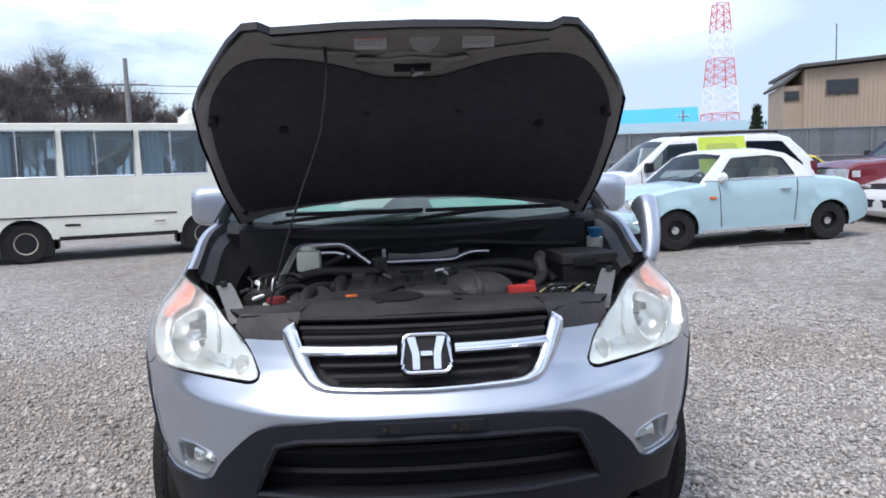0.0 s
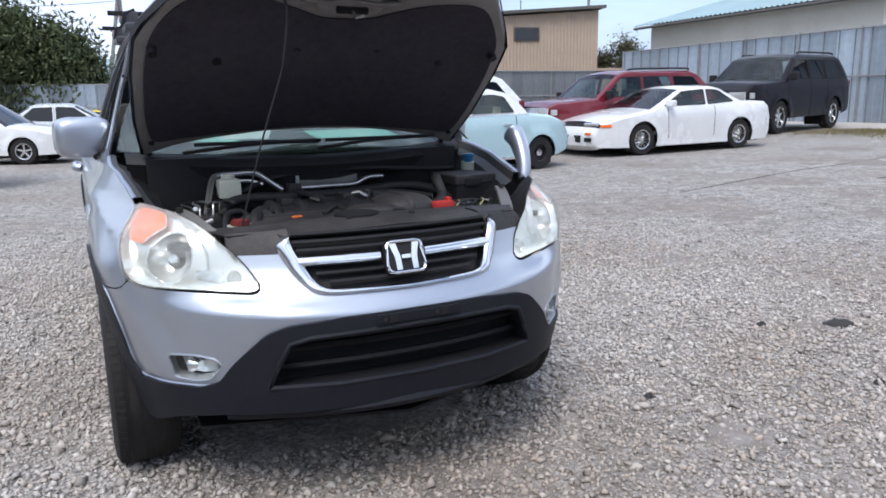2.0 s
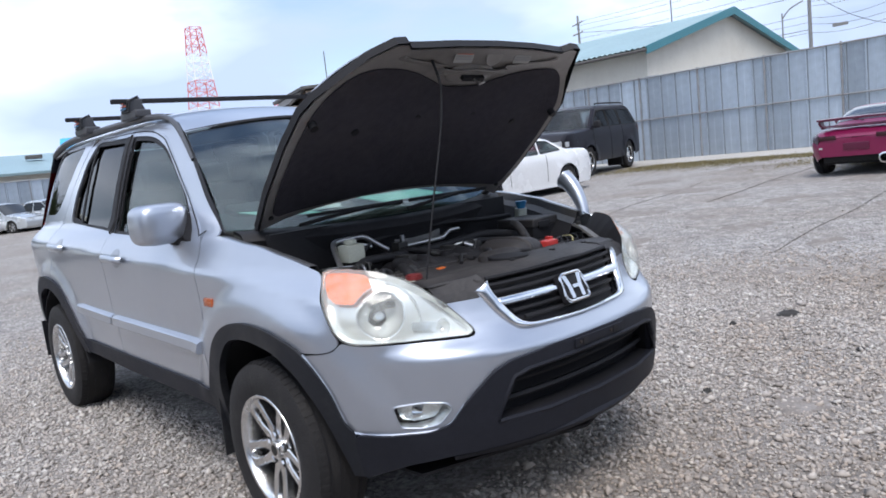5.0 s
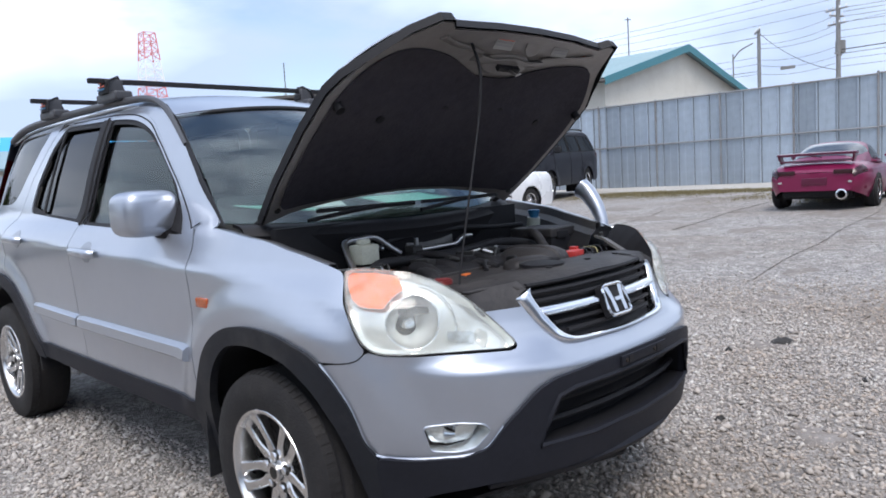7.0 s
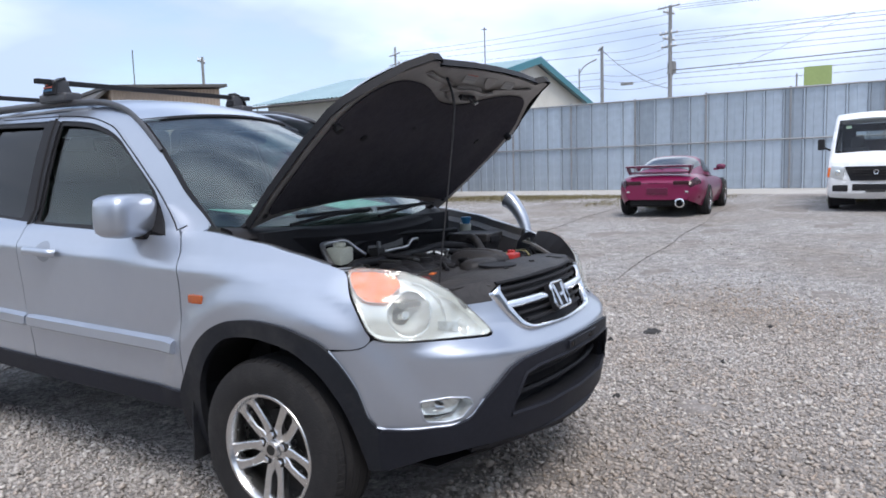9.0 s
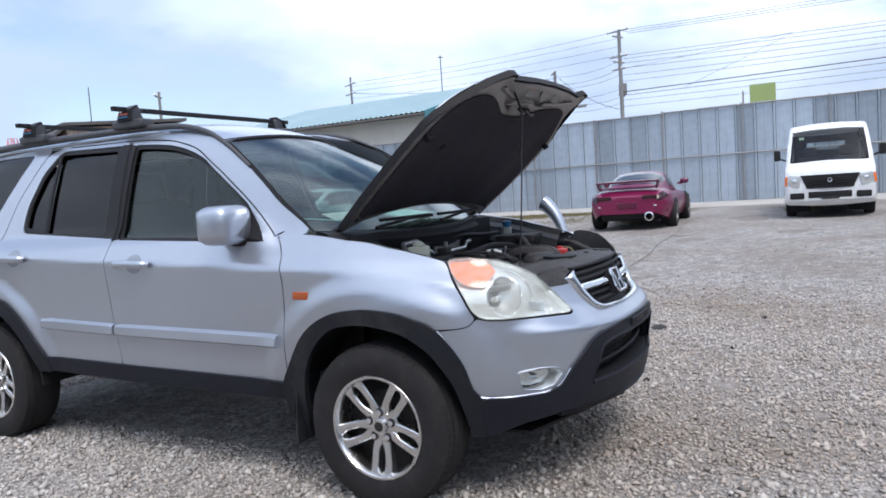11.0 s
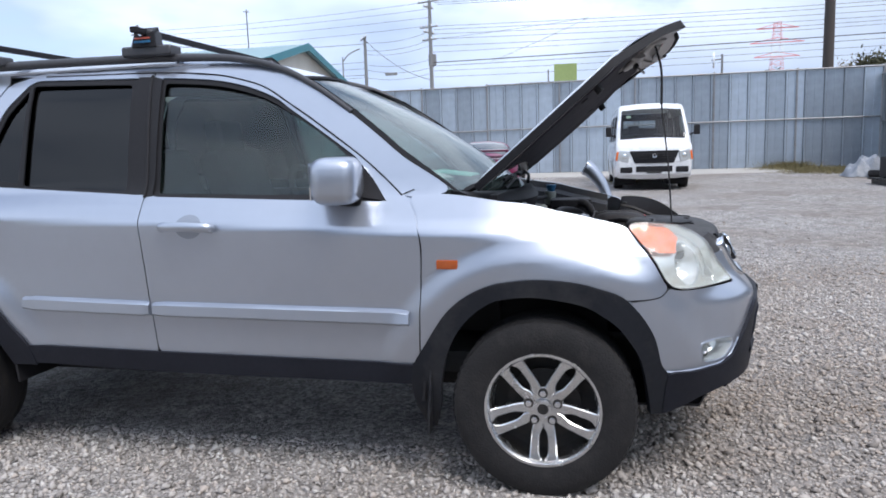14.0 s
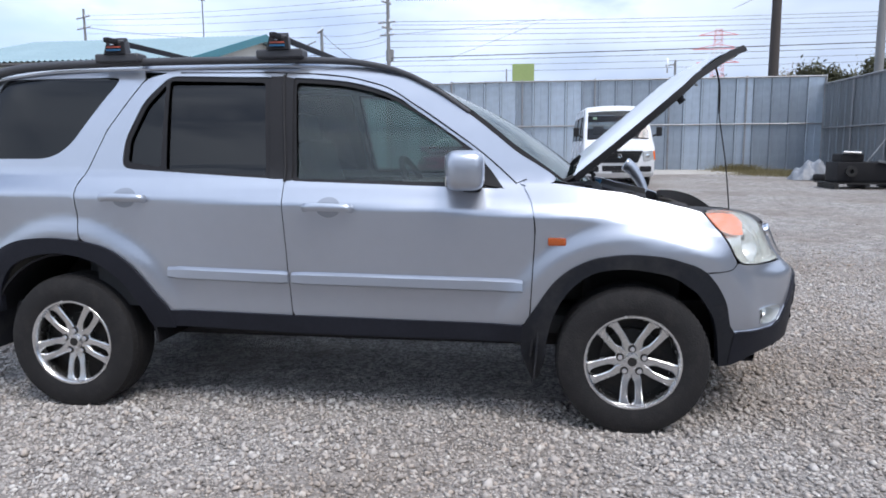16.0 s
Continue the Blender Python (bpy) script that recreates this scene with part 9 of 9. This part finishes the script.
def gravel_stones():
    rng = np.random.default_rng(11)
    step = .0195
    gx, gy = np.meshgrid(np.arange(-9, 12, step), np.arange(-9, 13, step))
    x, y = gx.ravel() + rng.uniform(-.6, .6, gx.size) * step, gy.ravel() + rng.uniform(-.6, .6, gx.size) * step
    d = np.hypot(x + .7, (y + .4))
    keep = rng.uniform(0, 1, x.size) < np.clip(1.0 - (d - 3.2) / 3.4, .03, .95) * (d < 10)
    keep &= ~((np.abs(x) < .5) & (y > -.3) & (y < 3.3))
    for wx in (-.755, .755):
        for wy in (0.0, 2.62):
            keep &= ~((np.abs(x - wx) < .105) & (np.abs(y - wy) < .09))
    x, y, d = x[keep], y[keep], d[keep]
    n = x.size
    z = np.array([ground_at(a, b) for a, b in zip(x, y)])
    r = np.exp(rng.normal(math.log(.0082), .38, n)).clip(.0042, .022)
    octa = np.array([(1, 0, 0), (0, 1, 0), (-1, 0, 0), (0, -1, 0), (0, 0, 1), (0, 0, -1)], float)
    V = octa[None] * (1 + rng.normal(0, .22, (n, 6, 1))) + rng.normal(0, .2, (n, 6, 3))
    V *= (r[:, None] * np.array([1.0, 1.0, .72])[None] * rng.uniform(.75, 1.35, (n, 3)))[:, None, :]
    a = rng.uniform(0, 6.28, n)
    c, s = np.cos(a)[:, None], np.sin(a)[:, None]
    X, Y = V[:, :, 0] * c - V[:, :, 1] * s, V[:, :, 0] * s + V[:, :, 1] * c
    P = np.stack([X + x[:, None], Y + y[:, None], V[:, :, 2] + (z + r * rng.uniform(-.05, .55, n))[:, None]], -1).reshape(-1, 3)
    tri = np.array([(0, 1, 4), (1, 2, 4), (2, 3, 4), (3, 0, 4), (1, 0, 5), (2, 1, 5), (3, 2, 5), (0, 3, 5)])
    F = (tri[None] + 6 * np.arange(n)[:, None, None]).reshape(-1)
    me = bpy.data.meshes.new("gravel_stones")
    me.vertices.add(len(P))
    me.vertices.foreach_set("co", P.ravel())
    me.loops.add(len(F))
    me.loops.foreach_set("vertex_index", F.astype(np.int32))
    me.polygons.add(len(F) // 3)
    me.polygons.foreach_set("loop_start", np.arange(0, len(F), 3, dtype=np.int32))
    me.materials.append(stone_mat())
    me.update(calc_edges=True)
    tagged(new("gravel_stones", me), "loose light grey crushed stone spread over the yard", "gravel", kind="stuff")


gravel_stones()
